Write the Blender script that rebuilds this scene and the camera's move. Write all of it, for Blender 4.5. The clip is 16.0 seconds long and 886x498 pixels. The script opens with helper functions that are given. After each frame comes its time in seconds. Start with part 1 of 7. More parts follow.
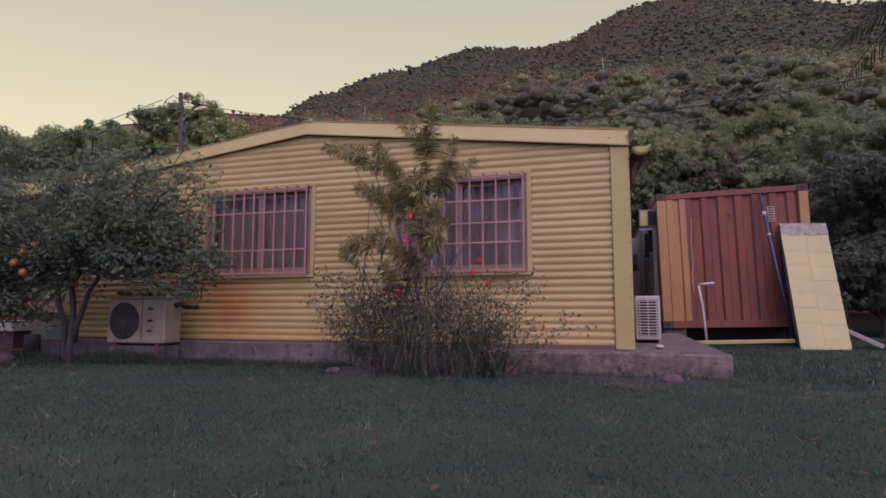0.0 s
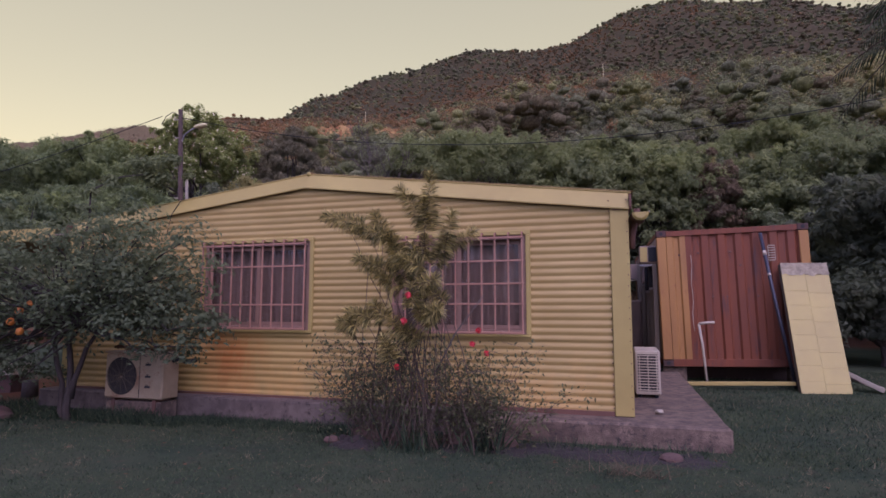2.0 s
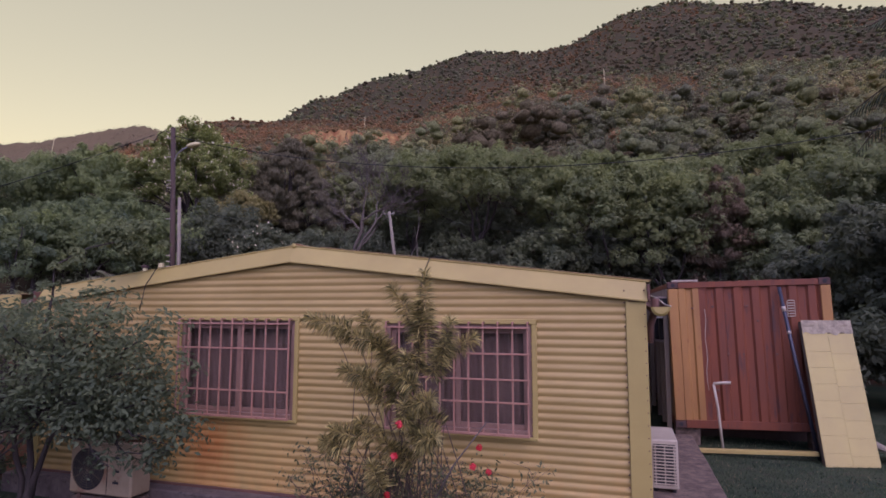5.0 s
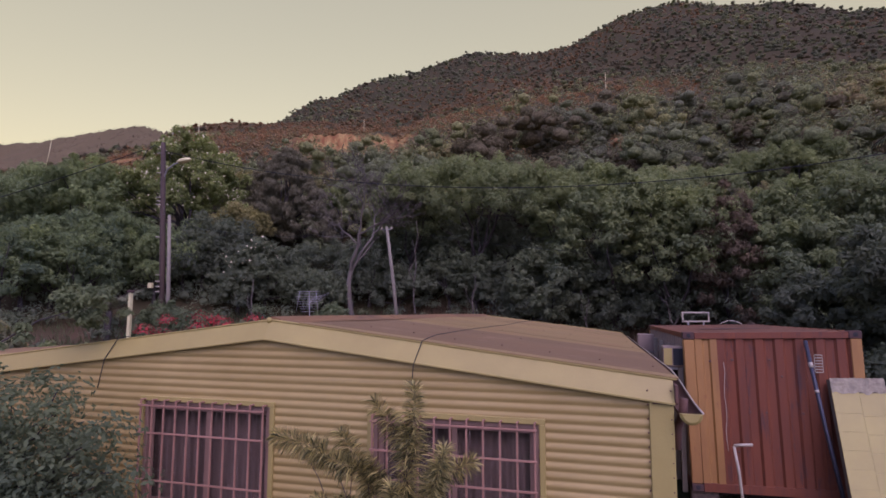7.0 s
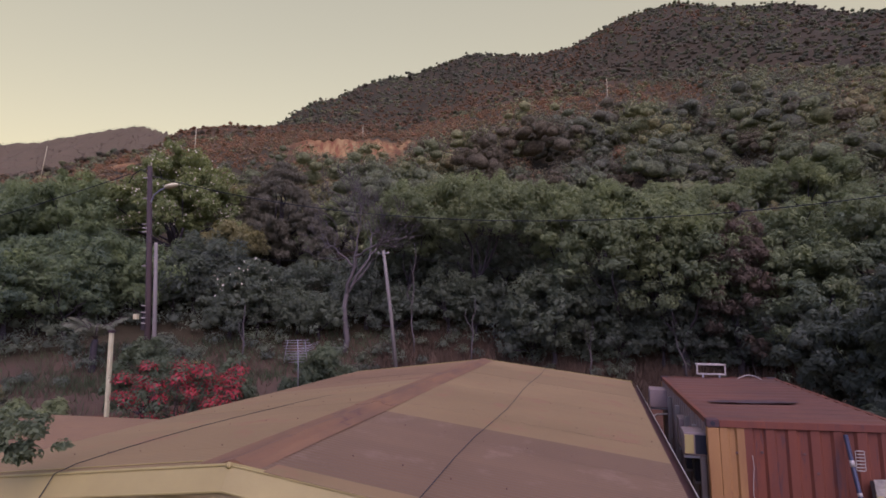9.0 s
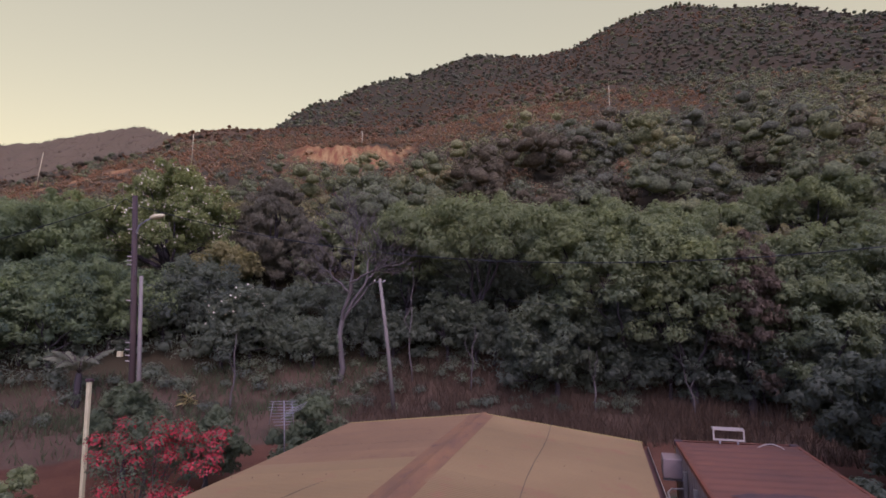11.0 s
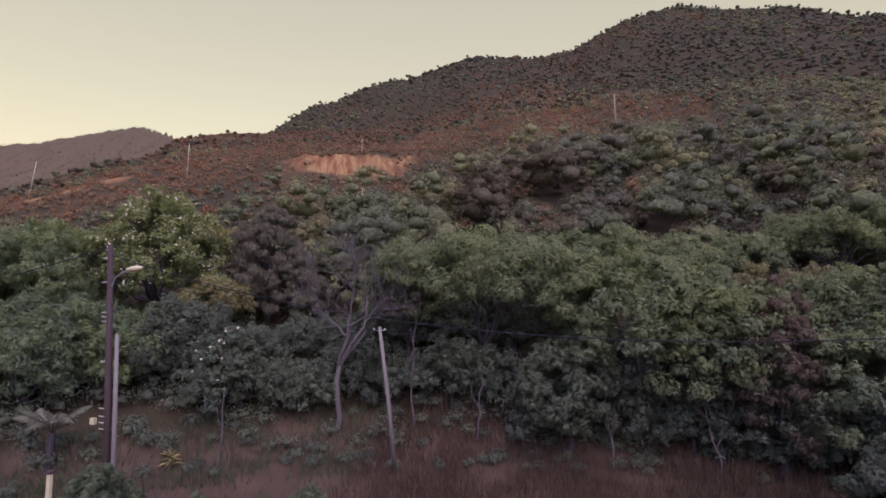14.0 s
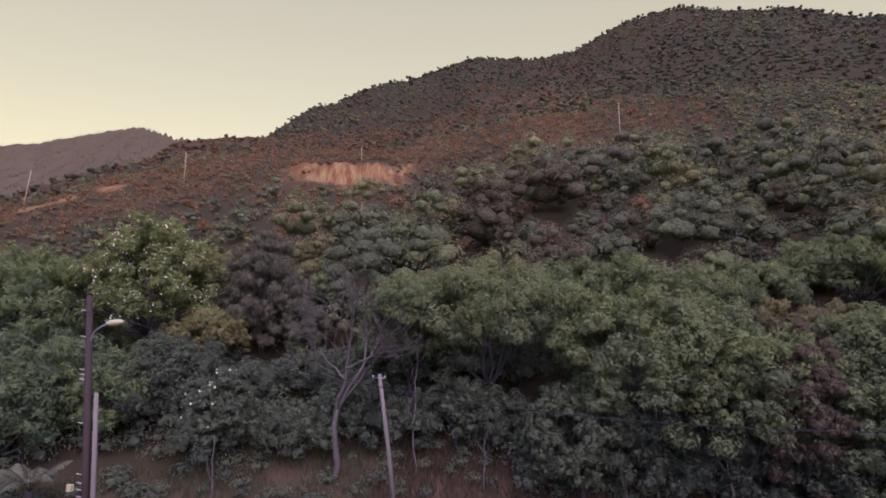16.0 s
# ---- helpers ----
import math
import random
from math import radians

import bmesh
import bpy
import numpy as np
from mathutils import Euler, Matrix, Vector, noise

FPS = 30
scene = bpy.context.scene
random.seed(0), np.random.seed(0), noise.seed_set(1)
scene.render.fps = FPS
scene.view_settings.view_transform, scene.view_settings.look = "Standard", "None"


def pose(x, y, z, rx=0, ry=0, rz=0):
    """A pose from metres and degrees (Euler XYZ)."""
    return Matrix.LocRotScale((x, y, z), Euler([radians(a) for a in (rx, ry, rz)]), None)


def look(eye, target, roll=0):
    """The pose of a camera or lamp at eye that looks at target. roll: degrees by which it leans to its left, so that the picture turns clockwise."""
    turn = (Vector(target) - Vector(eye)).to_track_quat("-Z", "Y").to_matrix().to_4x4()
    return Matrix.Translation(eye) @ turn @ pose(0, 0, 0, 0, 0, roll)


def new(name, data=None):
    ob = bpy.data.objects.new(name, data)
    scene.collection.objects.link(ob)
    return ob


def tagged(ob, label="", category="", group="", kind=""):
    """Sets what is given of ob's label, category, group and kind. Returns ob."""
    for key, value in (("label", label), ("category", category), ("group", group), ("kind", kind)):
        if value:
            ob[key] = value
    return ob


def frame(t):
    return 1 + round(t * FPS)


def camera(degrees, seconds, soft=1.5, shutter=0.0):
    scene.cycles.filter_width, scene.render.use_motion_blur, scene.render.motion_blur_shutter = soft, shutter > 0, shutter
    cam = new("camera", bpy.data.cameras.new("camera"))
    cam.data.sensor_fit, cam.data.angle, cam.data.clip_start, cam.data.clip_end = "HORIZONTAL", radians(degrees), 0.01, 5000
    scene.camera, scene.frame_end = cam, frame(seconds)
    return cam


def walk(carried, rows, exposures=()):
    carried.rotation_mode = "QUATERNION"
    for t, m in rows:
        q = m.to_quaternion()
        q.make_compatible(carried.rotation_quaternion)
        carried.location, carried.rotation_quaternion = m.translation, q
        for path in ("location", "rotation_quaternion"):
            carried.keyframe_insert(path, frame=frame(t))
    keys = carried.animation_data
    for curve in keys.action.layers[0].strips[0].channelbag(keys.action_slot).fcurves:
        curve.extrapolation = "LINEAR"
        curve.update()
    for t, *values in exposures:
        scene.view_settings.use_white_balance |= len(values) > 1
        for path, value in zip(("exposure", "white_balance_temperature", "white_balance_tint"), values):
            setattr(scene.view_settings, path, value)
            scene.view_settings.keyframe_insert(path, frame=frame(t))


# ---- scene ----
cam = camera(74.4, 16.0, soft=1.6)
EXPO, KELVIN, TINT = 0.44, 5680, 20
METRES, EYE, TILT, LEAN, TURN = 10.8, 0.62, 6.0, 0.0, 17.0
ROWS = [
    (0.0, 0.0, 0.0, 0.0, 0.0, 0.0, -0.0),
    (0.5, 0.0004, -0.0, 0.0114, 0.02, 0.05, 0.02),
    (1.0, -0.0003, 0.0001, 0.0277, 0.0, 0.06, 0.0),
    (1.5, 0.0008, 0.0008, 0.0439, 0.04, 0.1, -0.03),
    (2.0, 0.0015, 0.0027, 0.0607, 0.03, 0.14, -0.04),
    (2.5, 0.0021, 0.0045, 0.075, 0.01, 0.14, -0.05),
    (3.0, 0.0026, 0.0074, 0.0891, 0.02, 0.16, -0.04),
    (3.5, 0.0025, 0.0159, 0.1017, 0.02, 0.16, -0.04),
    (4.0, 0.0029, 0.0308, 0.1154, 0.02, 0.18, -0.05),
    (6.5, 0.0067, 0.1111, 0.1953, 0.02, 0.16, -0.13),
    (7.0, 0.0085, 0.1326, 0.2149, 0.03, 0.18, -0.11),
    (7.5, 0.0094, 0.1546, 0.2356, 0.02, 0.19, -0.12),
    (8.0, 0.0084, 0.1767, 0.263, 0.03, 0.16, -0.13),
    (8.5, 0.0099, 0.1977, 0.2892, 0.05, 0.16, -0.12),
    (9.0, 0.0133, 0.222, 0.3192, 0.03, 0.16, -0.14),
    (11.5, 0.0178, 0.3409, 0.4635, 0.07, 0.16, -0.18),
    (12.0, 0.0145, 0.3723, 0.4946, 0.06, 0.15, -0.16),
    (12.5, 0.0112, 0.4022, 0.5229, 0.07, 0.14, -0.14),
    (13.0, 0.0077, 0.4343, 0.552, 0.07, 0.12, -0.16),
    (13.5, 0.0048, 0.4621, 0.5778, 0.08, 0.11, -0.15),
    (14.0, 0.0005, 0.4928, 0.6051, 0.08, 0.11, -0.18),
    (14.5, -0.0038, 0.5222, 0.636, 0.08, 0.1, -0.18),
    (15.0, -0.0064, 0.5567, 0.6739, 0.09, 0.08, -0.18),
    (15.5, -0.0103, 0.5884, 0.7128, 0.07, 0.06, -0.19),
    (16.0, -0.0131, 0.6232, 0.7545, 0.09, 0.05, -0.16),
]
walk(cam, [(t, pose(0, 0, EYE, TILT, LEAN, TURN) @ pose(METRES * x, METRES * y, METRES * z, 90 + pitch, roll, yaw)) for t, x, y, z, yaw, pitch, roll in ROWS],
     exposures=[(0.0, EXPO, KELVIN, TINT), (4.0, EXPO, KELVIN, TINT), (8.0, EXPO - 0.12, KELVIN - 90, TINT), (13.0, EXPO + 0.07, KELVIN - 120, TINT), (16.0, EXPO + 0.07, KELVIN - 120, TINT)])

# ---- world and light ----
SUN_AZ, SUN_EL = 150.0, 48.0
world = bpy.data.worlds.new("evening_sky")
scene.world = world
world.use_nodes = True
wn, wl = world.node_tree.nodes, world.node_tree.links
sky = wn.new("ShaderNodeTexSky")
sky.sky_type, sky.sun_disc = "NISHITA", False
sky.sun_elevation, sky.sun_rotation = radians(SUN_EL), radians(SUN_AZ)
sky.air_density, sky.dust_density, sky.ozone_density = 1.0, 3.0, 1.0
warm = wn.new("ShaderNodeMix")
warm.data_type, warm.blend_type = "RGBA", "MULTIPLY"
warm.inputs[0].default_value = 1.0
# warm glow on the sunset side, cooler dusk overhead and opposite
way = wn.new("ShaderNodeTexCoord")
toward = wn.new("ShaderNodeVectorMath")
toward.operation = "DOT_PRODUCT"
toward.inputs[1].default_value = (-0.40, 0.88, -0.25)
wl.new(way.outputs["Generated"], toward.inputs[0])
glow = wn.new("ShaderNodeMapRange")
glow.interpolation_type = "SMOOTHSTEP"
glow.inputs[1].default_value, glow.inputs[2].default_value = -0.15, 0.32
wl.new(toward.outputs["Value"], glow.inputs[0])
tone = wn.new("ShaderNodeMix")
tone.data_type = "RGBA"
tone.inputs[6].default_value = (0.98, 0.86, 1.17, 1)
tone.inputs[7].default_value = (2.26, 1.33, 0.52, 1)
wl.new(glow.outputs[0], tone.inputs[0])
wl.new(tone.outputs[2], warm.inputs[7])
# the glow spreads high: a more even evening sky
height = wn.new("ShaderNodeSeparateXYZ")
wl.new(way.outputs["Generated"], height.inputs[0])
spread_up = wn.new("ShaderNodeMapRange")
spread_up.inputs[1].default_value, spread_up.inputs[2].default_value = 0.15, 0.55
spread_up.inputs[3].default_value, spread_up.inputs[4].default_value = 0.82, 1.12
wl.new(height.outputs["Z"], spread_up.inputs[0])
even = wn.new("ShaderNodeVectorMath")
even.operation = "SCALE"
wl.new(sky.outputs[0], even.inputs[0])
wl.new(spread_up.outputs[0], even.inputs["Scale"])
wl.new(even.outputs[0], warm.inputs[6])
wl.new(warm.outputs[2], wn["Background"].inputs[0])
wn["Background"].inputs[1].default_value = 0.16
sun = new("evening_sun", bpy.data.lights.new("evening_sun", "SUN"))
sun.data.energy, sun.data.angle, sun.data.color = 0.42, radians(80), (0.88, 0.86, 1.0)
sun.matrix_world = look((math.sin(radians(SUN_AZ)) * 50, math.cos(radians(SUN_AZ)) * 50, 50 * math.tan(radians(SUN_EL))), (0, 0, 0))

# ---- materials ----
FRONT, LEFT, RIGHT, BACK, RIDGE_X, FLOOR_Z = 6.33, -7.45, 0.10, 17.95, -3.70, 0.24
def node_tools(m):
    nodes, links = m.node_tree.nodes, m.node_tree.links

    def put(kind, **values):
        n = nodes.new("ShaderNode" + kind)
        for key, value in values.items():
            n.inputs[key.replace("_", " ")].default_value = value
        return n

    def mix(fac, a, b, blend="MIX"):
        n = nodes.new("ShaderNodeMix")
        n.data_type, n.blend_type = "RGBA", blend
        for socket, v in ((0, fac), (6, a), (7, b)):
            if isinstance(v, bpy.types.NodeSocket):
                links.new(v, n.inputs[socket])
            elif isinstance(v, tuple):
                n.inputs[socket].default_value = (*v, 1)
            else:
                n.inputs[socket].default_value = v
        return n.outputs[2]

    def ramp(value, lo, hi):
        n = nodes.new("ShaderNodeMapRange")
        n.inputs[1].default_value, n.inputs[2].default_value = lo, hi
        links.new(value, n.inputs[0])
        return n.outputs[0]

    def noise_at(scale, detail=4.0, rough=0.6, stretch=(1, 1, 1), turn=0.0):
        geo = nodes.new("ShaderNodeNewGeometry")
        mp = nodes.new("ShaderNodeMapping")
        mp.inputs[3].default_value = stretch
        if turn:
            spin = nodes.new("ShaderNodeMapping")
            spin.inputs[2].default_value = (0, 0, radians(turn))
            links.new(geo.outputs[0], spin.inputs[0])
        links.new(spin.outputs[0] if turn else geo.outputs[0], mp.inputs[0])
        n = put("TexNoise", Scale=scale, Detail=detail, Roughness=rough)
        links.new(mp.outputs[0], n.inputs[0])
        return n.outputs[0]

    def attr(name):
        n = nodes.new("ShaderNodeAttribute")
        n.attribute_name = name
        return n.outputs[2]

    def bump(height, strength, dist=0.01):
        n = put("Bump", Strength=strength, Distance=dist)
        links.new(height, n.inputs["Height"])
        links.new(n.outputs[0], nodes["Principled BSDF"].inputs["Normal"])

    return put, mix, ramp, noise_at, attr, bump


def material(name):
    m = bpy.data.materials.new(name)
    m.use_nodes = True
    return m, m.node_tree.nodes["Principled BSDF"], m.node_tree.links


def surface(name, light, dark, rough=0.7, grain=40.0, patch=1.5, metal=0.0, stain=None, stain_at=0.62, stretch=(1, 1, 1), relief=0.25, spread=0.0, depth=0.01, edge=(0.3, 0.7)):
    """A worn plain surface: two colours at two scales, a stain and fine relief. spread: change from piece to piece."""
    m, bsdf, links = material(name)
    put, mix, ramp, noise_at, attr, bump = node_tools(m)
    big = noise_at(patch, 5.0, 0.65, stretch)
    fine = noise_at(grain, 3.0, 0.6, stretch)
    col = mix(ramp(big, *edge), dark, light)
    col = mix(ramp(fine, 0.25, 0.8), mix(0.28, col, dark), col)
    if stain:
        col = mix(ramp(noise_at(patch * 1.7 + 0.3, 6.0, 0.7, stretch), stain_at, stain_at + 0.12), col, stain)
    if spread:
        info = m.node_tree.nodes.new("ShaderNodeObjectInfo")
        hsv = put("HueSaturation")
        links.new(ramp(info.outputs["Random"], -0.5 / spread, 1 + 0.5 / spread), hsv.inputs["Hue"])
        vary = m.node_tree.nodes.new("ShaderNodeMapRange")
        vary.inputs[3].default_value, vary.inputs[4].default_value = 1 - spread, 1 + spread
        links.new(info.outputs["Random"], vary.inputs[0])
        links.new(vary.outputs[0], hsv.inputs["Value"])
        hsv.inputs["Hue"].default_value = 0.5
        for l in list(hsv.inputs["Hue"].links):
            links.remove(l)
        links.new(col, hsv.inputs["Color"])
        col = hsv.outputs[0]
    links.new(col, bsdf.inputs["Base Color"])
    rgh = m.node_tree.nodes.new("ShaderNodeMapRange")
    rgh.inputs[3].default_value, rgh.inputs[4].default_value = max(rough - 0.12, 0.05), min(rough + 0.12, 1)
    links.new(big, rgh.inputs[0])
    links.new(rgh.outputs[0], bsdf.inputs["Roughness"])
    bsdf.inputs["Metallic"].default_value = metal
    if relief:
        bump(fine, relief, depth)
    return m


def foliage(name, a, b, dry=None, rough=0.75, spec=0.12, crumple=0.0, shade=0.35, glow=0.4):
    """Leaves: the tint of each plant runs from a to b, with some dry ones."""
    m, bsdf, links = material(name)
    put, mix, ramp, noise_at, attr, bump = node_tools(m)
    isl = m.node_tree.nodes.new("ShaderNodeNewGeometry").outputs["Random Per Island"]
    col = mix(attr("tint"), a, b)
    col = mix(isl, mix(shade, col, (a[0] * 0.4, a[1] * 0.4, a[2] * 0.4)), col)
    if dry:
        col = mix(ramp(attr("tint"), 0.78, 0.9), col, dry)
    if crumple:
        # darker in the bump's hollows: shade of gaps between leaves, as colour
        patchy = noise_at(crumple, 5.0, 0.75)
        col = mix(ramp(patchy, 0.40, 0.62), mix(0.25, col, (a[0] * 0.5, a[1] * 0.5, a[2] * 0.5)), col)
        bump(patchy, 0.6, 0.8 / crumple)
    links.new(col, bsdf.inputs["Base Color"])
    bsdf.inputs["Roughness"].default_value = rough
    bsdf.inputs["Specular IOR Level"].default_value = spec
    # thin leaves let some light through
    thin = put("BsdfTranslucent")
    links.new(col, thin.inputs["Color"])
    both = put("MixShader", Fac=glow)
    links.new(bsdf.outputs[0], both.inputs[1])
    links.new(thin.outputs[0], both.inputs[2])
    links.new(both.outputs[0], m.node_tree.nodes["Material Output"].inputs["Surface"])
    return m


def scrub_leaves(name, gain, fine):
    """Dry-season scrub: each bush takes its colour from its tint, bare brown, grey-green, olive, yellow-green, straw and rust."""
    m, bsdf, links = material(name)
    put, mix, ramp, noise_at, attr, bump = node_tools(m)
    scale = put("ValToRGB")
    stops = ((0.0, (0.074, 0.061, 0.033)), (0.14, (0.092, 0.075, 0.041)), (0.24, (0.080, 0.080, 0.048)), (0.45, (0.105, 0.112, 0.052)), (0.66, (0.150, 0.142, 0.056)), (0.80, (0.125, 0.088, 0.045)), (1.0, (0.165, 0.088, 0.038)))
    band = scale.color_ramp.elements
    while len(band) < len(stops):
        band.new(0.5)
    for e, (at, col) in zip(band, stops):
        e.position, e.color = at, (col[0] * gain, col[1] * gain, col[2] * gain, 1)
    links.new(attr("tint"), scale.inputs[0])
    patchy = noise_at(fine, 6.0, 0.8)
    # inner is the shade between leaves, mixed into the colour of the hollows
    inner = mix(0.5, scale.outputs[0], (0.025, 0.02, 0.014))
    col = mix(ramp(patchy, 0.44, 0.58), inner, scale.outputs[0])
    bump(patchy, 1.0, 1.2 / fine)
    links.new(col, bsdf.inputs["Base Color"])
    bsdf.inputs["Roughness"].default_value = 0.9
    bsdf.inputs["Specular IOR Level"].default_value = 0.05
    thin = put("BsdfTranslucent")
    links.new(col, thin.inputs["Color"])
    both = put("MixShader", Fac=0.35)
    links.new(bsdf.outputs[0], both.inputs[1])
    links.new(thin.outputs[0], both.inputs[2])
    links.new(both.outputs[0], m.node_tree.nodes["Material Output"].inputs["Surface"])
    return m


def wall_paint(name):
    """Yellow-cream paint on iron sheets, dirtier and more orange low down where rain splashes mud."""
    m, bsdf, links = material(name)
    put, mix, ramp, noise_at, attr, bump = node_tools(m)
    col = mix(ramp(noise_at(1.1, 4.0), 0.3, 0.7), (0.300, 0.212, 0.063), (0.365, 0.265, 0.088))
    col = mix(ramp(noise_at(55.0, 3.0, 0.6, (0.12, 1, 1)), 0.35, 0.75), col, mix(0.25, col, (0.290, 0.190, 0.077)))
    pos = m.node_tree.nodes.new("ShaderNodeNewGeometry")
    sep = m.node_tree.nodes.new("ShaderNodeSeparateXYZ")
    links.new(pos.outputs[0], sep.inputs[0])
    mud = m.node_tree.nodes.new("ShaderNodeMath")
    mud.operation = "MULTIPLY"
    links.new(ramp(sep.outputs[2], 0.95, 0.3), mud.inputs[0])
    links.new(ramp(noise_at(1.4, 5.0, 0.7, (1, 1, 0.5)), 0.40, 0.66), mud.inputs[1])
    col = mix(mud.outputs[0], col, (0.460, 0.270, 0.077))
    col = mix(ramp(noise_at(3.0, 6.0, 0.75, (1, 1, 0.35)), 0.66, 0.8), col, (0.300, 0.170, 0.072))
    # rusty run-off beside the outdoor unit
    spot = m.node_tree.nodes.new("ShaderNodeVectorMath")
    spot.operation = "DISTANCE"
    spot.inputs[1].default_value = (-4.72, FRONT, 0.72)
    links.new(pos.outputs[0], spot.inputs[0])
    blot = m.node_tree.nodes.new("ShaderNodeMath")
    blot.operation = "MULTIPLY"
    links.new(ramp(spot.outputs["Value"], 0.62, 0.12), blot.inputs[0])
    links.new(ramp(noise_at(4.0, 5.0, 0.7, (1, 1, 0.4)), 0.3, 0.6), blot.inputs[1])
    col = mix(blot.outputs[0], col, (0.360, 0.150, 0.036))
    links.new(col, bsdf.inputs["Base Color"])
    bsdf.inputs["Roughness"].default_value = 0.6
    bump(noise_at(70.0), 0.15, 0.004)
    return m


def terrain_material():
    m, bsdf, links = material("soil_and_grass")
    put, mix, ramp, noise_at, attr, bump = node_tools(m)
    lawn = mix(ramp(noise_at(0.9, 6.0, 0.7), 0.35, 0.68), (0.030, 0.046, 0.026), (0.064, 0.072, 0.038))
    lawn = mix(ramp(noise_at(6.0, 5.0, 0.7), 0.54, 0.74), lawn, (0.07, 0.050, 0.034))
    road = mix(ramp(noise_at(0.5, 6.0, 0.7), 0.3, 0.7), (0.078, 0.036, 0.019), (0.14, 0.066, 0.034))
    bank = mix(ramp(noise_at(0.8, 6.0, 0.75), 0.3, 0.7), (0.070, 0.048, 0.027), (0.115, 0.074, 0.043))
    hill = mix(ramp(noise_at(0.035, 8.0, 0.7), 0.32, 0.66), (0.044, 0.039, 0.019), (0.066, 0.048, 0.023))
    parched = mix(ramp(noise_at(0.06, 8.0, 0.7), 0.35, 0.65), (0.078, 0.052, 0.024), (0.130, 0.076, 0.032))
    hill = mix(attr("parched"), hill, parched)
    # the far hill is painted paler: haze put into the soil colour
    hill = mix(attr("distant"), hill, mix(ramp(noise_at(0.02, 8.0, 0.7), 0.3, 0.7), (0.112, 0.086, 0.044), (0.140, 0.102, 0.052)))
    clay = mix(ramp(noise_at(0.55, 6.0, 0.75, (1.6, 0.12, 0.3), -26.4), 0.42, 0.62), (0.185, 0.074, 0.028), (0.34, 0.220, 0.080))
    col = mix(ramp(attr("road"), 0.2, 0.7), lawn, road)
    col = mix(ramp(attr("bank"), 0.3, 0.7), col, bank)
    col = mix(ramp(attr("hill"), 0.3, 0.7), col, hill)
    ragged = m.node_tree.nodes.new("ShaderNodeMath")
    ragged.operation = "ADD"
    links.new(attr("clay"), ragged.inputs[0])
    links.new(ramp(noise_at(0.34, 7.0, 0.75), 0.25, 0.75), ragged.inputs[1])
    col = mix(ramp(ragged.outputs[0], 0.80, 1.2), col, clay)
    links.new(col, bsdf.inputs["Base Color"])
    bsdf.inputs["Roughness"].default_value = 0.95
    bsdf.inputs["Specular IOR Level"].default_value = 0.1
    bump(noise_at(9.0, 8.0, 0.7), 0.6, 0.05)
    return m


SOIL = terrain_material()
PAINT = wall_paint("cream_wall_paint")
TRIM = surface("cream_trim_paint", (0.365, 0.285, 0.086), (0.29, 0.220, 0.063), 0.6, 60, 1.4, stain=(0.29, 0.18, 0.085), stain_at=0.66, relief=0.12)
ROOF_DUST = surface("dusty_mauve_roof_iron", (0.188, 0.112, 0.050), (0.140, 0.082, 0.036), 0.75, 30, 0.7, stain=(0.21, 0.13, 0.07), stain_at=0.56, relief=0.15, spread=0.06)
ROOF_TAN = surface("tan_roof_iron", (0.262, 0.172, 0.064), (0.192, 0.122, 0.044), 0.7, 30, 0.6, stain=(0.23, 0.115, 0.05), stain_at=0.56, relief=0.15, spread=0.06)
ROOF_RUST = surface("rusty_roof_iron", (0.225, 0.132, 0.052), (0.165, 0.092, 0.036), 0.8, 30, 0.8, stain=(0.13, 0.055, 0.028), relief=0.2, spread=0.06)
RIDGE = surface("rusty_ridge_iron", (0.235, 0.118, 0.042), (0.140, 0.072, 0.032), 0.8, 30, 1.6, stain=(0.105, 0.052, 0.032), stain_at=0.56, stretch=(1.2, 0.45, 1), relief=0.25, edge=(0.3, 0.65))
CONCRETE = surface("weathered_concrete", (0.205, 0.145, 0.100), (0.074, 0.051, 0.037), 0.92, 70, 8.0, stain=(0.034, 0.026, 0.023), stain_at=0.55, relief=0.9, edge=(0.38, 0.66))
PLINTH = surface("grey_painted_plinth", (0.145, 0.112, 0.088), (0.085, 0.063, 0.052), 0.88, 60, 6.0, stain=(0.04, 0.028, 0.023), stain_at=0.55, relief=0.6, edge=(0.42, 0.62))
BARS = surface("mauve_painted_iron_bars", (0.37, 0.195, 0.128), (0.27, 0.135, 0.09), 0.6, 80, 5, stain=(0.21, 0.085, 0.055), relief=0.15)
SASH = surface("mauve_window_frame", (0.25, 0.15, 0.105), (0.17, 0.10, 0.07), 0.55, 60, 4, relief=0.1)
CURTAIN = surface("reddish_brown_curtain", (0.185, 0.135, 0.112), (0.135, 0.093, 0.078), 0.95, 60, 2, stretch=(6, 6, 0.3), relief=0.15)
DARK = surface("dark_interior", (0.03, 0.026, 0.026), (0.018, 0.016, 0.016), 0.95, 20, 2, relief=0)
RED_BOX = surface("faded_red_container_paint", (0.182, 0.048, 0.015), (0.108, 0.030, 0.012), 0.7, 50, 2.2, stain=(0.075, 0.030, 0.022), stain_at=0.545, stretch=(2.2, 1, 0.28), relief=0.2)
RED_TOP = surface("rusted_red_container_roof", (0.165, 0.062, 0.028), (0.095, 0.038, 0.021), 0.8, 40, 0.9, stain=(0.10, 0.045, 0.035), stain_at=0.62, relief=0.25)
OCHRE = surface("ochre_container_paint", (0.35, 0.178, 0.046), (0.25, 0.12, 0.034), 0.65, 50, 2.0, stain=(0.2, 0.075, 0.03), stain_at=0.6, stretch=(1.5, 1, 0.4), relief=0.2)
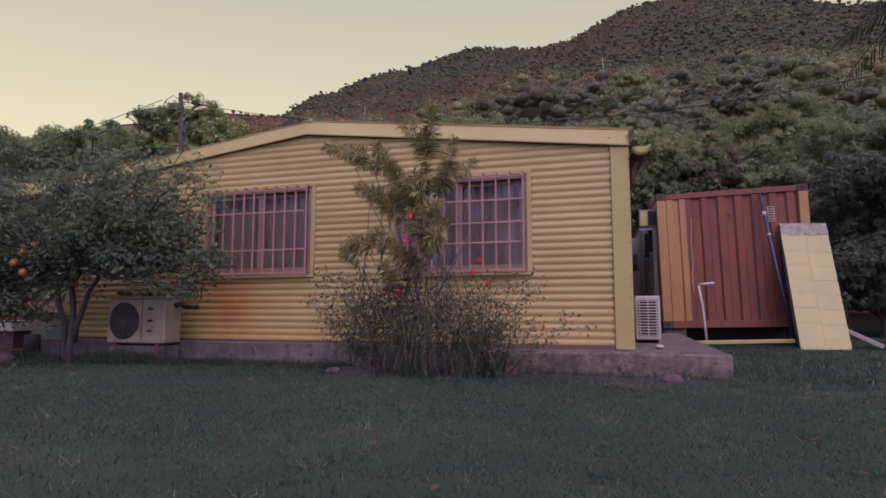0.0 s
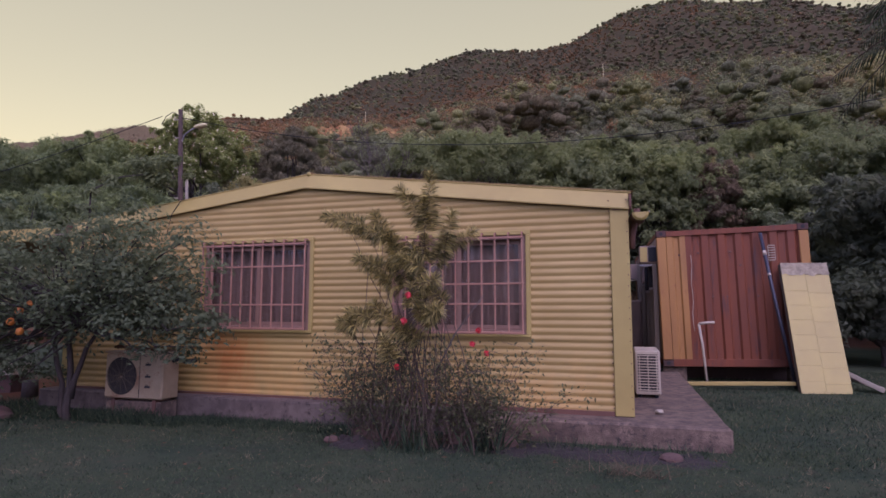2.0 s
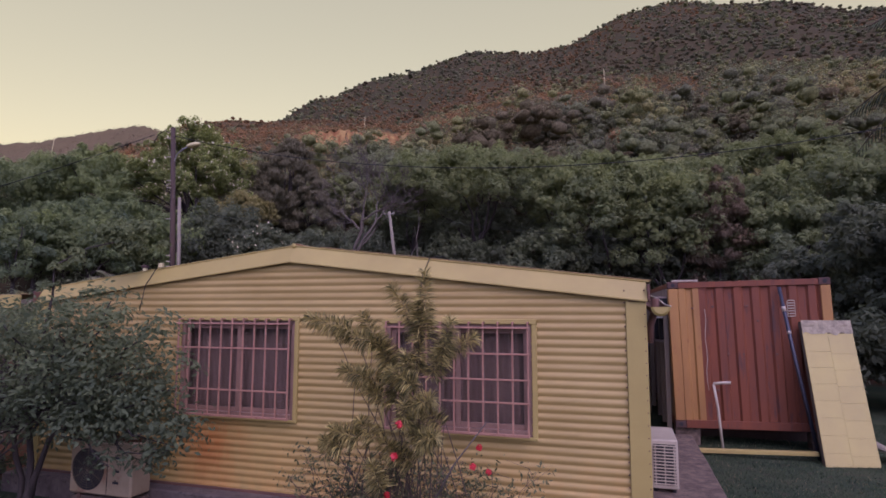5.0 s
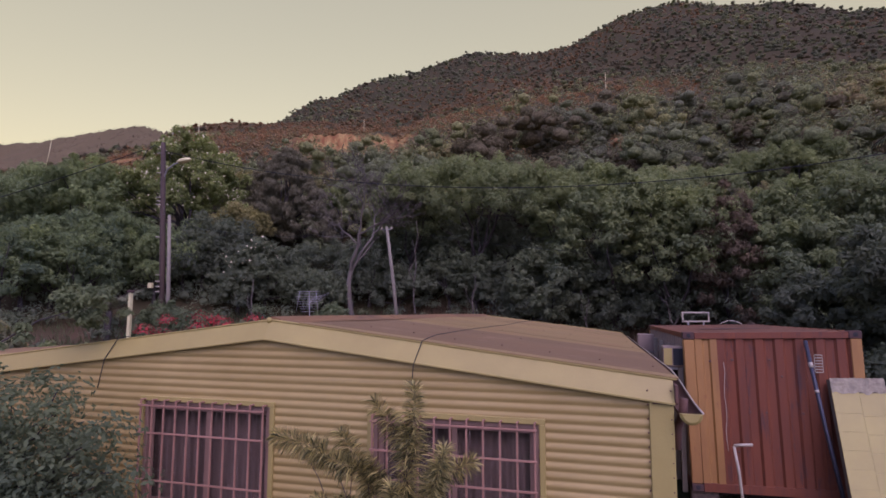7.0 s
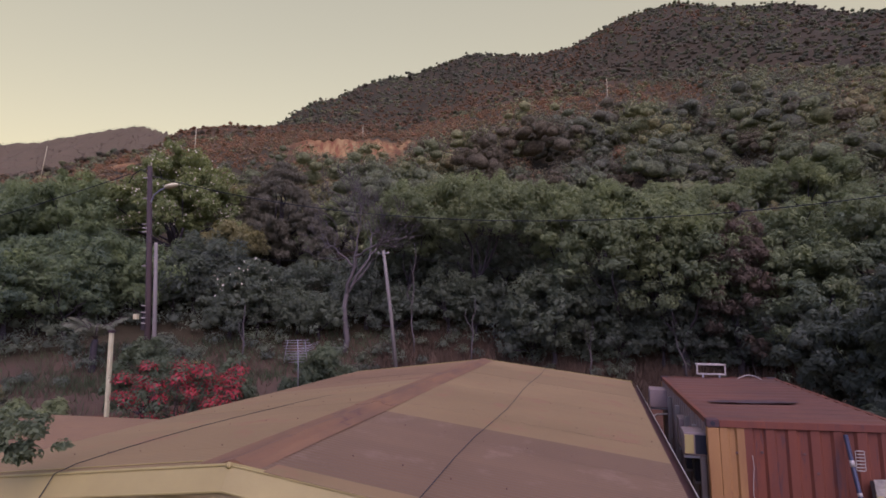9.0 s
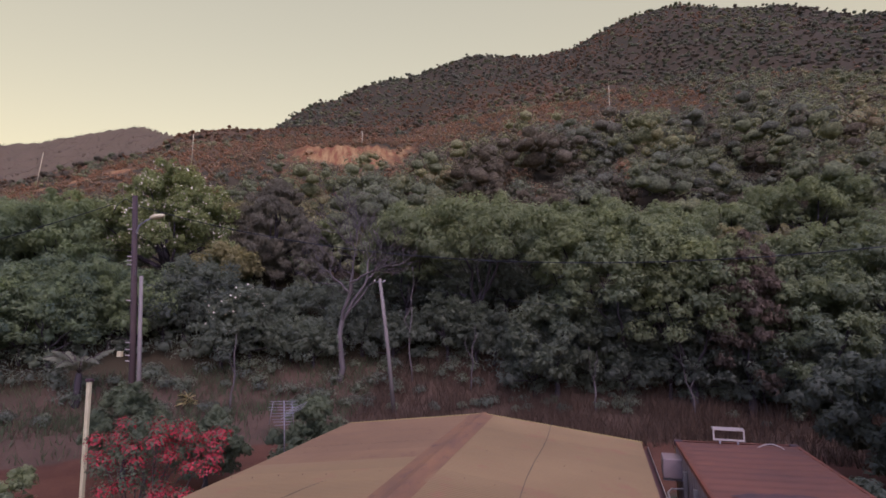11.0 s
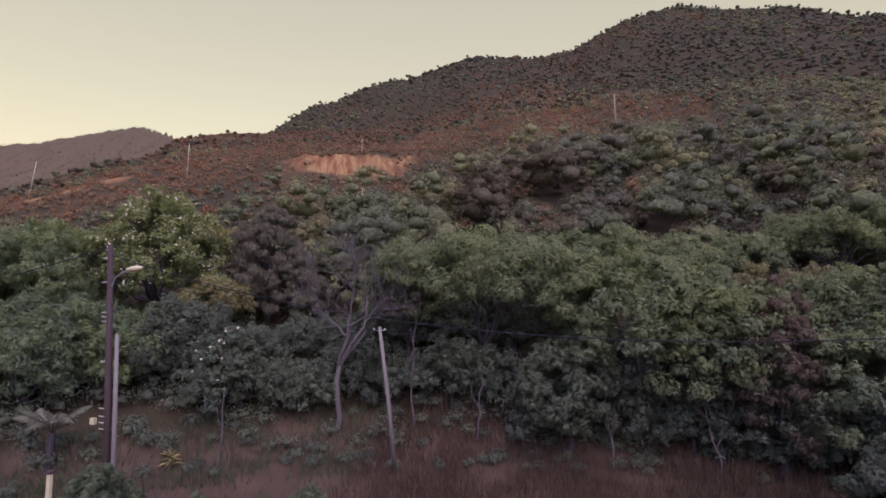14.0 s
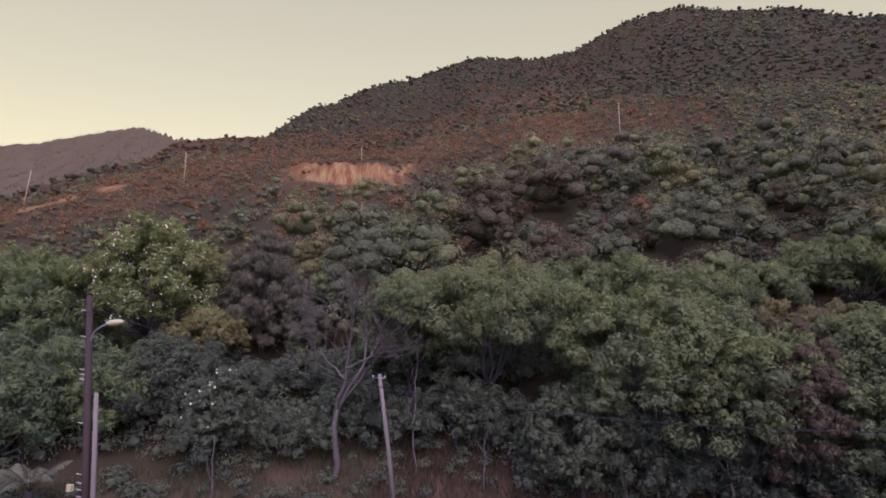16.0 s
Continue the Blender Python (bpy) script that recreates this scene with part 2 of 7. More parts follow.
GREY_SIDE = surface("faded_cream_container_side", (0.27, 0.20, 0.15), (0.17, 0.12, 0.095), 0.75, 40, 1.2, stain=(0.15, 0.08, 0.05), stain_at=0.6, relief=0.2)
BLACK = surface("black_rubber", (0.02, 0.02, 0.022), (0.012, 0.012, 0.013), 0.88, 60, 4, relief=0.1)
CASTING = surface("dark_corner_casting", (0.10, 0.045, 0.035), (0.04, 0.026, 0.022), 0.92, 60, 6, relief=0.3)
WHITE = surface("weathered_white_plastic", (0.44, 0.385, 0.29), (0.31, 0.26, 0.19), 0.55, 50, 3, stain=(0.28, 0.18, 0.1), stain_at=0.64, relief=0.1)
CREAM_AC = surface("yellowed_cream_metal", (0.36, 0.28, 0.17), (0.24, 0.175, 0.10), 0.55, 50, 3, stain=(0.2, 0.11, 0.055), stain_at=0.55, relief=0.1)
TILE = surface("cream_panel_face", (0.365, 0.295, 0.088), (0.305, 0.242, 0.070), 0.5, 40, 2, stain=(0.32, 0.24, 0.12), stain_at=0.66, relief=0.06, spread=0.03)
GROUT = surface("dark_joint", (0.13, 0.10, 0.06), (0.08, 0.06, 0.04), 0.9, 60, 4, relief=0.2)
FOAM = surface("torn_grey_lining", (0.36, 0.31, 0.20), (0.17, 0.14, 0.095), 0.9, 30, 9, relief=0.6)
BLUE = surface("dull_blue_steel_tube", (0.05, 0.05, 0.066), (0.03, 0.03, 0.042), 0.5, 60, 5, metal=0.3, relief=0.1)
WOOD_POLE = surface("dark_timber_pole", (0.075, 0.046, 0.032), (0.042, 0.026, 0.019), 0.9, 40, 3, stretch=(1, 1, 0.12), relief=0.4)
PALE_POLE = surface("weathered_pale_timber", (0.25, 0.215, 0.155), (0.16, 0.13, 0.095), 0.9, 40, 3, stretch=(1, 1, 0.1), relief=0.4)
STEEL = surface("galvanised_steel", (0.35, 0.335, 0.31), (0.25, 0.235, 0.22), 0.5, 50, 4, metal=0.6, relief=0.1)
LAMP_HEAD = surface("cream_lamp_housing", (0.60, 0.53, 0.27), (0.48, 0.41, 0.2), 0.5, 50, 4, relief=0.05)
BARK = surface("grey_brown_bark", (0.075, 0.057, 0.047), (0.042, 0.032, 0.028), 0.95, 25, 2, stretch=(1, 1, 0.25), relief=0.7, depth=0.03)
DARK_BARK = surface("dark_damp_bark", (0.05, 0.037, 0.03), (0.028, 0.021, 0.018), 0.95, 25, 3, stretch=(1, 1, 0.25), relief=0.7, depth=0.02)
PALE_BARK = surface("pale_bare_bark", (0.150, 0.122, 0.092), (0.085, 0.068, 0.054), 0.95, 20, 2, stretch=(1, 1, 0.25), relief=0.6, depth=0.03)
STEM = surface("thin_brown_stems", (0.115, 0.080, 0.055), (0.065, 0.046, 0.033), 0.9, 40, 5, relief=0.2)
SOIL_RED = surface("dark_red_soil", (0.042, 0.028, 0.022), (0.02, 0.015, 0.013), 0.95, 30, 7, stain=(0.018, 0.014, 0.013), stain_at=0.5, relief=0.9, depth=0.03)
STRAW = foliage("dry_straw", (0.12, 0.09, 0.06), (0.24, 0.18, 0.115))
ROCK = surface("red_brown_stone", (0.13, 0.075, 0.055), (0.07, 0.042, 0.034), 0.95, 25, 3, relief=0.8)
RUST = surface("rust_stained_flashing", (0.15, 0.07, 0.045), (0.08, 0.04, 0.03), 0.85, 40, 3, relief=0.3)
PETAL = surface("red_petals", (0.55, 0.02, 0.03), (0.38, 0.012, 0.02), 0.6, 60, 6, relief=0)
PINK_PETAL = surface("crimson_bracts", (0.44, 0.032, 0.030), (0.28, 0.020, 0.022), 0.7, 30, 3, relief=0)
WHITE_PETAL = surface("white_petals", (0.75, 0.66, 0.42), (0.58, 0.50, 0.30), 0.7, 30, 3, relief=0)
ORANGE = surface("orange_fruit_skin", (0.55, 0.2, 0.03), (0.42, 0.13, 0.02), 0.5, 80, 6, relief=0.1)
LEAF_GREEN = foliage("scrub_leaves", (0.159, 0.156, 0.105), (0.403, 0.372, 0.142), (0.350, 0.170, 0.082), crumple=4.0, shade=0.06, spec=0.2)
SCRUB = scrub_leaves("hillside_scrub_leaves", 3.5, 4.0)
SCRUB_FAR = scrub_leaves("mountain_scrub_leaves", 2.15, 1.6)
# pale leaves of the far hill, with its haze mixed into the colour
LEAF_HAZE = foliage("haze_pale_scrub", (0.140, 0.104, 0.066), (0.170, 0.124, 0.076), (0.175, 0.118, 0.076), shade=0.1, glow=0.0)
LEAF_TREE = foliage("canopy_leaves", (0.222, 0.252, 0.138), (0.365, 0.388, 0.132), crumple=7.0, shade=0.06, spec=0.2, glow=0.5)
LEAF_OLIVE = foliage("olive_brown_leaves", (0.224, 0.202, 0.105), (0.425, 0.370, 0.130), crumple=7.0, shade=0.08, spec=0.2, glow=0.5)
# darker leaves, chiefly for the understory: canopy shade put into the colour
LEAF_DARK = foliage("shade_toned_leaves", (0.162, 0.176, 0.113), (0.254, 0.279, 0.142), crumple=7.0, shade=0.08, spec=0.25, glow=0.5)
LEAF_GLOSS = foliage("glossy_broad_leaves", (0.180, 0.215, 0.090), (0.480, 0.500, 0.150), rough=0.6, spec=0.12, crumple=7.0, glow=0.5)
LEAF_CITRUS = foliage("citrus_leaves", (0.110, 0.132, 0.078), (0.215, 0.240, 0.112), rough=0.8, spec=0.03, shade=0.15, glow=0.5)
LEAF_STRIPED = foliage("variegated_leaves", (0.100, 0.098, 0.040), (0.66, 0.54, 0.19), rough=0.55, spec=0.2, shade=0.6, glow=0.3)
LEAF_MANGO = foliage("drooping_mango_leaves", (0.180, 0.225, 0.130), (0.400, 0.440, 0.140), rough=0.6, spec=0.12, shade=0.2, crumple=6.0, glow=0.5)
LEAF_VINE = foliage("withered_vine_leaves", (0.150, 0.120, 0.080), (0.300, 0.215, 0.120), crumple=7.0)
LEAF_NEEDLE = foliage("brownish_needle_twigs", (0.194, 0.176, 0.108), (0.309, 0.274, 0.166), shade=0.2, spec=0.03)
LEAF_BUSH = foliage("small_olive_leaves", (0.080, 0.090, 0.046), (0.200, 0.195, 0.092))
LEAF_DRY = foliage("dry_leaves", (0.10, 0.058, 0.032), (0.2, 0.11, 0.06))
GRASS = foliage("grass_blades", (0.025, 0.047, 0.029), (0.168, 0.207, 0.106), (0.213, 0.185, 0.112), shade=0.6)
DRY_GRASS = foliage("dry_grass_blades", (0.098, 0.068, 0.040), (0.200, 0.132, 0.076), (0.105, 0.125, 0.055))
PALM_PALE = foliage("pale_palm_leaflets", (0.170, 0.175, 0.100), (0.320, 0.310, 0.170))
PALM_LEAF = foliage("palm_leaflets", (0.051, 0.070, 0.041), (0.122, 0.139, 0.082))

glass, gb, gl = material("dusty_window_glass")
gb.inputs["Base Color"].default_value = (0.75, 0.72, 0.7, 1)
gb.inputs["Transmission Weight"].default_value = 1.0
gb.inputs["Roughness"].default_value = 0.12
gb.inputs["IOR"].default_value = 1.45
GLASS = glass

# ---- mesh tools ----
def mesh_object(name, mesh, mats, parent=None, label=""):
    for m in (mats if isinstance(mats, (list, tuple)) else [mats]):
        mesh.materials.append(m)
    ob = new(name, mesh)
    if parent:
        ob.parent = parent
        ob.matrix_parent_inverse = Matrix.Translation(-parent.location) if parent.type == "EMPTY" else Matrix()
    if label:
        ob["label"] = label
    return ob


def part(name, bm, mat, parent=None, label="", smooth=False):
    me = bpy.data.meshes.new(name)
    bmesh.ops.recalc_face_normals(bm, faces=bm.faces)
    if smooth:
        for f in bm.faces:
            f.smooth = True
    bm.to_mesh(me)
    bm.free()
    return mesh_object(name, me, mat, parent, label)


def thing(name, at, label, category, group="", kind=""):
    ob = new(name)
    ob.location = at
    ob.empty_display_size = 0.2
    return tagged(ob, label, category, group, kind)


def box(bm, lo, hi, bevel=0.0, turn=None):
    lo, hi = Vector(lo), Vector(hi)
    made = bmesh.ops.create_cube(bm, size=1.0)["verts"]
    c, s = (lo + hi) / 2, hi - lo
    for v in made:
        v.co = Vector((v.co.x * s.x, v.co.y * s.y, v.co.z * s.z))
    if bevel:
        edges = list({e for v in made for e in v.link_edges})
        out = bmesh.ops.bevel(bm, geom=edges, offset=bevel, segments=1, affect="EDGES", profile=0.5)
        made = list({v for f in out["faces"] for v in f.verts} | {v for v in made if v.is_valid})
    for v in made:
        v.co = (turn @ v.co if turn else v.co) + c
    return made


def box_part(name, lo, hi, mat, parent=None, label="", bevel=0.004):
    bm = bmesh.new()
    box(bm, lo, hi, bevel)
    return part(name, bm, mat, parent, label)


def tube(bm, pts, radii, sides=8, cap=True):
    """A tube along pts with a radius for each."""
    pts = [Vector(p) for p in pts]
    if not isinstance(radii, (list, tuple)):
        radii = [radii] * len(pts)
    rings, ref = [], None
    for i, p in enumerate(pts):
        d = (pts[min(i + 1, len(pts) - 1)] - pts[max(i - 1, 0)]).normalized()
        if ref is None:
            ref = d.orthogonal().normalized()
        ref = (ref - d * ref.dot(d)).normalized() if (ref - d * ref.dot(d)).length > 1e-5 else d.orthogonal().normalized()
        side = d.cross(ref)
        rings.append([bm.verts.new(p + (ref * math.cos(a) + side * math.sin(a)) * radii[i]) for a in (2 * math.pi * k / sides for k in range(sides))])
    for a, b in zip(rings, rings[1:]):
        for k in range(sides):
            bm.faces.new((a[k], a[(k + 1) % sides], b[(k + 1) % sides], b[k]))
    if cap:
        bm.faces.new(rings[0][::-1])
        bm.faces.new(rings[-1])


def tube_part(name, pts, radii, mat, parent=None, label="", sides=8):
    bm = bmesh.new()
    tube(bm, pts, radii, sides)
    return part(name, bm, mat, parent, label, smooth=True)


def np_mesh(name, verts, faces, tint=None, smooth=False):
    """A mesh from numpy arrays: verts (n, 3), faces (m, k)."""
    me = bpy.data.meshes.new(name)
    n, (m, k) = len(verts), faces.shape
    me.vertices.add(n)
    me.vertices.foreach_set("co", np.asarray(verts, np.float32).ravel())
    me.loops.add(m * k)
    me.loops.foreach_set("vertex_index", faces.astype(np.int32).ravel())
    me.polygons.add(m)
    me.polygons.foreach_set("loop_start", np.arange(0, m * k, k, dtype=np.int32))
    if smooth:
        me.polygons.foreach_set("use_smooth", np.ones(m, bool))
    if tint is not None:
        a = me.attributes.new("tint", "FLOAT", "POINT")
        a.data.foreach_set("value", np.asarray(tint, np.float32))
    me.update(calc_edges=True)
    return me


def leaf_quads(centres, ways, sides, lengths, widths, tint, fold=0.0):
    """Pointed leaves: each a diamond from its centre along way, one leaf an island."""
    c, w, s = np.asarray(centres), np.asarray(ways), np.asarray(sides)
    L, B = np.asarray(lengths)[:, None], np.asarray(widths)[:, None]
    up = np.cross(w, s)
    v = np.stack([c - w * L * 0.5, c + s * B * 0.5 + up * fold * B, c + w * L * 0.5, c - s * B * 0.5 + up * fold * B], 1).reshape(-1, 3)
    f = np.arange(len(c) * 4).reshape(-1, 4)
    return v, f, np.repeat(np.asarray(tint), 4)


def unit(a):
    return a / np.maximum(np.linalg.norm(a, axis=-1, keepdims=True), 1e-9)


def frames_of(rng, n, out=None, droop=0.0, align=0.62):
    """Leaf directions, way and side. With out, the leaves lie like scales on a clump, facing outward and up."""
    w = unit(rng.normal(size=(n, 3)))
    w[:, 2] -= droop
    w = unit(w)
    if out is not None:
        face = unit(out * align + np.array([0, 0, 0.25]) + unit(rng.normal(size=(n, 3))) * (1 - align))
        s = unit(np.cross(face, w))
        return unit(np.cross(s, face)), s
    s = unit(np.cross(w, unit(rng.normal(size=(n, 3)) * 0.6 + np.array([0, 0, 1.0]))))
    return w, s


def clump_cloud(rng, centres, radii, per, length, width, tint, droop=0.2, shell=0.55, flat=0.8, align=0.88):
    """Leaves on lumpy shells round the given centres."""
    allv, allf, allt, base = [], [], [], 0
    for c, r, t in zip(centres, radii, tint):
        n = int(per)
        d = unit(rng.normal(size=(n, 3)))
        d[:, 2] = np.where(d[:, 2] < -0.35, -d[:, 2] * 0.6, d[:, 2])
        rad = r * (shell + (1 - shell) * rng.random(n) ** 0.5)[:, None]
        p = np.asarray(c) + d * rad * np.array([1, 1, flat])
        w, s = frames_of(rng, n, d, droop, align)
        k = 0.7 + 0.6 * rng.random(n)
        v, f, tt = leaf_quads(p, w, s, length * k, width * k, np.clip(t + rng.normal(size=n) * 0.08, 0, 1), 0.15)
        allv.append(v), allf.append(f + base), allt.append(tt)
        base += len(v)
    return np.concatenate(allv), np.concatenate(allf), np.concatenate(allt)


def ball_template(level):
    if level == 0:
        return np.array([[1, 0, 0], [-1, 0, 0], [0, 1, 0], [0, -1, 0], [0, 0, 1], [0, 0, -1.0]]), np.array([[0, 2, 4], [2, 1, 4], [1, 3, 4], [3, 0, 4], [2, 0, 5], [1, 2, 5], [3, 1, 5], [0, 3, 5]])
    bm = bmesh.new()
    bmesh.ops.create_icosphere(bm, subdivisions=level, radius=1.0)
    v = np.array([q.co[:] for q in bm.verts])
    f = np.array([[q.index for q in p.verts] for p in bm.faces])
    bm.free()
    return v, f


def lumps(centres, radii, tint, level=1, flat=0.8, shrink=0.42):
    """Uneven rounded masses of foliage, one for each clump, as the body behind its leaves."""
    v, f = ball_template(level)
    c, r, t = np.asarray(centres, float), np.asarray(radii, float), np.asarray(tint, float)
    n = len(c)
    wob = 1 + 0.22 * np.sin(v[None, :, 0] * 4.1 + c[:, None, 0] * 3.3) * np.sin(v[None, :, 1] * 4.7 + c[:, None, 1] * 2.9) + 0.14 * np.sin(v[None, :, 2] * 7.3 + c[:, None, 2] * 5.1 + v[None, :, 0] * 5.7)
    p = c[:, None] + v[None] * (wob * r[:, None] * shrink)[..., None] * np.array([1, 1, flat])
    return p.reshape(-1, 3), (f[None] + (np.arange(n) * len(v))[:, None, None]).reshape(-1, 3), np.repeat(t * 0.9, len(v))


def mixed_mesh(name, a, b):
    """One mesh of smooth lumps a (triangles) and leaves b (triangles or quads, split here)."""
    va, fa, ta = a
    vb, fb, tb = b[:3]
    if fb.shape[1] == 4:
        keep = np.arange(len(vb)) % 4 != 3
        vb, tb = vb[keep], tb[keep]
        fb = np.arange(len(vb)).reshape(-1, 3)
    me = np_mesh(name, np.concatenate([va, vb]), np.concatenate([fa, fb + len(va)]), np.clip(np.concatenate([ta, tb]), 0, 1))
    sm = np.zeros(len(fa) + len(fb), bool)
    sm[:len(fa)] = True
    if len(b) == 4:
        sm[:] = True
    me.polygons.foreach_set("use_smooth", sm)
    if len(b) == 4:
        tri = va[fa]
        across = np.cross(tri[:, 1] - tri[:, 0], tri[:, 2] - tri[:, 0])
        own = np.zeros_like(va)
        for k in range(3):
            np.add.at(own, fa[:, k], across)
        soft = me.attributes.new("custom_normal", "FLOAT_VECTOR", "POINT")
        soft.data.foreach_set("vector", np.concatenate([unit(own), b[3]]).astype(np.float32).ravel())
    return me


def leaves_part(name, arrays, mat, parent=None, label=""):
    return mesh_object(name, np_mesh(name, *arrays), mat, parent, label)


def knots(x, xs, ys):
    """Smooth interpolation through a few knots."""
    x = np.asarray(x, float)
    i = np.clip(np.searchsorted(xs, x) - 1, 0, len(xs) - 2)
    xs, ys = np.asarray(xs, float), np.asarray(ys, float)
    u = np.clip((x - xs[i]) / (xs[i + 1] - xs[i]), 0, 1)
    u = u * u * (3 - 2 * u) * 0.5 + u * 0.5
    return ys[i] * (1 - u) + ys[i + 1] * u


def step(x, a, b):
    u = np.clip((np.asarray(x, float) - a) / (b - a), 0, 1)
    return u * u * (3 - 2 * u)


def waves(x, y, size, seed, octaves=4):
    """Cheap smooth noise about -1 to 1."""
    r = np.random.RandomState(seed)
    out, amp = np.zeros_like(np.asarray(x, float)), 1.0
    for o in range(octaves):
        for k in range(3):
            a, ph = r.rand() * 6.283, r.rand() * 6.283
            f = 6.283 / size * 2 ** o * (0.8 + 0.4 * r.rand())
            out = out + amp * np.sin((x * np.cos(a) + y * np.sin(a)) * f + ph) / 3
        amp *= 0.55
    return out

# ---- the land: yard, dirt road, bank and mountain in one sheet ----
MID = np.array([-1.0, 3.6])
BEARING = [-180, -110, -75, -55, -45, -41, -35.5, -29.7, -22, -14.5, -8.2, -4.8, -1.5, 0.7, 6, 14, 21, 40, 75, 110, 180]
SPUR_R = [200, 200, 190, 170, 190, 195, 200, 205, 210, 210, 210, 210, 210, 210, 210, 205, 200, 200, 200, 200, 200]
SPUR_EL = [0.2, 0.2, 5.5, 9.4, 13.2, 15.2, 16.1, 17.2, 17.8, 19.4, 20.3, 20.6, 21, 21, 21, 20, 18.4, 17, 7, 0.2, 0.2]
TOP_R = [1000, 1000, 1200, 1300, 1000, 640, 330, 330, 340, 340, 340, 340, 340, 340, 340, 345, 350, 380, 600, 1000, 1000]
TOP_EL = [0.2, 0.2, 8, 12.9, 15.9, 15.5, 16.1, 19.6, 22.2, 24.4, 24.0, 24.3, 25.6, 26.6, 26.8, 25.3, 22.7, 20, 9, 0.2, 0.2]


def land(x, y):
    """Height of the land."""
    x, y = np.asarray(x, float), np.asarray(y, float)
    dx, dy = x - MID[0], y - MID[1]
    r, az = np.hypot(dx, dy), np.degrees(np.arctan2(dx, dy))
    r1, z1 = knots(az, BEARING, SPUR_R), 6.7
    z1 = 6.7 * step(np.abs(az), 110, 60) + r1 * np.tan(np.radians(knots(az, BEARING, SPUR_EL)))
    r2 = knots(az, BEARING, TOP_R)
    z2 = 6.7 * step(np.abs(az), 110, 60) + r2 * np.tan(np.radians(knots(az, BEARING, TOP_EL)))
    front = step(np.abs(az), 120, 70)
    foot = 27.0
    yard = front * (0.55 * step(r, 15, 22) + 0.9 * step(r, 23.0, foot))
    u = np.clip((r - foot) / (r1 - foot), 0, 1)
    z = yard + (z1 - 1.4 * front) * u ** 0.86
    v = np.clip((r - r1) / (r2 - r1), 0, 1)
    dip = 0.05 * (r2 - r1) * step(az, -4, -20) * front
    z = z + (z2 - z1) * v - dip * np.sin(np.pi * v)
    w = np.clip((r - r2) / (3600 - r2), 0, 1)
    z = z * (1 - step(w, 0, 0.6))
    rough = waves(x, y, 90, 3, 5) * 0.016 * np.clip(r - 45, 0, 350) * front * (1 - 0.75 * np.exp(-((r - r2) / 60) ** 2))
    small = 0.03 * waves(x, y, 3.1, 5, 3) * step(r, 3, 9)
    # the slope is cut steep where the clay lies bare
    across = np.clip(1 - ((az + 26.4) / 8.0) ** 2, 0, 1) ** 0.5
    scarp = 1.3 * across * (np.exp(-((r - 95) / 6) ** 2) - np.exp(-((r - 80) / 6) ** 2)) * (1 + 0.35 * np.sin(az * 4.7) * np.sin(az * 2.9 + 1))
    return z + rough + small + scarp


# bare clay cuts: bearing, half width, distance, slant, depth
CLAY = ((-26.6, 7.2, 90, -0.5, 6.0), (-51.4, 2.6, 114, 0.0, 6.0), (-46.5, 1.6, 112, 0.0, 5.0))


def clay_band(b, r, b0, wide, mid, slant, deep):
    u = (b - b0) / wide
    return np.clip(1 - u * u, 0, 1) ** 0.6 * np.exp(-((r - mid - slant * (b - b0)) / deep) ** 4)


def parched_at(b, r):
    """The belt of dry grass below the summit."""
    return step(r, 72, 96) * step(r, 260, 190) * step(b, -70, -52) * step(b, 10, -6)


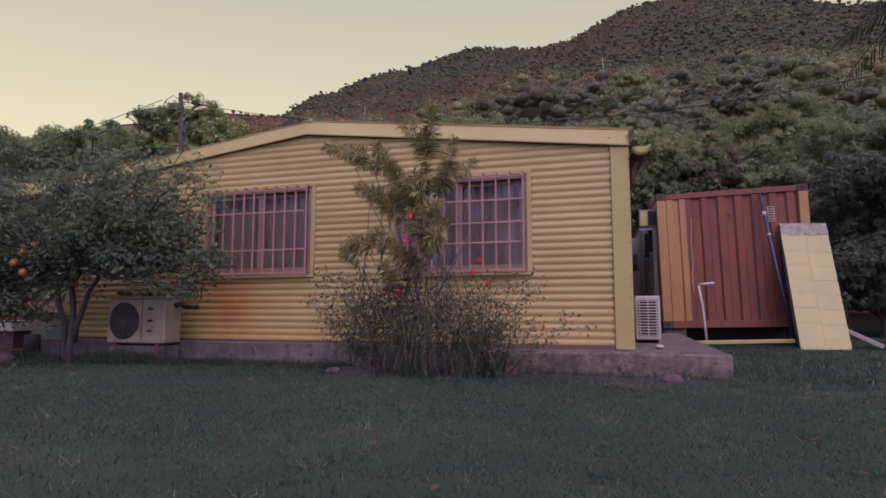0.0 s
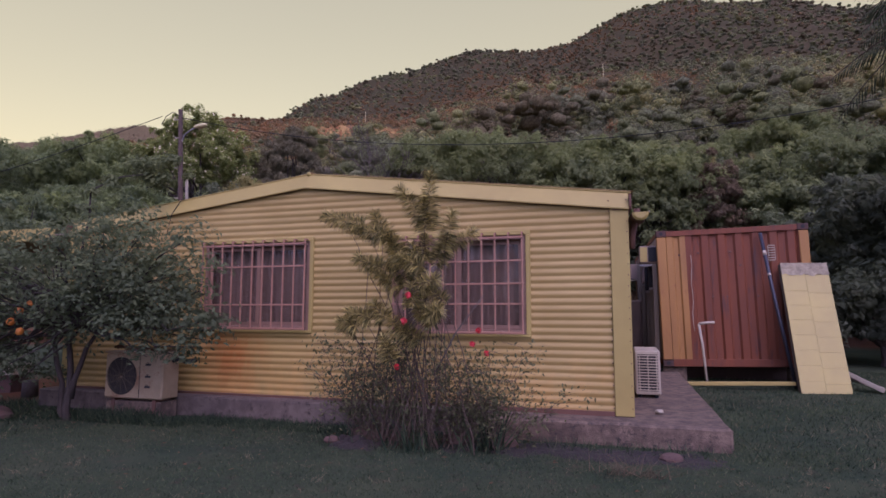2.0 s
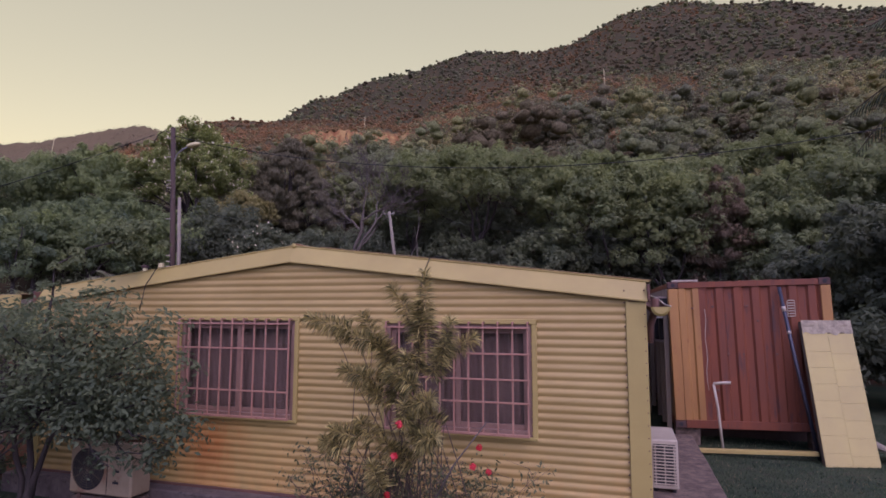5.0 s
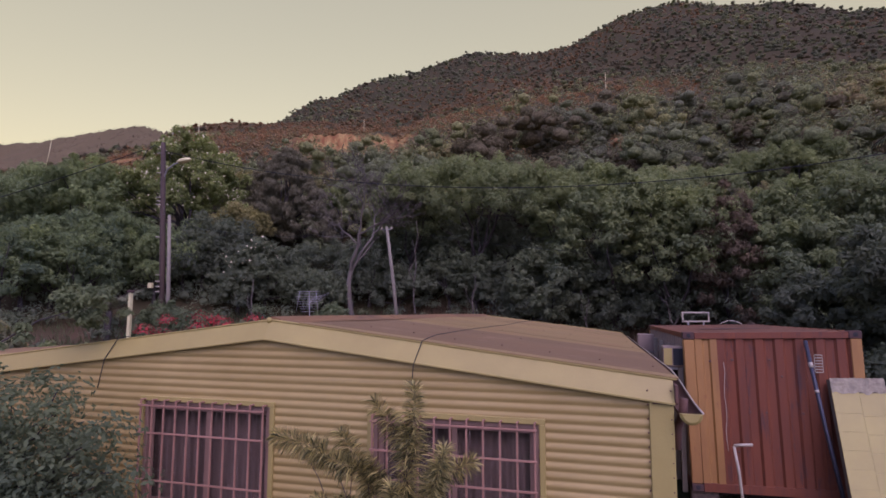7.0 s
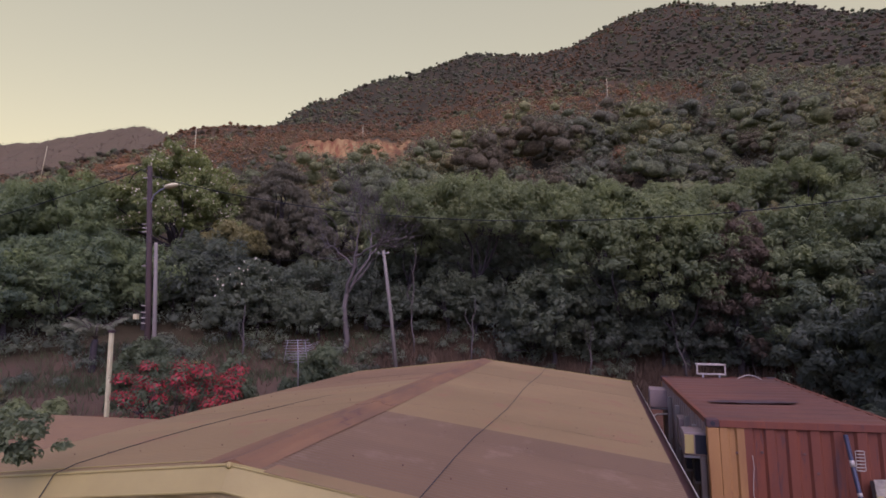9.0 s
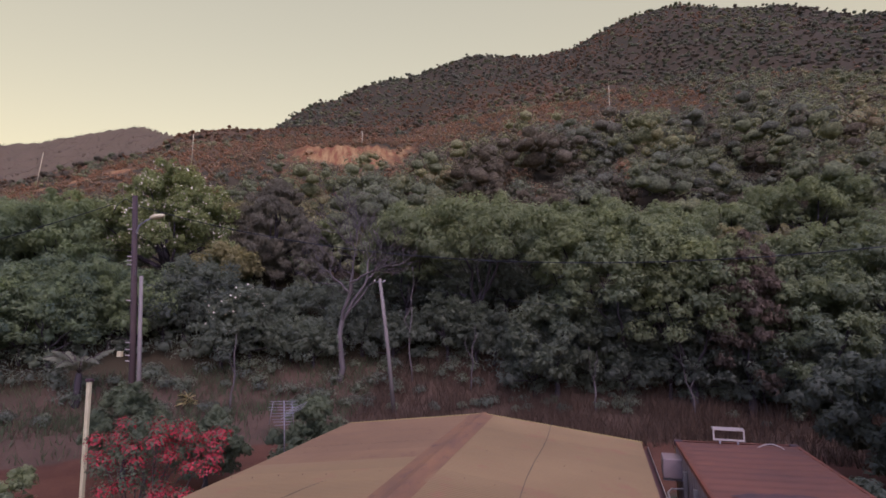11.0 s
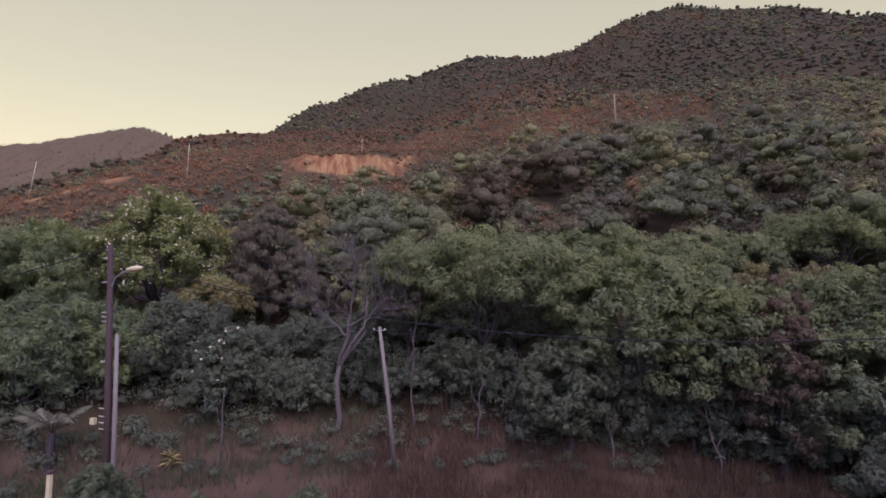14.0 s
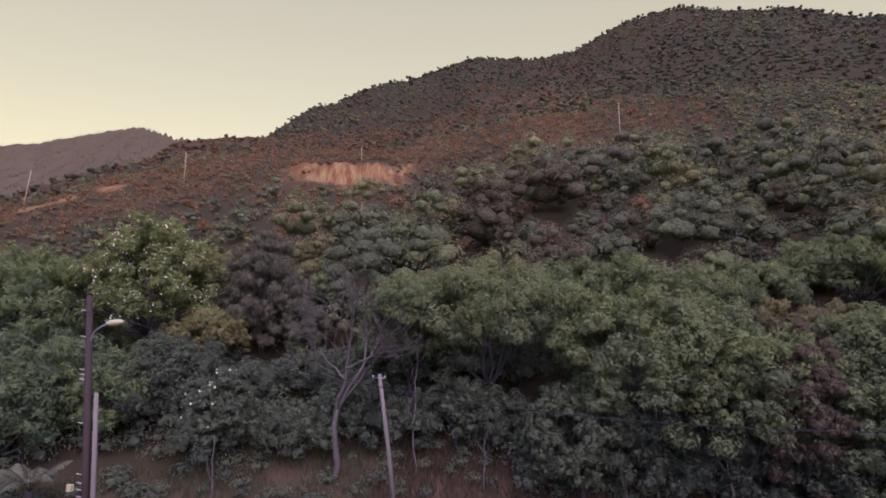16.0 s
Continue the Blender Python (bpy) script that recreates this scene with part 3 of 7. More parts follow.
def build_land():
    az = np.radians(np.concatenate([np.arange(-75, 75, 0.45), np.arange(75, 285, 3.0)]))
    rr = np.concatenate([np.arange(0.4, 32, 0.55), np.geomspace(32, 1400, 165), np.geomspace(1500, 3900, 12)])
    A, R = np.meshgrid(az, rr, indexing="ij")
    X, Y = MID[0] + R * np.sin(A), MID[1] + R * np.cos(A)
    Z = land(X, Y)
    na, nr = A.shape
    idx = np.arange(na * nr).reshape(na, nr)
    nxt = np.roll(idx, -1, 0)
    f = np.stack([idx[:, :-1], idx[:, 1:], nxt[:, 1:], nxt[:, :-1]], -1).reshape(-1, 4)
    v = np.stack([X, Y, Z], -1).reshape(-1, 3)
    hub = len(v)
    v = np.concatenate([v, [[MID[0], MID[1], float(land(MID[0], MID[1]))]]])
    me = bpy.data.meshes.new("ground")
    faces = [tuple(q) for q in f.tolist()] + [(hub, int(idx[i, 0]), int(nxt[i, 0])) for i in range(na)]
    me.from_pydata(v.tolist(), [], faces)
    me.polygons.foreach_set("use_smooth", np.ones(len(faces), bool))
    x, y = v[:, 0], v[:, 1]
    r = np.hypot(x - MID[0], y - MID[1])
    bearing = np.degrees(np.arctan2(x - MID[0], y - MID[1]))
    wob = waves(x, y, 7.0, 11, 4)
    front = step(np.abs(bearing), 120, 70)
    left_path = np.exp(-((x + 9.6) / 2.4) ** 2 - ((y - 7.7) / 1.5) ** 2)
    road = np.clip(step(r + wob * 0.8, 17.0, 19.5) * front + left_path * 1.2, 0, 1)
    bank = step(r + wob * 0.8, 22.8, 24.2) * front
    hill = step(r + wob * 0.6, 27.2, 30.5) * front
    big = waves(x, y, 22, 21, 4)
    clay = np.zeros_like(r)
    for b0, wide, mid, slant, deep in CLAY:
        clay = np.maximum(clay, clay_band(bearing, r, b0, wide, mid, slant, deep) * (1.0 + 0.45 * big))
    # distant marks the far hill that takes the haze-pale soil
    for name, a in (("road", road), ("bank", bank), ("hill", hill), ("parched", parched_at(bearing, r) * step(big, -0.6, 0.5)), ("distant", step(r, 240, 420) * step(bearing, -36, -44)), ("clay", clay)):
        at = me.attributes.new(name, "FLOAT", "POINT")
        at.data.foreach_set("value", np.asarray(a, np.float32))
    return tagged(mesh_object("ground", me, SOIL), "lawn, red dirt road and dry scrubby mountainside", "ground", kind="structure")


ground = build_land()

# ---- the house ----
WINDOWS = [(-5.16, -3.62, 1.05, 2.14), (-2.52, -0.97, 1.03, 2.12)]
PITCH_Z = 0.1205


def roof_z(x):
    return 2.985 - PITCH_Z * abs(x - RIDGE_X)


def ribbed_sheet(x0, x1, z0, z1, y, period=0.079, amp=0.0068, under_roof=False):
    """A corrugated iron sheet, its ridges level; cut along the roof's slope where it meets it."""
    nz = max(2, int((z1 - z0) / period * 8))
    nx = max(1, int((x1 - x0) / 0.4)) if under_roof else 1
    xs = np.linspace(x0, x1, nx + 1)
    bm = bmesh.new()
    grid = []
    for i in range(nz + 1):
        row = []
        for x in xs:
            z = z0 + (z1 - z0) * i / nz
            if under_roof:
                z = min(z, roof_z(x) - 0.11)
            sway = 0.003 * math.sin(x * 2.1 + z * 1.3)
            row.append(bm.verts.new((x, y + amp * (1 - 2 * abs(math.sin(math.pi * z / period)) ** 1.2) + sway, z)))
        grid.append(row)
    for a, b in zip(grid, grid[1:]):
        for k in range(nx):
            if b[k].co.z - a[k].co.z > 1e-4 or b[k + 1].co.z - a[k + 1].co.z > 1e-4:
                bm.faces.new((a[k], a[k + 1], b[k + 1], b[k]))
    return bm


def minus_windows(x0, x1, z0, z1, holes):
    """What is left of a rectangle round the openings."""
    rects = [(x0, x1, z0, z1)]
    for a, b, c, d in holes:
        out = []
        for p, q, r, s in rects:
            if q <= a or p >= b or s <= c or r >= d:
                out.append((p, q, r, s))
                continue
            if p < a:
                out.append((p, a, r, s))
            if q > b:
                out.append((b, q, r, s))
            p2, q2 = max(p, a), min(q, b)
            if r < c:
                out.append((p2, q2, r, c))
            if s > d:
                out.append((p2, q2, d, s))
        rects = out
    return rects


def slanted_board(x0, x1, y0, y1, drop, lift=0.0):
    """A board along the roof's slope between x0 and x1."""
    bm = bmesh.new()
    vs = []
    for x in (x0, x1):
        for y in (y0, y1):
            for dz in (lift, lift - drop):
                vs.append(bm.verts.new((x, y, roof_z(x) + dz)))
    a, b, c, d, e, f, g, h = vs
    for q in ((a, b, d, c), (e, g, h, f), (a, e, f, b), (c, d, h, g), (a, c, g, e), (b, f, h, d)):
        bm.faces.new(q)
    bmesh.ops.bevel(bm, geom=list(bm.edges), offset=0.004, segments=1, affect="EDGES", profile=0.5)
    return bm


def bars_grille(parent, x0, x1, z0, z1, uprights, rails, y):
    grille = box_part("window_grille", (x0 - 0.012, y - 0.012, z0 - 0.012), (x1 + 0.012, y + 0.012, z0 + 0.014), BARS, parent, "mauve-painted iron burglar bars", 0.003)
    for x in np.linspace(x0, x1, uprights):
        w = 0.0085
        bm = bmesh.new()
        box(bm, (x - w, y - w, z0), (x + w, y + w, z1 + 0.045), 0.002)
        box(bm, (x - w, y + w * 0.4, z1 + 0.03), (x + w, FRONT + 0.02, z1 + 0.045), 0.002)
        part("bar", bm, BARS, grille)
    for z in rails:
        box_part("rail", (x0 - 0.02, y - 0.022, z - 0.009), (x1 + 0.02, y - 0.009, z + 0.009), BARS, grille, bevel=0.002)
    return grille


def build_window(name, hole, uprights, rails):
    x0, x1, z0, z1 = hole
    w = thing(name, ((x0 + x1) / 2, FRONT, z0), "barred sliding window with mauve frame and dark curtains", "window", kind="structure")
    t = 0.05
    for lo, hi in (((x0 - t, FRONT - 0.035, z1), (x1 + t, FRONT - 0.012, z1 + 0.05)), ((x0 - t, FRONT - 0.035, z0 - 0.03), (x1 + t, FRONT - 0.012, z0)),
                   ((x0 - t, FRONT - 0.034, z0), (x0, FRONT - 0.012, z1)), ((x1, FRONT - 0.034, z0), (x1 + t, FRONT - 0.012, z1))):
        box_part("casing", lo, hi, TRIM, w)
    for lo, hi in (((x0, FRONT - 0.01, z0), (x0 + 0.045, FRONT + 0.07, z1)), ((x1 - 0.045, FRONT - 0.01, z0), (x1, FRONT + 0.07, z1)),
                   ((x0 + 0.045, FRONT - 0.008, z1 - 0.045), (x1 - 0.045, FRONT + 0.07, z1)), ((x0 + 0.045, FRONT - 0.012, z0), (x1 - 0.045, FRONT + 0.07, z0 + 0.05))):
        box_part("window_frame", lo, hi, SASH, w)
    xm = (x0 + x1) / 2
    for k, (a, b) in enumerate(((x0 + 0.045, xm + 0.03), (xm - 0.03, x1 - 0.045))):
        yy = FRONT + 0.03 + 0.025 * k
        for lo, hi in (((a, yy, z0 + 0.05), (a + 0.05, yy + 0.02, z1 - 0.045)), ((b - 0.05, yy, z0 + 0.05), (b, yy + 0.02, z1 - 0.045)),
                       ((a + 0.05, yy, z0 + 0.05), (b - 0.05, yy + 0.02, z0 + 0.10)), ((a + 0.05, yy, z1 - 0.095), (b - 0.05, yy + 0.02, z1 - 0.045))):
            box_part("sash", lo, hi, SASH, w, bevel=0.003)
        p = box_part("pane", (a + 0.05, yy + 0.007, z0 + 0.10), (b - 0.05, yy + 0.012, z1 - 0.095), GLASS, w, bevel=0)
        p.visible_shadow = False
    bm = bmesh.new()
    n = 90
    top = [bm.verts.new((x0 + 0.03 + (x1 - x0 - 0.06) * i / n, FRONT + 0.13 + 0.012 * math.sin(i * 1.05) + 0.01 * math.sin(i * 0.37), z1 + 0.02)) for i in range(n + 1)]
    low = [bm.verts.new((v.co.x + 0.004 * math.sin(i), v.co.y + 0.008 * math.sin(i * 0.9), z0 + 0.02)) for i, v in enumerate(top)]
    for i in range(n):
        bm.faces.new((top[i], top[i + 1], low[i + 1], low[i]))
    part("curtain", bm, CURTAIN, w, "reddish brown curtain", smooth=True)
    bars_grille(w, x0 + 0.03, x1 - 0.03, z0 + 0.02, z1 - 0.02, uprights, rails, FRONT - 0.10)
    return w


house = thing("house", (RIDGE_X, 12.0, 0), "low cream corrugated-iron house with a rusty ridge and dusty roof", "house")

# concrete base and inner walls
slab = thing("slab", (-3.0, 9.0, 0), "cracked weathered concrete slab under the house", "slab", kind="structure")
bm = bmesh.new()
box(bm, (-7.6, 6.10, -0.35), (-1.35, 18.0, 0.235), 0.012)
part("plinth", bm, PLINTH, slab, "grey stained concrete plinth")
bm = bmesh.new()
box(bm, (-1.35, 5.93, -0.35), (0.95, 11.25, 0.215), 0.02)
bmesh.ops.subdivide_edges(bm, edges=list(bm.edges), cuts=14, use_grid_fill=True)
for v in bm.verts:
    edge = min(abs(v.co.x - 0.95), abs(v.co.y - 5.93)) < 0.12
    n3 = noise.noise(v.co * 5.3) * (0.014 if edge else 0.006)
    v.co += Vector((n3, n3, n3 * 0.6))
part("terrace", bm, CONCRETE, slab, "cracked pinkish concrete terrace with a broken edge")

core = bmesh.new()
for a, b, c, d in minus_windows(LEFT + 0.02, RIGHT - 0.02, FLOOR_Z, 2.41, WINDOWS):
    box(core, (a, FRONT + 0.014, c), (b, FRONT + 0.10, d))
for x0, x1 in ((LEFT + 0.5, RIGHT - 0.5), (LEFT + 1.6, RIGHT - 1.6)):
    box(core, (x0, FRONT + 0.016, 2.41), (x1, FRONT + 0.10, roof_z(x0) - 0.12))
box(core, (RIGHT - 0.10, FRONT + 0.10, FLOOR_Z), (RIGHT - 0.015, BACK - 0.1, 2.46))
box(core, (LEFT + 0.015, FRONT + 0.10, FLOOR_Z), (LEFT + 0.10, BACK - 0.1, 2.46))
box(core, (LEFT + 0.1, BACK - 0.18, FLOOR_Z), (RIGHT - 0.1, BACK - 0.1, 2.46))
box(core, (LEFT + 0.1, FRONT + 1.3, FLOOR_Z), (RIGHT - 0.1, FRONT + 1.36, 2.46))
part("wall_core", core, DARK, house, "dark inner wall lining")

# iron sheets of the front wall
ROWS_Z = [FLOOR_Z, 0.975, 1.725, 2.43, 3.0]
COLS_X = [LEFT, -5.55, -3.32, -0.55, RIGHT - 0.02]
for j in range(4):
    for i in range(4):
        for a, b, c, d in minus_windows(COLS_X[i], COLS_X[i + 1], ROWS_Z[j], min(ROWS_Z[j + 1] + 0.035, 3.0), WINDOWS):
            y = FRONT - 0.0035 * j - 0.003 * (i % 2)
            top = j >= 2
            part("wall_sheet", ribbed_sheet(a - 0.01, b + 0.01, c, d, y, under_roof=top), PAINT, house, smooth=True)
# side wall sheets, seen edge-on
for x, sgn in ((RIGHT, 1), (LEFT, -1)):
    for k in range(12):
        y0 = FRONT + 0.02 + k * 0.975
        bm = bmesh.new()
        prev = None
        for i in range(226):
            z = FLOOR_Z + (2.47 - FLOOR_Z) * i / 225
            xx = x + sgn * (0.0085 * math.cos(2 * math.pi * z / 0.079) - 0.011 + 0.002 * (k % 2))
            cur = (bm.verts.new((xx, y0, z)), bm.verts.new((xx, y0 + 0.99, z)))
            if prev:
                bm.faces.new((prev[0], prev[1], cur[1], cur[0]))
            prev = cur
        part("side_sheet", bm, PAINT, house, smooth=True)
# corner trims and nails
for x0, x1 in ((RIGHT - 0.175, RIGHT + 0.012), (LEFT - 0.012, LEFT + 0.16)):
    trim = box_part("corner_trim", (x0, FRONT - 0.034, FLOOR_Z - 0.02), (x1, FRONT - 0.016, 2.37), TRIM, house, "flat cream corner board")
box_part("corner_trim", (RIGHT - 0.004, FRONT - 0.0155, FLOOR_Z - 0.02), (RIGHT + 0.0125, FRONT + 0.15, 2.42), TRIM, house)
nail = bmesh.new()
bmesh.ops.create_uvsphere(nail, u_segments=6, v_segments=4, radius=0.008)
nail_me = bpy.data.meshes.new("nail")
nail.to_mesh(nail_me)
nail.free()
nail_me.materials.append(RUST)
for k in range(20):
    for x in (RIGHT - 0.185, RIGHT - 0.005):
        n = new("nail", nail_me)
        n.parent, n.matrix_parent_inverse = house, Matrix.Translation(-house.location)
        n.matrix_basis = Matrix.Translation((x, FRONT - 0.03, 0.3 + k * 0.113))
bm = bmesh.new()
box(bm, (LEFT, FRONT - 0.026, FLOOR_Z - 0.03), (RIGHT - 0.18, FRONT - 0.004, FLOOR_Z + 0.022), 0.003)
part("base_flashing", bm, RUST, house, "rusted metal flashing at the wall's foot")

# barge boards: folded sheet, the foot set forward of the head
F0, F1 = FRONT - 0.065, FRONT + 0.045


def barge(x0, x1, section):
    bm = bmesh.new()
    ends = [[bm.verts.new((x, y, roof_z(x) + dz)) for y, dz in section] for x in (x0, x1)]
    n = len(section)
    for k in range(n):
        bm.faces.new((ends[0][k], ends[0][(k + 1) % n], ends[1][(k + 1) % n], ends[1][k]))
    bm.faces.new(ends[0])
    bm.faces.new(ends[1][::-1])
    return bm


for x0, x1 in ((RIDGE_X, RIGHT + 0.02), (LEFT - 0.06, RIDGE_X)):
    part("barge_board", barge(x0, x1, [(F1, 0.012), (F0 + 0.006, -0.168), (F0, -0.172), (F0, -0.186), (F0 + 0.02, -0.19), (F1 + 0.02, 0.0)]), TRIM, house, "cream barge board")
for x0, x1 in ((RIDGE_X, RIGHT - 0.02), (LEFT, RIDGE_X)):
    part("barge_lining", slanted_board(x0, x1, F0 + 0.022, FRONT + 0.02, 0.02, -0.172), RUST, house)
box_part("barge_lining", (RIGHT - 0.15, F0 + 0.022, 2.34), (RIGHT + 0.05, FRONT - 0.02, 2.36), RUST, house)
# the thin lip of the front roof edge
for x0, x1 in ((RIDGE_X, RIGHT + 0.05), (LEFT - 0.08, RIDGE_X)):
    part("roof_edge", slanted_board(x0, x1, F1 - 0.014, F1 + 0.05, 0.016, 0.02), TRIM, house)

# roof sheets, ribs down the slope
def roof_sheet(y0, y1, side, lift):
    bm = bmesh.new()
    xs = [RIDGE_X + side * d for d in (0.06, 1.3, 2.6, 3.87)]
    n = int((y1 - y0) / 0.079 * 6)
    prev = None
    for i in range(n + 1):
        y = y0 + (y1 - y0) * i / n
        h = 0.003 * math.cos(2 * math.pi * y / 0.079)
        cur = [bm.verts.new((x, y, roof_z(x) + 0.012 + lift + h + 0.006 * math.sin(y * 0.9 + x))) for x in xs]
        if prev:
            for k in range(3):
                bm.faces.new((prev[k], prev[k + 1], cur[k + 1], cur[k]))
        prev = cur
    return bm


y_at = F1 + 0.005
count = 15
wide = (BACK + 0.1 - y_at) / count
for side in (1, -1):
    for k in range(count):
        y0 = y_at + k * wide
        if side > 0:
            m = ROOF_DUST if y0 + wide / 2 < 9.5 else ROOF_TAN
        else:
            m = ROOF_TAN if y0 + wide / 2 < 13.4 else ROOF_RUST
        part("roof_sheet", roof_sheet(y0, y0 + wide + 0.03, side, 0.002 * (k % 2)), m, house, smooth=True)
for y0, y1 in ((y_at + 0.04, 9.9), (9.86, 13.9), (13.86, BACK + 0.13)):
    bm = bmesh.new()
    d = 0.004 if 9 < y0 < 12 else 0.0
    pts = [(-0.36, -0.036), (-0.14, -0.005), (-0.045, 0.035), (0, 0.05), (0.045, 0.035), (0.12, 0.0), (0.27, -0.028)]
    ends = [[bm.verts.new((RIDGE_X + a, y, 2.992 + b * 0.8 + d + 0.004 * math.sin(y))) for a, b in pts] for y in np.linspace(y0, y1, 8)]
    for p, q in zip(ends, ends[1:]):
        for k in range(len(pts) - 1):
            bm.faces.new((p[k], p[k + 1], q[k + 1], q[k]))
    bm.faces.new(ends[0])
    part("ridge_cap", bm, RIDGE, house, "orange rusted ridge capping")
bm = bmesh.new()
bmesh.ops.create_uvsphere(bm, u_segments=10, v_segments=8, radius=0.03, matrix=Matrix.Translation((RIDGE_X, F1 - 0.01, 2.995)))
part("ridge_end", bm, TRIM, house, "small cream ridge end")
# back and side eaves boards
box_part("eaves_board", (RIGHT + 0.02, FRONT - 0.08, 2.36), (RIGHT + 0.045, BACK + 0.05, 2.50), RUST, house)
box_part("eaves_board", (LEFT - 0.045, FRONT - 0.08, 2.36), (LEFT - 0.02, BACK + 0.05, 2.50), RUST, house)
bm = bmesh.new()
for i, (a, b) in enumerate(((LEFT - 0.1, RIDGE_X), (RIDGE_X, RIGHT + 0.1))):
    vs = [bm.verts.new((x, y, roof_z(x) - 0.004 + dz)) for x in (a, b) for y in (BACK + 0.08, BACK + 0.11) for dz in (0.03, -0.17)]
    for q in ((0, 1, 3, 2), (4, 6, 7, 5), (0, 4, 5, 1), (2, 3, 7, 6), (0, 2, 6, 4), (1, 5, 7, 3)):
        bm.faces.new([vs[k] for k in q])
part("barge_board", bm, TRIM, house)
# gutter along the right eave, its loose front end sagging, with a pale rolled rim
def sag(y):
    return -0.15 * float(step(-y, -8.2, -6.2))


bm = bmesh.new()
arc = [(0.225 + 0.085 * math.cos(a), 2.44 + 0.085 * math.sin(a)) for a in np.linspace(-math.pi, 0, 9)]
prev = None
for y in (FRONT - 0.14, 6.6, 7.0, 7.5, 8.2, 12.0, BACK + 0.05):
    cur = [bm.verts.new((x, y, z + sag(y))) for x, z in arc]
    if prev:
        for k in range(8):
            bm.faces.new((prev[k], prev[k + 1], cur[k + 1], cur[k]))
    prev = cur
gutter = part("gutter", bm, RUST, house, "rusty half-round gutter", smooth=True)
tube_part("rim", [(0.312, y, 2.447 + sag(y)) for y in (FRONT - 0.14, 6.6, 7.0, 7.5, 8.2, 12.0, BACK)], 0.009, WHITE, gutter, "pale gutter rim")
bm = bmesh.new()
ends = []
for y, k in ((FRONT - 0.165, 0.75), (FRONT - 0.15, 1.0), (FRONT - 0.12, 1.0)):
    ends.append([bm.verts.new((0.225 + (x - 0.225) * k, y, 2.44 + (z - 2.44) * k + sag(6.2))) for x, z in arc])
bm.faces.new(ends[0])
for p, q in zip(ends, ends[1:]):
    for k in range(8):
        bm.faces.new((p[k], q[k], q[k + 1], p[k + 1]))
    bm.faces.new((p[0], p[8], q[8], q[0]))
bm.faces.new(ends[2][::-1])
part("end_cap", bm, TRIM, gutter, "cream gutter end cap")
tube_part("downpipe_elbow", [(0.21, FRONT + 0.12, 2.37), (0.20, FRONT + 0.15, 2.25), (0.16, FRONT + 0.18, 2.12), (0.15, FRONT + 0.18, 1.95)], 0.035, RUST, gutter, "rusty gutter elbow")

part("verge_flashing", slanted_board(RIDGE_X + 0.34, RIGHT + 0.07, F1 - 0.016, FRONT + 0.27, 0.009, 0.0295), ROOF_TAN, house, "tan verge flashing along the roof edge")
part("verge_flashing", slanted_board(LEFT - 0.07, RIDGE_X - 0.4, FRONT + 0.20, FRONT + 0.212, 0.01, 0.030), TRIM, house)
# the house stands a little askew: its depth leans to one side
SKEW = 0.041
for o in house.children_recursive:
    if o.data.users == 1:
        for v in o.data.vertices:
            v.co.x -= SKEW * (v.co.y - FRONT)
# roofing screws
for y in (7.3, 8.9, 10.6, 12.4, 14.4, 16.4):
    for k in range(7):
        for side in (1, -1):
            d = 0.75 + 0.5 * k
            x = RIDGE_X + side * d
            n = new("screw", nail_me)
            n.parent, n.matrix_parent_inverse = house, Matrix.Translation(-house.location)
            n.matrix_basis = Matrix.Translation((x - SKEW * (y - FRONT), y + 0.05 * math.sin(k * 2.2), roof_z(x) + 0.019))

build_window("window_1", WINDOWS[0], 11, (1.83, 1.36, 2.105))
build_window("window_2", WINDOWS[1], 11, (1.83, 1.58, 1.36, 2.085))

# lean-to awning against the left eave
awning = thing("awning", (-9.2, 8.4, 0), "rusty low lean-to roof of tan iron on thin posts", "awning")
for k in range(5):
    y0 = 6.3 + k * 0.8
    bm = bmesh.new()
    prev = None
    for i in range(42):
        y = y0 + 0.83 * i / 41
        h = 0.009 * math.cos(2 * math.pi * y / 0.115)
        cur = [bm.verts.new((x, y, 2.47 - 0.02 * (-7.6 - x) + h + 0.003 * (k % 2))) for x in (-7.62, -9.2, -10.8)]
        if prev:
            for q in range(2):
                bm.faces.new((prev[q], prev[q + 1], cur[q + 1], cur[q]))
        prev = cur
    part("roof_sheet", bm, ROOF_RUST if k > 1 else ROOF_TAN, awning, smooth=True)
box_part("front_board", (-10.8, 6.2, 2.28), (-7.66, 6.225, 2.46), TRIM, awning)
for x in (-10.7, -9.2):
    for y in (6.35, 10.2):
        box_part("post", (x - 0.04, y - 0.04, -0.05), (x + 0.04, y + 0.04, 2.40), PALE_POLE, awning)
for y in (6.35, 10.2):
    box_part("beam", (-10.75, y - 0.03, 2.34), (-7.62, y + 0.03, 2.40), PALE_POLE, awning)

# cables lying over the roof and hanging down the front
def cable(name, pts, r, label, mat=None):
    bm = bmesh.new()
    tube(bm, pts, r, 6)
    return tagged(part(name, bm, mat or BLACK, smooth=True), label, "cable")


cable("roof_cable", [(-2.12, F0 - 0.012, 2.35), (-2.1, F0 - 0.012, 2.6), (-2.05, F1 - 0.022, 2.812), (-2.03, F1 + 0.1, 2.835)] + [(-2.03 - 0.03 * (y - 6.2) + 0.03 * math.sin(y * 1.3), y, roof_z(-2.2 - 0.03 * (y - 6.2)) + 0.05) for y in np.linspace(6.7, 18.0, 12)], 0.0045, "black cable lying over the iron roof and down the gable")
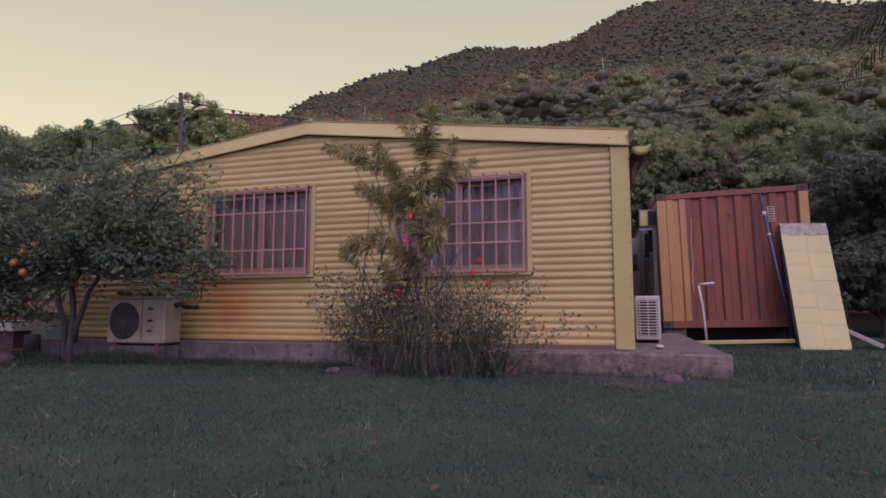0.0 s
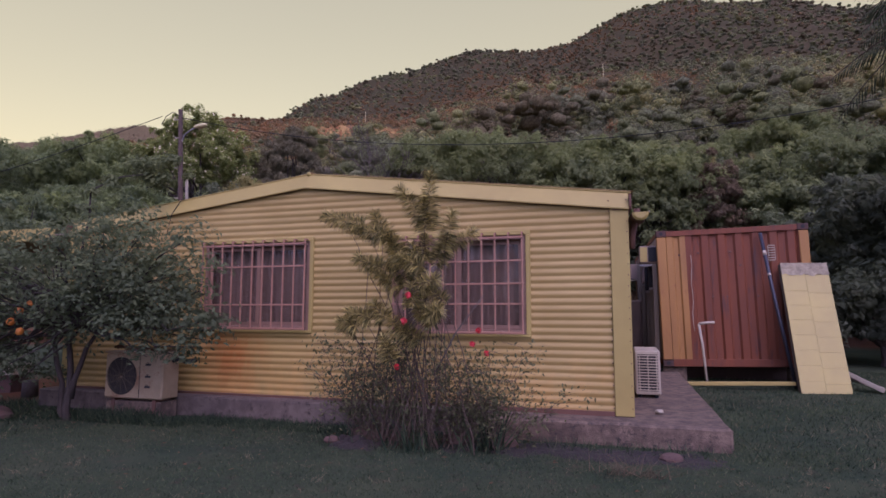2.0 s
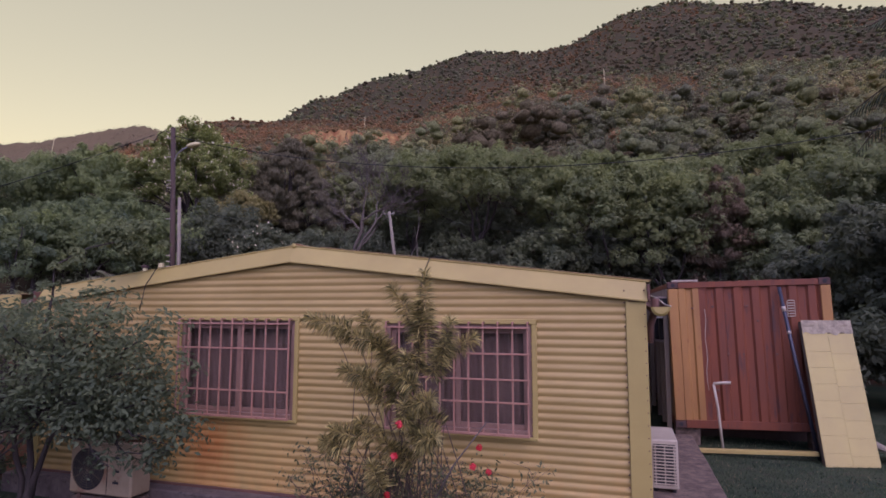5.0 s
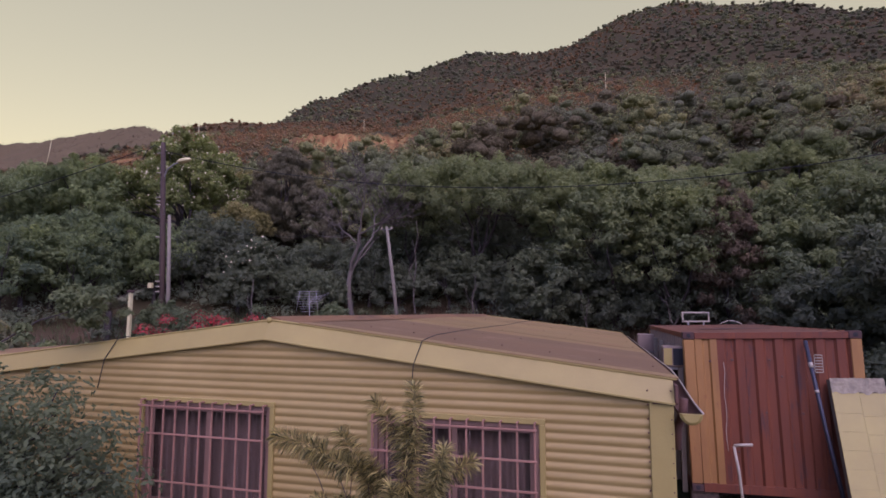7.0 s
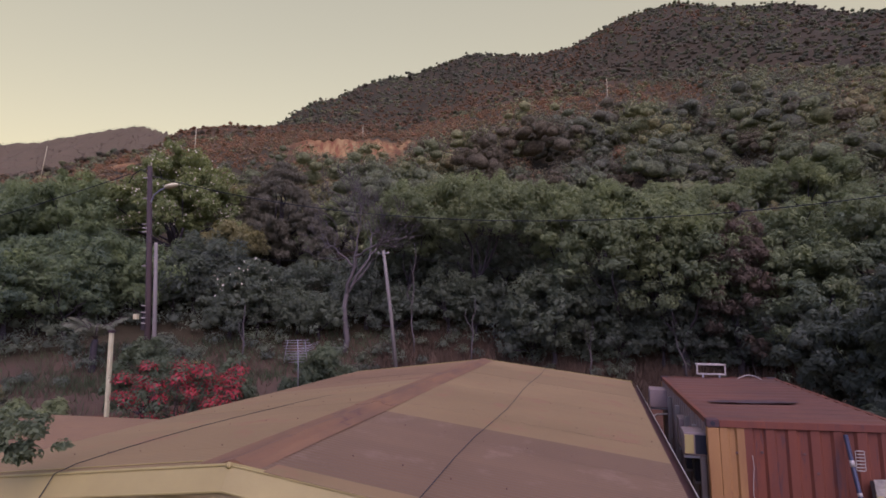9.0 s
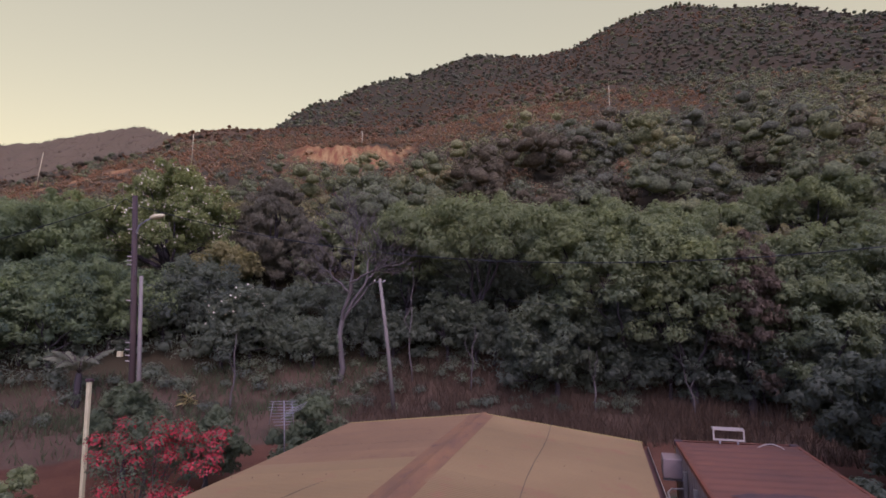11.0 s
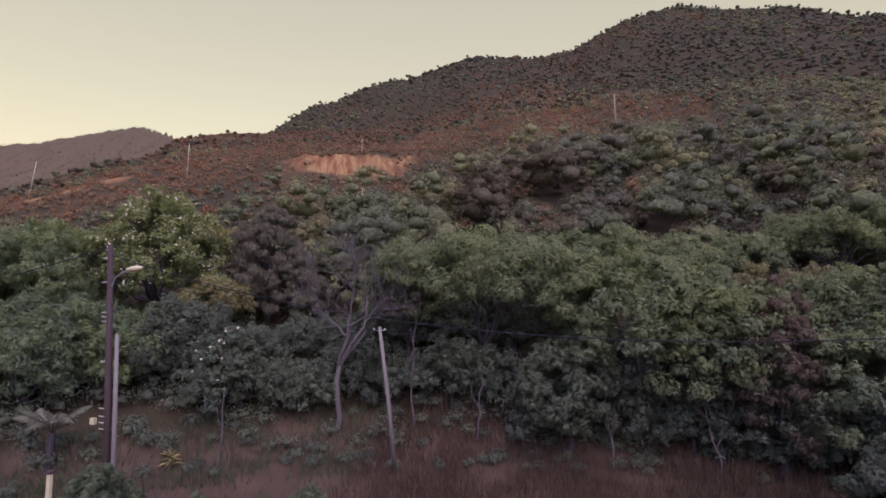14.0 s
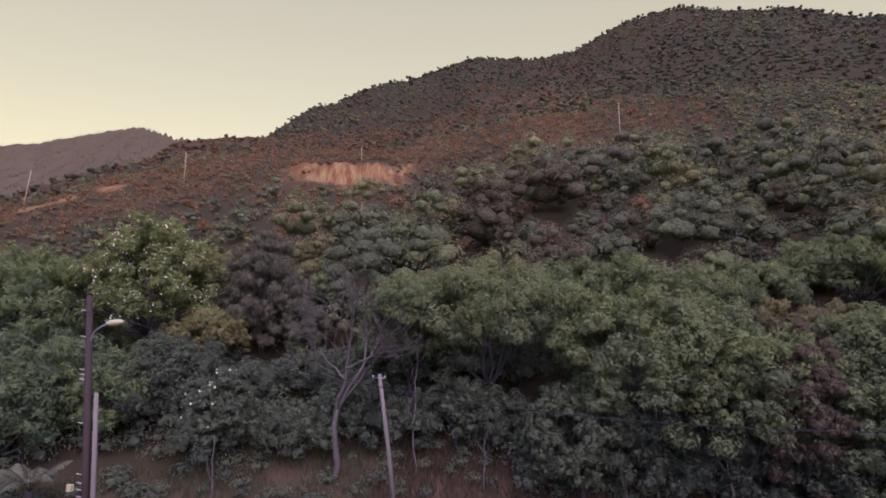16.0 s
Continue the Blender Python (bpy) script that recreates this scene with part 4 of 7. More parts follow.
cable("roof_cable", [(-5.75, F0 - 0.012, 2.25), (-5.68, F0 - 0.012, 2.56), (-5.62, F1 - 0.022, 2.775), (-5.6, F1 + 0.1, 2.80)] + [(-5.75 - 0.16 * (y - 6.6) * step(11.5, y - 0.01, y + 6) - 0.0 + 0.32 * max(0, y - 11.2), y, roof_z(-5.9) + 0.05 + 0.04 * max(0, y - 11.2)) for y in np.linspace(6.7, 14.2, 12)], 0.0048, "thin black cable over the roof beside the ridge")

# ---- container and clutter ----
CX0, CX1, CY0, CY1, CZ0, CZ1 = 0.72, 3.20, 11.40, 17.45, 0.32, 2.79


def folded(length, period=0.278, depth=0.034):
    """Points of a folded steel sheet: distance along it, and how far in."""
    out, s = [], 0.0
    while s < length - 1e-6:
        for ds, dd in ((0.0, 0.0), (0.105, 0.0), (0.139, depth), (0.244, depth)):
            if s + ds < length:
                out.append((s + ds, dd))
        s += period
    out.append((length, 0.0))
    return out


container = thing("shipping_container", (1.93, 14.4, 0), "faded red and ochre steel shipping container on blocks", "container")
bm = bmesh.new()
pts = folded(1.84)
X0 = CX0 + 0.49
lo = [bm.verts.new((X0 + s, CY0 + 0.02 + d, CZ0 + 0.12)) for s, d in pts]
hi = [bm.verts.new((X0 + s, CY0 + 0.02 + d, CZ1 - 0.10)) for s, d in pts]
for k in range(len(pts) - 1):
    bm.faces.new((lo[k], lo[k + 1], hi[k + 1], hi[k]))
part("end_panel", bm, RED_BOX, container, "faded red folded steel end")
bm = bmesh.new()
pts = [(0.16, 0.03), (0.17, 0.0), (0.27, 0.0), (0.30, 0.03), (0.37, 0.03), (0.395, 0.0), (0.49, 0.0), (0.495, 0.02)]
lo = [bm.verts.new((CX0 + s, CY0 + 0.015 + d, CZ0 + 0.12)) for s, d in pts]
hi = [bm.verts.new((CX0 + s, CY0 + 0.015 + d, CZ1 - 0.10)) for s, d in pts]
for k in range(len(pts) - 1):
    bm.faces.new((lo[k], lo[k + 1], hi[k + 1], hi[k]))
part("end_panel", bm, OCHRE, container, "ochre painted folded steel")
for x0, x1 in ((CX0, CX0 + 0.16), (CX1 - 0.15, CX1)):
    for y0, y1 in ((CY0, CY0 + 0.14), (CY1 - 0.14, CY1)):
        box_part("corner_post", (x0, y0, CZ0 + 0.12), (x1, y1, CZ1 - 0.12), OCHRE, container, "ochre steel corner post", 0.01)
for y0, y1 in ((CY0, CY0 + 0.09), (CY1 - 0.09, CY1)):
    box_part("top_rail", (CX0 + 0.17, y0, CZ1 - 0.11), (CX1 - 0.17, y1, CZ1 - 0.012), RED_BOX, container)
    box_part("bottom_rail", (CX0 + 0.17, y0, CZ0), (CX1 - 0.17, y1, CZ0 + 0.13), RED_BOX, container)
for x0, x1 in ((CX0 + 0.005, CX0 + 0.07), (CX1 - 0.07, CX1 - 0.005)):
    box_part("side_rail", (x0, CY0 + 0.17, CZ1 - 0.09), (x1, CY1 - 0.17, CZ1 - 0.012), RED_BOX, container)
    box_part("side_rail", (x0, CY0 + 0.17, CZ0), (x1, CY1 - 0.17, CZ0 + 0.13), RED_BOX, container)
for x0 in (CX0 - 0.004, CX1 - 0.166):
    for y0 in (CY0 - 0.004, CY1 - 0.166):
        for z0 in (CZ0, CZ1 - 0.115):
            bm = bmesh.new()
            box(bm, (x0, y0, z0), (x0 + 0.17, y0 + 0.17, z0 + 0.115), 0.008)
            c = part("corner_casting", bm, CASTING, container, "dark cast corner block")
            if y0 < 12:
                # no hole is cut: a flattened black ball gives its shade
                bm = bmesh.new()
                bmesh.ops.create_uvsphere(bm, u_segments=12, v_segments=6, radius=0.034, matrix=Matrix.Translation((x0 + 0.085, y0, z0 + 0.058)) @ Matrix.Diagonal((1, 0.12, 1, 1)))
                part("lashing_hole", bm, BLACK, c)
for x, sgn, m in ((CX0 + 0.012, 1, GREY_SIDE), (CX1 - 0.012, -1, RED_BOX)):
    bm = bmesh.new()
    pts = folded(CY1 - CY0 - 0.28)
    lo = [bm.verts.new((x + sgn * d, CY0 + 0.14 + s, CZ0 + 0.12)) for s, d in pts]
    hi = [bm.verts.new((x + sgn * d, CY0 + 0.14 + s, CZ1 - 0.08)) for s, d in pts]
    for k in range(len(pts) - 1):
        bm.faces.new((lo[k], lo[k + 1], hi[k + 1], hi[k]))
    part("side_panel", bm, m, container, "folded steel side")
bm = bmesh.new()
box(bm, (CX0 + 0.17, CY1 - 0.06, CZ0 + 0.12), (CX1 - 0.15, CY1 - 0.03, CZ1 - 0.1))
part("back_panel", bm, RED_BOX, container)
bm = bmesh.new()
n, mrow = 30, 150
grid = []
for j in range(mrow + 1):
    y = CY0 + 0.17 + (CY1 - CY0 - 0.34) * j / mrow
    row = []
    for i in range(n + 1):
        x = CX0 + 0.07 + (CX1 - CX0 - 0.14) * i / n
        rib = 0.008 * math.cos(2 * math.pi * y / 0.42)
        dent = -0.15 * math.exp(-((y - 13.3 - 0.12 * (x - 1.9)) / 0.10) ** 2 - ((x - 1.75) / 0.55) ** 4) - 0.03 * math.exp(-((y - 15.6) / 0.5) ** 2 - ((x - 1.9) / 0.6) ** 2)
        row.append(bm.verts.new((x, y, CZ1 - 0.022 + rib + dent)))
    grid.append(row)
for a, b in zip(grid, grid[1:]):
    for i in range(n):
        bm.faces.new((a[i], a[i + 1], b[i + 1], b[i]))
part("roof", bm, RED_TOP, container, "rust-red dented container roof", smooth=True)
for y0, y1 in ((CY0, CY0 + 0.17), (CY1 - 0.17, CY1)):
    box_part("roof_end", (CX0 + 0.17, y0 + 0.09, CZ1 - 0.04), (CX1 - 0.17, y1 + (0 if y0 < 12 else -0.09), CZ1 - 0.014), RED_TOP, container)
# dark lens-shaped strip laid over the dent across the roof
bm = bmesh.new()
row = []
for i in range(25):
    u = i / 24
    half = 0.17 * math.sin(math.pi * u) ** 0.6 * (1 + 0.5 * noise.noise(Vector((u * 9, 2, 0))))
    x = 1.05 + 1.45 * u
    yc = 13.35 + 0.14 * (u - 0.5) + 0.05 * noise.noise(Vector((u * 6, 0, 4)))
    row.append((bm.verts.new((x, yc - half - 0.004, CZ1 - 0.006)), bm.verts.new((x, yc, CZ1 - 0.008)), bm.verts.new((x, yc + half + 0.004, CZ1 - 0.002))))
for a, b in zip(row, row[1:]):
    bm.faces.new((a[0], b[0], b[1], a[1]))
    bm.faces.new((a[1], b[1], b[2], a[2]))
part("rust_gash", bm, CASTING, container, "dark strip across the dented roof")
# rust spots on the end wall, modelled as flattened balls
for x, z in ((1.42, 2.35), (1.95, 2.35), (2.1, 2.1), (1.62, 1.55), (1.85, 1.55), (2.35, 1.55), (1.42, 0.95), (1.1, 2.33)):
    bm = bmesh.new()
    bmesh.ops.create_uvsphere(bm, u_segments=10, v_segments=6, radius=0.022, matrix=Matrix.Translation((x, CY0 + 0.02, z)) @ Matrix.Diagonal((1, 0.35, 1, 1)))
    part("rivet", bm, RUST, container)
# upright mark on the end: pale bars in a frame
def stencil(x, z, w, h, rows):
    mark = box_part("stencil_mark", (x, CY0 + 0.008, z), (x + 0.008, CY0 + 0.012, z + h), WHITE, container, "pale stencilled mark", 0)
    box_part("bar", (x + w - 0.008, CY0 + 0.008, z), (x + w, CY0 + 0.012, z + h), WHITE, mark, bevel=0)
    for k in range(rows):
        zz = z + h * k / (rows - 1)
        box_part("bar", (x + 0.012, CY0 + 0.008, zz - 0.007), (x + w - 0.012, CY0 + 0.012, zz + 0.007), WHITE, mark, bevel=0)


stencil(2.55, 2.17, 0.115, 0.26, 7)
for o in container.children_recursive:
    for v in o.data.vertices:
        v.co.x -= 0.045 * (v.co.y - CY0)
container.rotation_euler = (0, radians(-1.2), 0)
# blocks it stands on
for x in (0.9, 2.95):
    for y in (11.6, 14.4, 17.2):
        bm = bmesh.new()
        box(bm, (x - 0.2, y - 0.12, -0.1), (x + 0.2, y + 0.12, CZ0 - 0.002), 0.012)
        tagged(part("concrete_block", bm, CONCRETE), "grey concrete block under the container", "block", "container blocks")

bm = bmesh.new()
box(bm, (CX0 + 0.02, CY0 + 0.15, CZ0 + 0.10), (CX1 - 0.02, CY1 - 0.15, CZ0 + 0.118))
part("floor", bm, DARK, container, "dark timber floor")
# added beams that shut out the lit ground behind and darken the gap
for y in (12.3, 15.2):
    tagged(box_part("timber_bearer", (0.75, y, -0.12), (3.05, y + 0.22, CZ0 - 0.01), WOOD_POLE, bevel=0.01), "dark beam added under the container to keep the gap dark", "bearer", "container bearers")

# fittings along the container's side facing the house
def side_box(name, lo, hi, mat, label, category, slats=0):
    t = thing(name, ((lo[0] + hi[0]) / 2, (lo[1] + hi[1]) / 2, lo[2]), label, category)
    box_part("case", lo, hi, mat, t, bevel=0.012)
    for k in range(slats):
        z = lo[2] + 0.05 + (hi[2] - lo[2] - 0.1) * k / max(1, slats - 1)
        box_part("slat", (lo[0] - 0.008, lo[1] + 0.04, z - 0.008), (lo[0] - 0.001, hi[1] - 0.04, z + 0.008), mat, t, bevel=0.002)
    box_part("bracket", (lo[0], lo[1] + 0.05, lo[2] - 0.05), (CX0 + 0.01, lo[1] + 0.09, lo[2] - 0.002), STEEL, t)
    return t


def side_x(y):
    return CX0 - 0.045 * (y - CY0)


side_box("air_conditioner", (side_x(16.7) - 0.40, 16.4, 2.15), (side_x(16.7) - 0.01, 17.0, 2.55), GREY_SIDE, "old faded window air conditioner on the container side", "air conditioner", 6)
# the two black boxes stand in for the dark of openings in the side
for y0, y1, z0, z1, m, lab in ((11.9, 12.2, 1.75, 2.2, BLACK, "black box standing in for a dark opening in the container side"), (12.75, 13.05, 1.72, 2.2, BLACK, "black box standing in for a dark opening in the container side"), (13.5, 14.0, 1.9, 2.4, GREY_SIDE, "faded cream meter box on the container side"), (12.3, 12.6, 2.25, 2.45, RUST, "small rusty box on the container side")):
    x = side_x((y0 + y1) / 2)
    side_box("meter_box", (x - 0.16, y0, z0), (x - 0.012, y1, z1), m, lab, "meter box")
for y in (11.65, 12.4, 13.2, 14.4, 15.6):
    bm = bmesh.new()
    x = side_x(y)
    box(bm, (x - 0.12, y, 0.2), (x - 0.04, y + 0.08, 2.5), 0.006)
    tagged(part("side_post", bm, PALE_POLE), "weathered timber batten beside the container", "batten", "container battens")
bm = bmesh.new()
box(bm, (0.12, 14.6, 0.0), (0.46, 15.5, 1.55), 0.03)
tagged(part("storage_locker", bm, GREY_SIDE), "faded upright metal locker beside the container", "locker")
side_box("air_conditioner", (0.36, 11.62, 2.19), (CX0 - 0.005, 12.1, 2.52), GREY_SIDE, "old yellowed window air conditioner on a bracket beside the container", "air conditioner", 5)
for x0, x1, m in ((0.375, 0.50, TRIM), (0.52, 0.70, BLACK)):
    p = box_part("front_plate", (x0, 11.60, 2.22), (x1, 11.616, 2.49), m, bpy.data.objects["air_conditioner.001"], bevel=0.002)
tube_bracket = thing("pipe_bracket", (0.35, 15.9, 2.0), "pale bent pipe bracket on the container side", "pipe")
tube_part("arm", [(side_x(15.9) - 0.02, 15.9, 2.1), (0.2, 15.9, 2.08), (0.12, 15.7, 2.06), (0.12, 15.3, 2.05)], 0.02, WHITE, tube_bracket)

# open white frame on the container's far end
light = thing("metal_frame", (1.5, 17.2, CZ1), "open white metal frame standing on the container roof", "metal frame")
for lo, hi in (((1.18, 17.2, 3.06), (1.82, 17.23, 3.10)), ((1.18, 17.2, 2.84), (1.82, 17.23, 2.88)), ((1.18, 17.2, 2.881), (1.215, 17.23, 3.059)), ((1.785, 17.2, 2.881), (1.82, 17.23, 3.059))):
    box_part("frame", lo, hi, WHITE, light)
for x in (1.18, 1.785):
    box_part("strut", (x, 17.231, 3.06), (x + 0.035, 17.45, 3.09), WHITE, light)
box_part("frame", (1.18, 17.451, 3.06), (1.82, 17.48, 3.09), WHITE, light)
box_part("foot", (1.3, 17.2, CZ1 - 0.02), (1.34, 17.23, 2.84), STEEL, light)
box_part("foot", (1.66, 17.2, CZ1 - 0.02), (1.70, 17.23, 2.84), STEEL, light)
cable("container_hose", [(2.0 + 0.5 * k / 8, 16.9, CZ1 + 0.01 + 0.09 * math.sin(math.pi * k / 8)) for k in range(9)], 0.012, "pale bent hose on the container roof", WHITE)

# leaning tiled panel
def plane_point(u, v, w=0.0):
    """A point of the leaning panel: u across, v up, w out of its face."""
    a, b, c = Vector((2.66, 10.52, 0.0)), Vector((3.42, 10.72, 0.0)), Vector((2.64, 11.28, 2.10))
    ex, ev = (b - a), (c - a)
    return a + ex * u + ev * v + ex.cross(ev).normalized() * w


def panel_block(u0, u1, v0, v1, w0, w1):
    bm = bmesh.new()
    vs = [bm.verts.new(plane_point(u, v, w)) for u in (u0, u1) for v in (v0, v1) for w in (w0, w1)]
    for q in ((0, 1, 3, 2), (4, 6, 7, 5), (0, 4, 5, 1), (2, 3, 7, 6), (0, 2, 6, 4), (1, 5, 7, 3)):
        bm.faces.new([vs[k] for k in q])
    bmesh.ops.bevel(bm, geom=list(bm.edges), offset=0.0012, segments=1, affect="EDGES", profile=0.5)
    return bm


panel = thing("tiled_slab", (3.0, 10.7, 0), "cream tiled wall panel with torn top leaning on the container", "panel")
part("backing", panel_block(0, 1, 0, 1, -0.07, 0.0), GROUT, panel, "dark panel core")
rows_v = [0.0, 0.085, 0.20, 0.315, 0.43, 0.545, 0.66, 0.775, 0.925]
for i, (u0, u1) in enumerate(((0.0, 0.4955), (0.4965, 1.0))):
    for k in range(8):
        s = 0.018 * i
        part("tile", panel_block(u0 + 0.0006, u1 - 0.0006, max(0, rows_v[k] - s) + 0.0004, rows_v[k + 1] - s - 0.0004, 0.001, 0.012), TILE, panel)
bm = bmesh.new()
grid = []
for i in range(22):
    row = []
    for j in range(7):
        u, v = i / 21, 0.905 + 0.1 * j / 6
        if j == 0:
            v += 0.03 * noise.noise(Vector((u * 7, 0, 3)))
        row.append(bm.verts.new(plane_point(u, v, 0.016 + 0.028 * abs(noise.noise(Vector((u * 6, v * 22, 1)))))))
    grid.append(row)
for a, b in zip(grid, grid[1:]):
    for j in range(6):
        bm.faces.new((a[j], a[j + 1], b[j + 1], b[j]))
part("torn_lining", bm, FOAM, panel, "torn grey lining at the top")

blue = thing("steel_tube", (2.66, 10.95, 0), "dull blue steel tube leaning on the container", "tube")
tube_part("shaft", [(2.69, 10.86, 0.0), (2.52, 11.14, 1.4), (2.38, 11.34, 2.66)], 0.03, BLUE, blue)
tube_part("band", [(2.425, 11.275, 2.26), (2.415, 11.29, 2.34)], 0.033, WHITE, blue, "pale worn band")
tube_part("band", [(2.465, 11.215, 1.9), (2.46, 11.225, 1.94)], 0.033, WHITE, blue, "pale worn band")
pipe = thing("bent_pipe", (1.35, 11.1, 0), "white bent water pipe standing before the container", "pipe")
tube_part("riser", [(1.37, 11.0, 0.06), (1.34, 11.12, 0.7), (1.30, 11.2, 1.06)], 0.022, WHITE, pipe)
tube_part("arm", [(1.30, 11.2, 1.07), (1.42, 11.2, 1.085), (1.56, 11.2, 1.095)], 0.024, WHITE, pipe)
bm = bmesh.new()
box(bm, (-0.85, -0.05, -0.03), (0.85, 0.05, 0.03), 0.006, None)
for v in bm.verts:
    v.co = Matrix.Rotation(radians(-2), 3, "Y") @ v.co + Vector((1.80, 10.78, 0.10))
tagged(part("plank", bm, TRIM), "long pale timber plank lying before the container", "plank")
gut = thing("gutter_pile", (3.7, 10.95, 0), "white plastic gutter lengths propped against the panel", "gutter")
for k in range(3):
    a, b = Vector((3.36 + 0.02 * k, 11.02 + 0.10 * k, 0.34 - 0.05 * k)), Vector((3.86 + 0.04 * k, 10.78 + 0.13 * k, 0.05))
    d = (b - a).normalized()
    side = d.cross(Vector((0, 0, 1))).normalized()
    up = side.cross(d)
    bm = bmesh.new()
    prof = [(-0.05, 0.035), (-0.045, -0.02), (0.045, -0.02), (0.05, 0.035), (0.042, 0.035), (0.038, -0.012), (-0.038, -0.012), (-0.042, 0.035)]
    e0 = [bm.verts.new(a + side * u + up * w) for u, w in prof]
    e1 = [bm.verts.new(b + side * u + up * w) for u, w in prof]
    for i in range(8):
        bm.faces.new((e0[i], e0[(i + 1) % 8], e1[(i + 1) % 8], e1[i]))
    part("gutter_length", bm, WHITE, gut)
# peeled paint line, modelled as a thin tube
cable("rope", [(1.24 + 0.012 * math.sin(k * 1.7), 11.385, 2.3 - 0.17 * k) for k in range(9)], 0.005, "pale line of peeled paint on the container end", WHITE)

# outdoor air-conditioning units
def grille_unit(x0, x1, y0, y1, z0, z1):
    t = thing("air_conditioner", ((x0 + x1) / 2, (y0 + y1) / 2, z0), "white air-conditioning unit with slatted end beside the wall", "air conditioner")
    box_part("case", (x0, y0, z0), (x1, y1, z1), WHITE, t, bevel=0.015)
    # black plate in place of the shaded inside of the grille
    box_part("inset", (x0 + 0.035, y0 - 0.004, z0 + 0.045), (x1 - 0.03, y0 - 0.001, z1 - 0.05), BLACK, t, "dark grille backing", 0)
    for k in range(13):
        z = z0 + 0.06 + (z1 - z0 - 0.125) * k / 12
        box_part("slat", (x0 + 0.03, y0 - 0.02, z - 0.006), (x1 - 0.028, y0 - 0.005, z + 0.006), WHITE, t, bevel=0.002)
    for k in range(3):
        x = x0 + 0.055 + (x1 - x0 - 0.1) * k / 2
        box_part("mullion", (x - 0.006, y0 - 0.024, z0 + 0.05), (x + 0.006, y0 - 0.0205, z1 - 0.055), WHITE, t, bevel=0.001)
    for x in (x0 + 0.03, x1 - 0.07):
        box_part("foot", (x, y0 + 0.05, 0.21), (x + 0.04, y1 - 0.05, z0 - 0.001), BLACK, t)
    return t


grille_unit(0.15, 0.45, 7.75, 8.55, 0.255, 0.80)


def fan_unit():
    x0, x1, y0, y1, z0, z1 = -6.14, -5.27, 5.78, 6.07, 0.22, 0.765
    t = thing("air_conditioner", (-5.7, 5.9, 0), "yellowed outdoor air-conditioning unit with round fan grille by the wall", "air conditioner")
    turn = None
    box_part("case", (x0, y0, z0), (x1, y1, z1), CREAM_AC, t, bevel=0.018)
    cx, cz, r = x0 + 0.27, (z0 + z1) / 2, 0.225
    # flat black disc: the shade of the fan recess put into colour
    bm = bmesh.new()
    bmesh.ops.create_circle(bm, cap_ends=True, segments=40, radius=r, matrix=Matrix.Translation((cx, y0 - 0.003, cz)) @ Matrix.Rotation(radians(90), 4, "X"))
    fan = part("fan_recess", bm, BLACK, t, "black disc for the shaded fan opening")
    for k in range(9):
        rr = r * (k + 1) / 9
        bm = bmesh.new()
        tube(bm, [(cx + rr * math.cos(a), y0 - 0.012, cz + rr * math.sin(a)) for a in np.linspace(0, 2 * math.pi, 33)], 0.003, 5, False)
        part("grille_ring", bm, GROUT, fan, smooth=True)
    for k in range(12):
        a = 2 * math.pi * k / 12
        tube_part("grille_spoke", [(cx, y0 - 0.014, cz), (cx + r * math.cos(a), y0 - 0.014, cz + r * math.sin(a))], 0.003, GROUT, fan, sides=5)
    box_part("panel_joint", (x0 + 0.535, y0 - 0.004, z0 + 0.02), (x0 + 0.541, y0 - 0.001, z1 - 0.02), BLACK, t, bevel=0)
    # handle recesses are thin dark plates, their shade painted on
    for z in (z1 - 0.13, (z0 + z1) / 2, z0 + 0.15):
        box_part("handle_recess", (x0 + 0.62, y0 - 0.005, z - 0.012), (x0 + 0.70, y0 - 0.001, z + 0.012), BLACK, t, bevel=0)
        box_part("handle_recess", (x0 + 0.64, y0 - 0.006, z + 0.014), (x0 + 0.67, y0 - 0.001, z + 0.028), GROUT, t, bevel=0)
    box_part("lid", (x0 - 0.006, y0 - 0.008, z1 + 0.001), (x1 + 0.006, y1 + 0.006, z1 + 0.022), CREAM_AC, t)
    box_part("pad", (x0 + 0.02, y0 + 0.03, -0.1), (x1 - 0.02, y1, z0 - 0.03), CONCRETE, t, "rough concrete pad")
    box_part("foot", (x0 + 0.1, y0 + 0.02, 0.0), (x0 + 0.15, y1 - 0.02, z0 - 0.001), RUST, t)
    box_part("foot", (x1 - 0.15, y0 + 0.02, 0.0), (x1 - 0.1, y1 - 0.02, z0 - 0.001), RUST, t)
    bm = bmesh.new()
    tube(bm, [(x1 + 0.0, 5.95, 0.68), (x1 + 0.07, 5.96, 0.70), (x1 + 0.11, 6.05, 0.66), (x1 + 0.1, 6.22, 0.66)], 0.03, 8)
    part("pipe_sleeve", bm, BLACK, t, "dark insulated pipes", smooth=True)


fan_unit()

# antenna on the left eave
ant = thing("tv_antenna", (-8.0, 14.7, 2.4), "grey metal television antenna on a thin mast", "antenna")
tube_part("mast", [(-8.0, 14.7, 2.36), (-8.02, 14.7, 3.0), (-8.05, 14.7, 3.62)], 0.014, STEEL, ant)
box_part("bracket", (-8.03, 14.66, 2.38), (-7.80, 14.74, 2.42), STEEL, ant)
for k in range(9):
    z = 3.08 + 0.065 * k
    half = 0.33 - 0.03 * abs(k - 6)
    tube_part("element", [(-8.04 - half, 14.56, z + 0.01 * (k % 2)), (-8.04 + half, 14.74, z + 0.012)], 0.0065, STEEL, ant, sides=5)
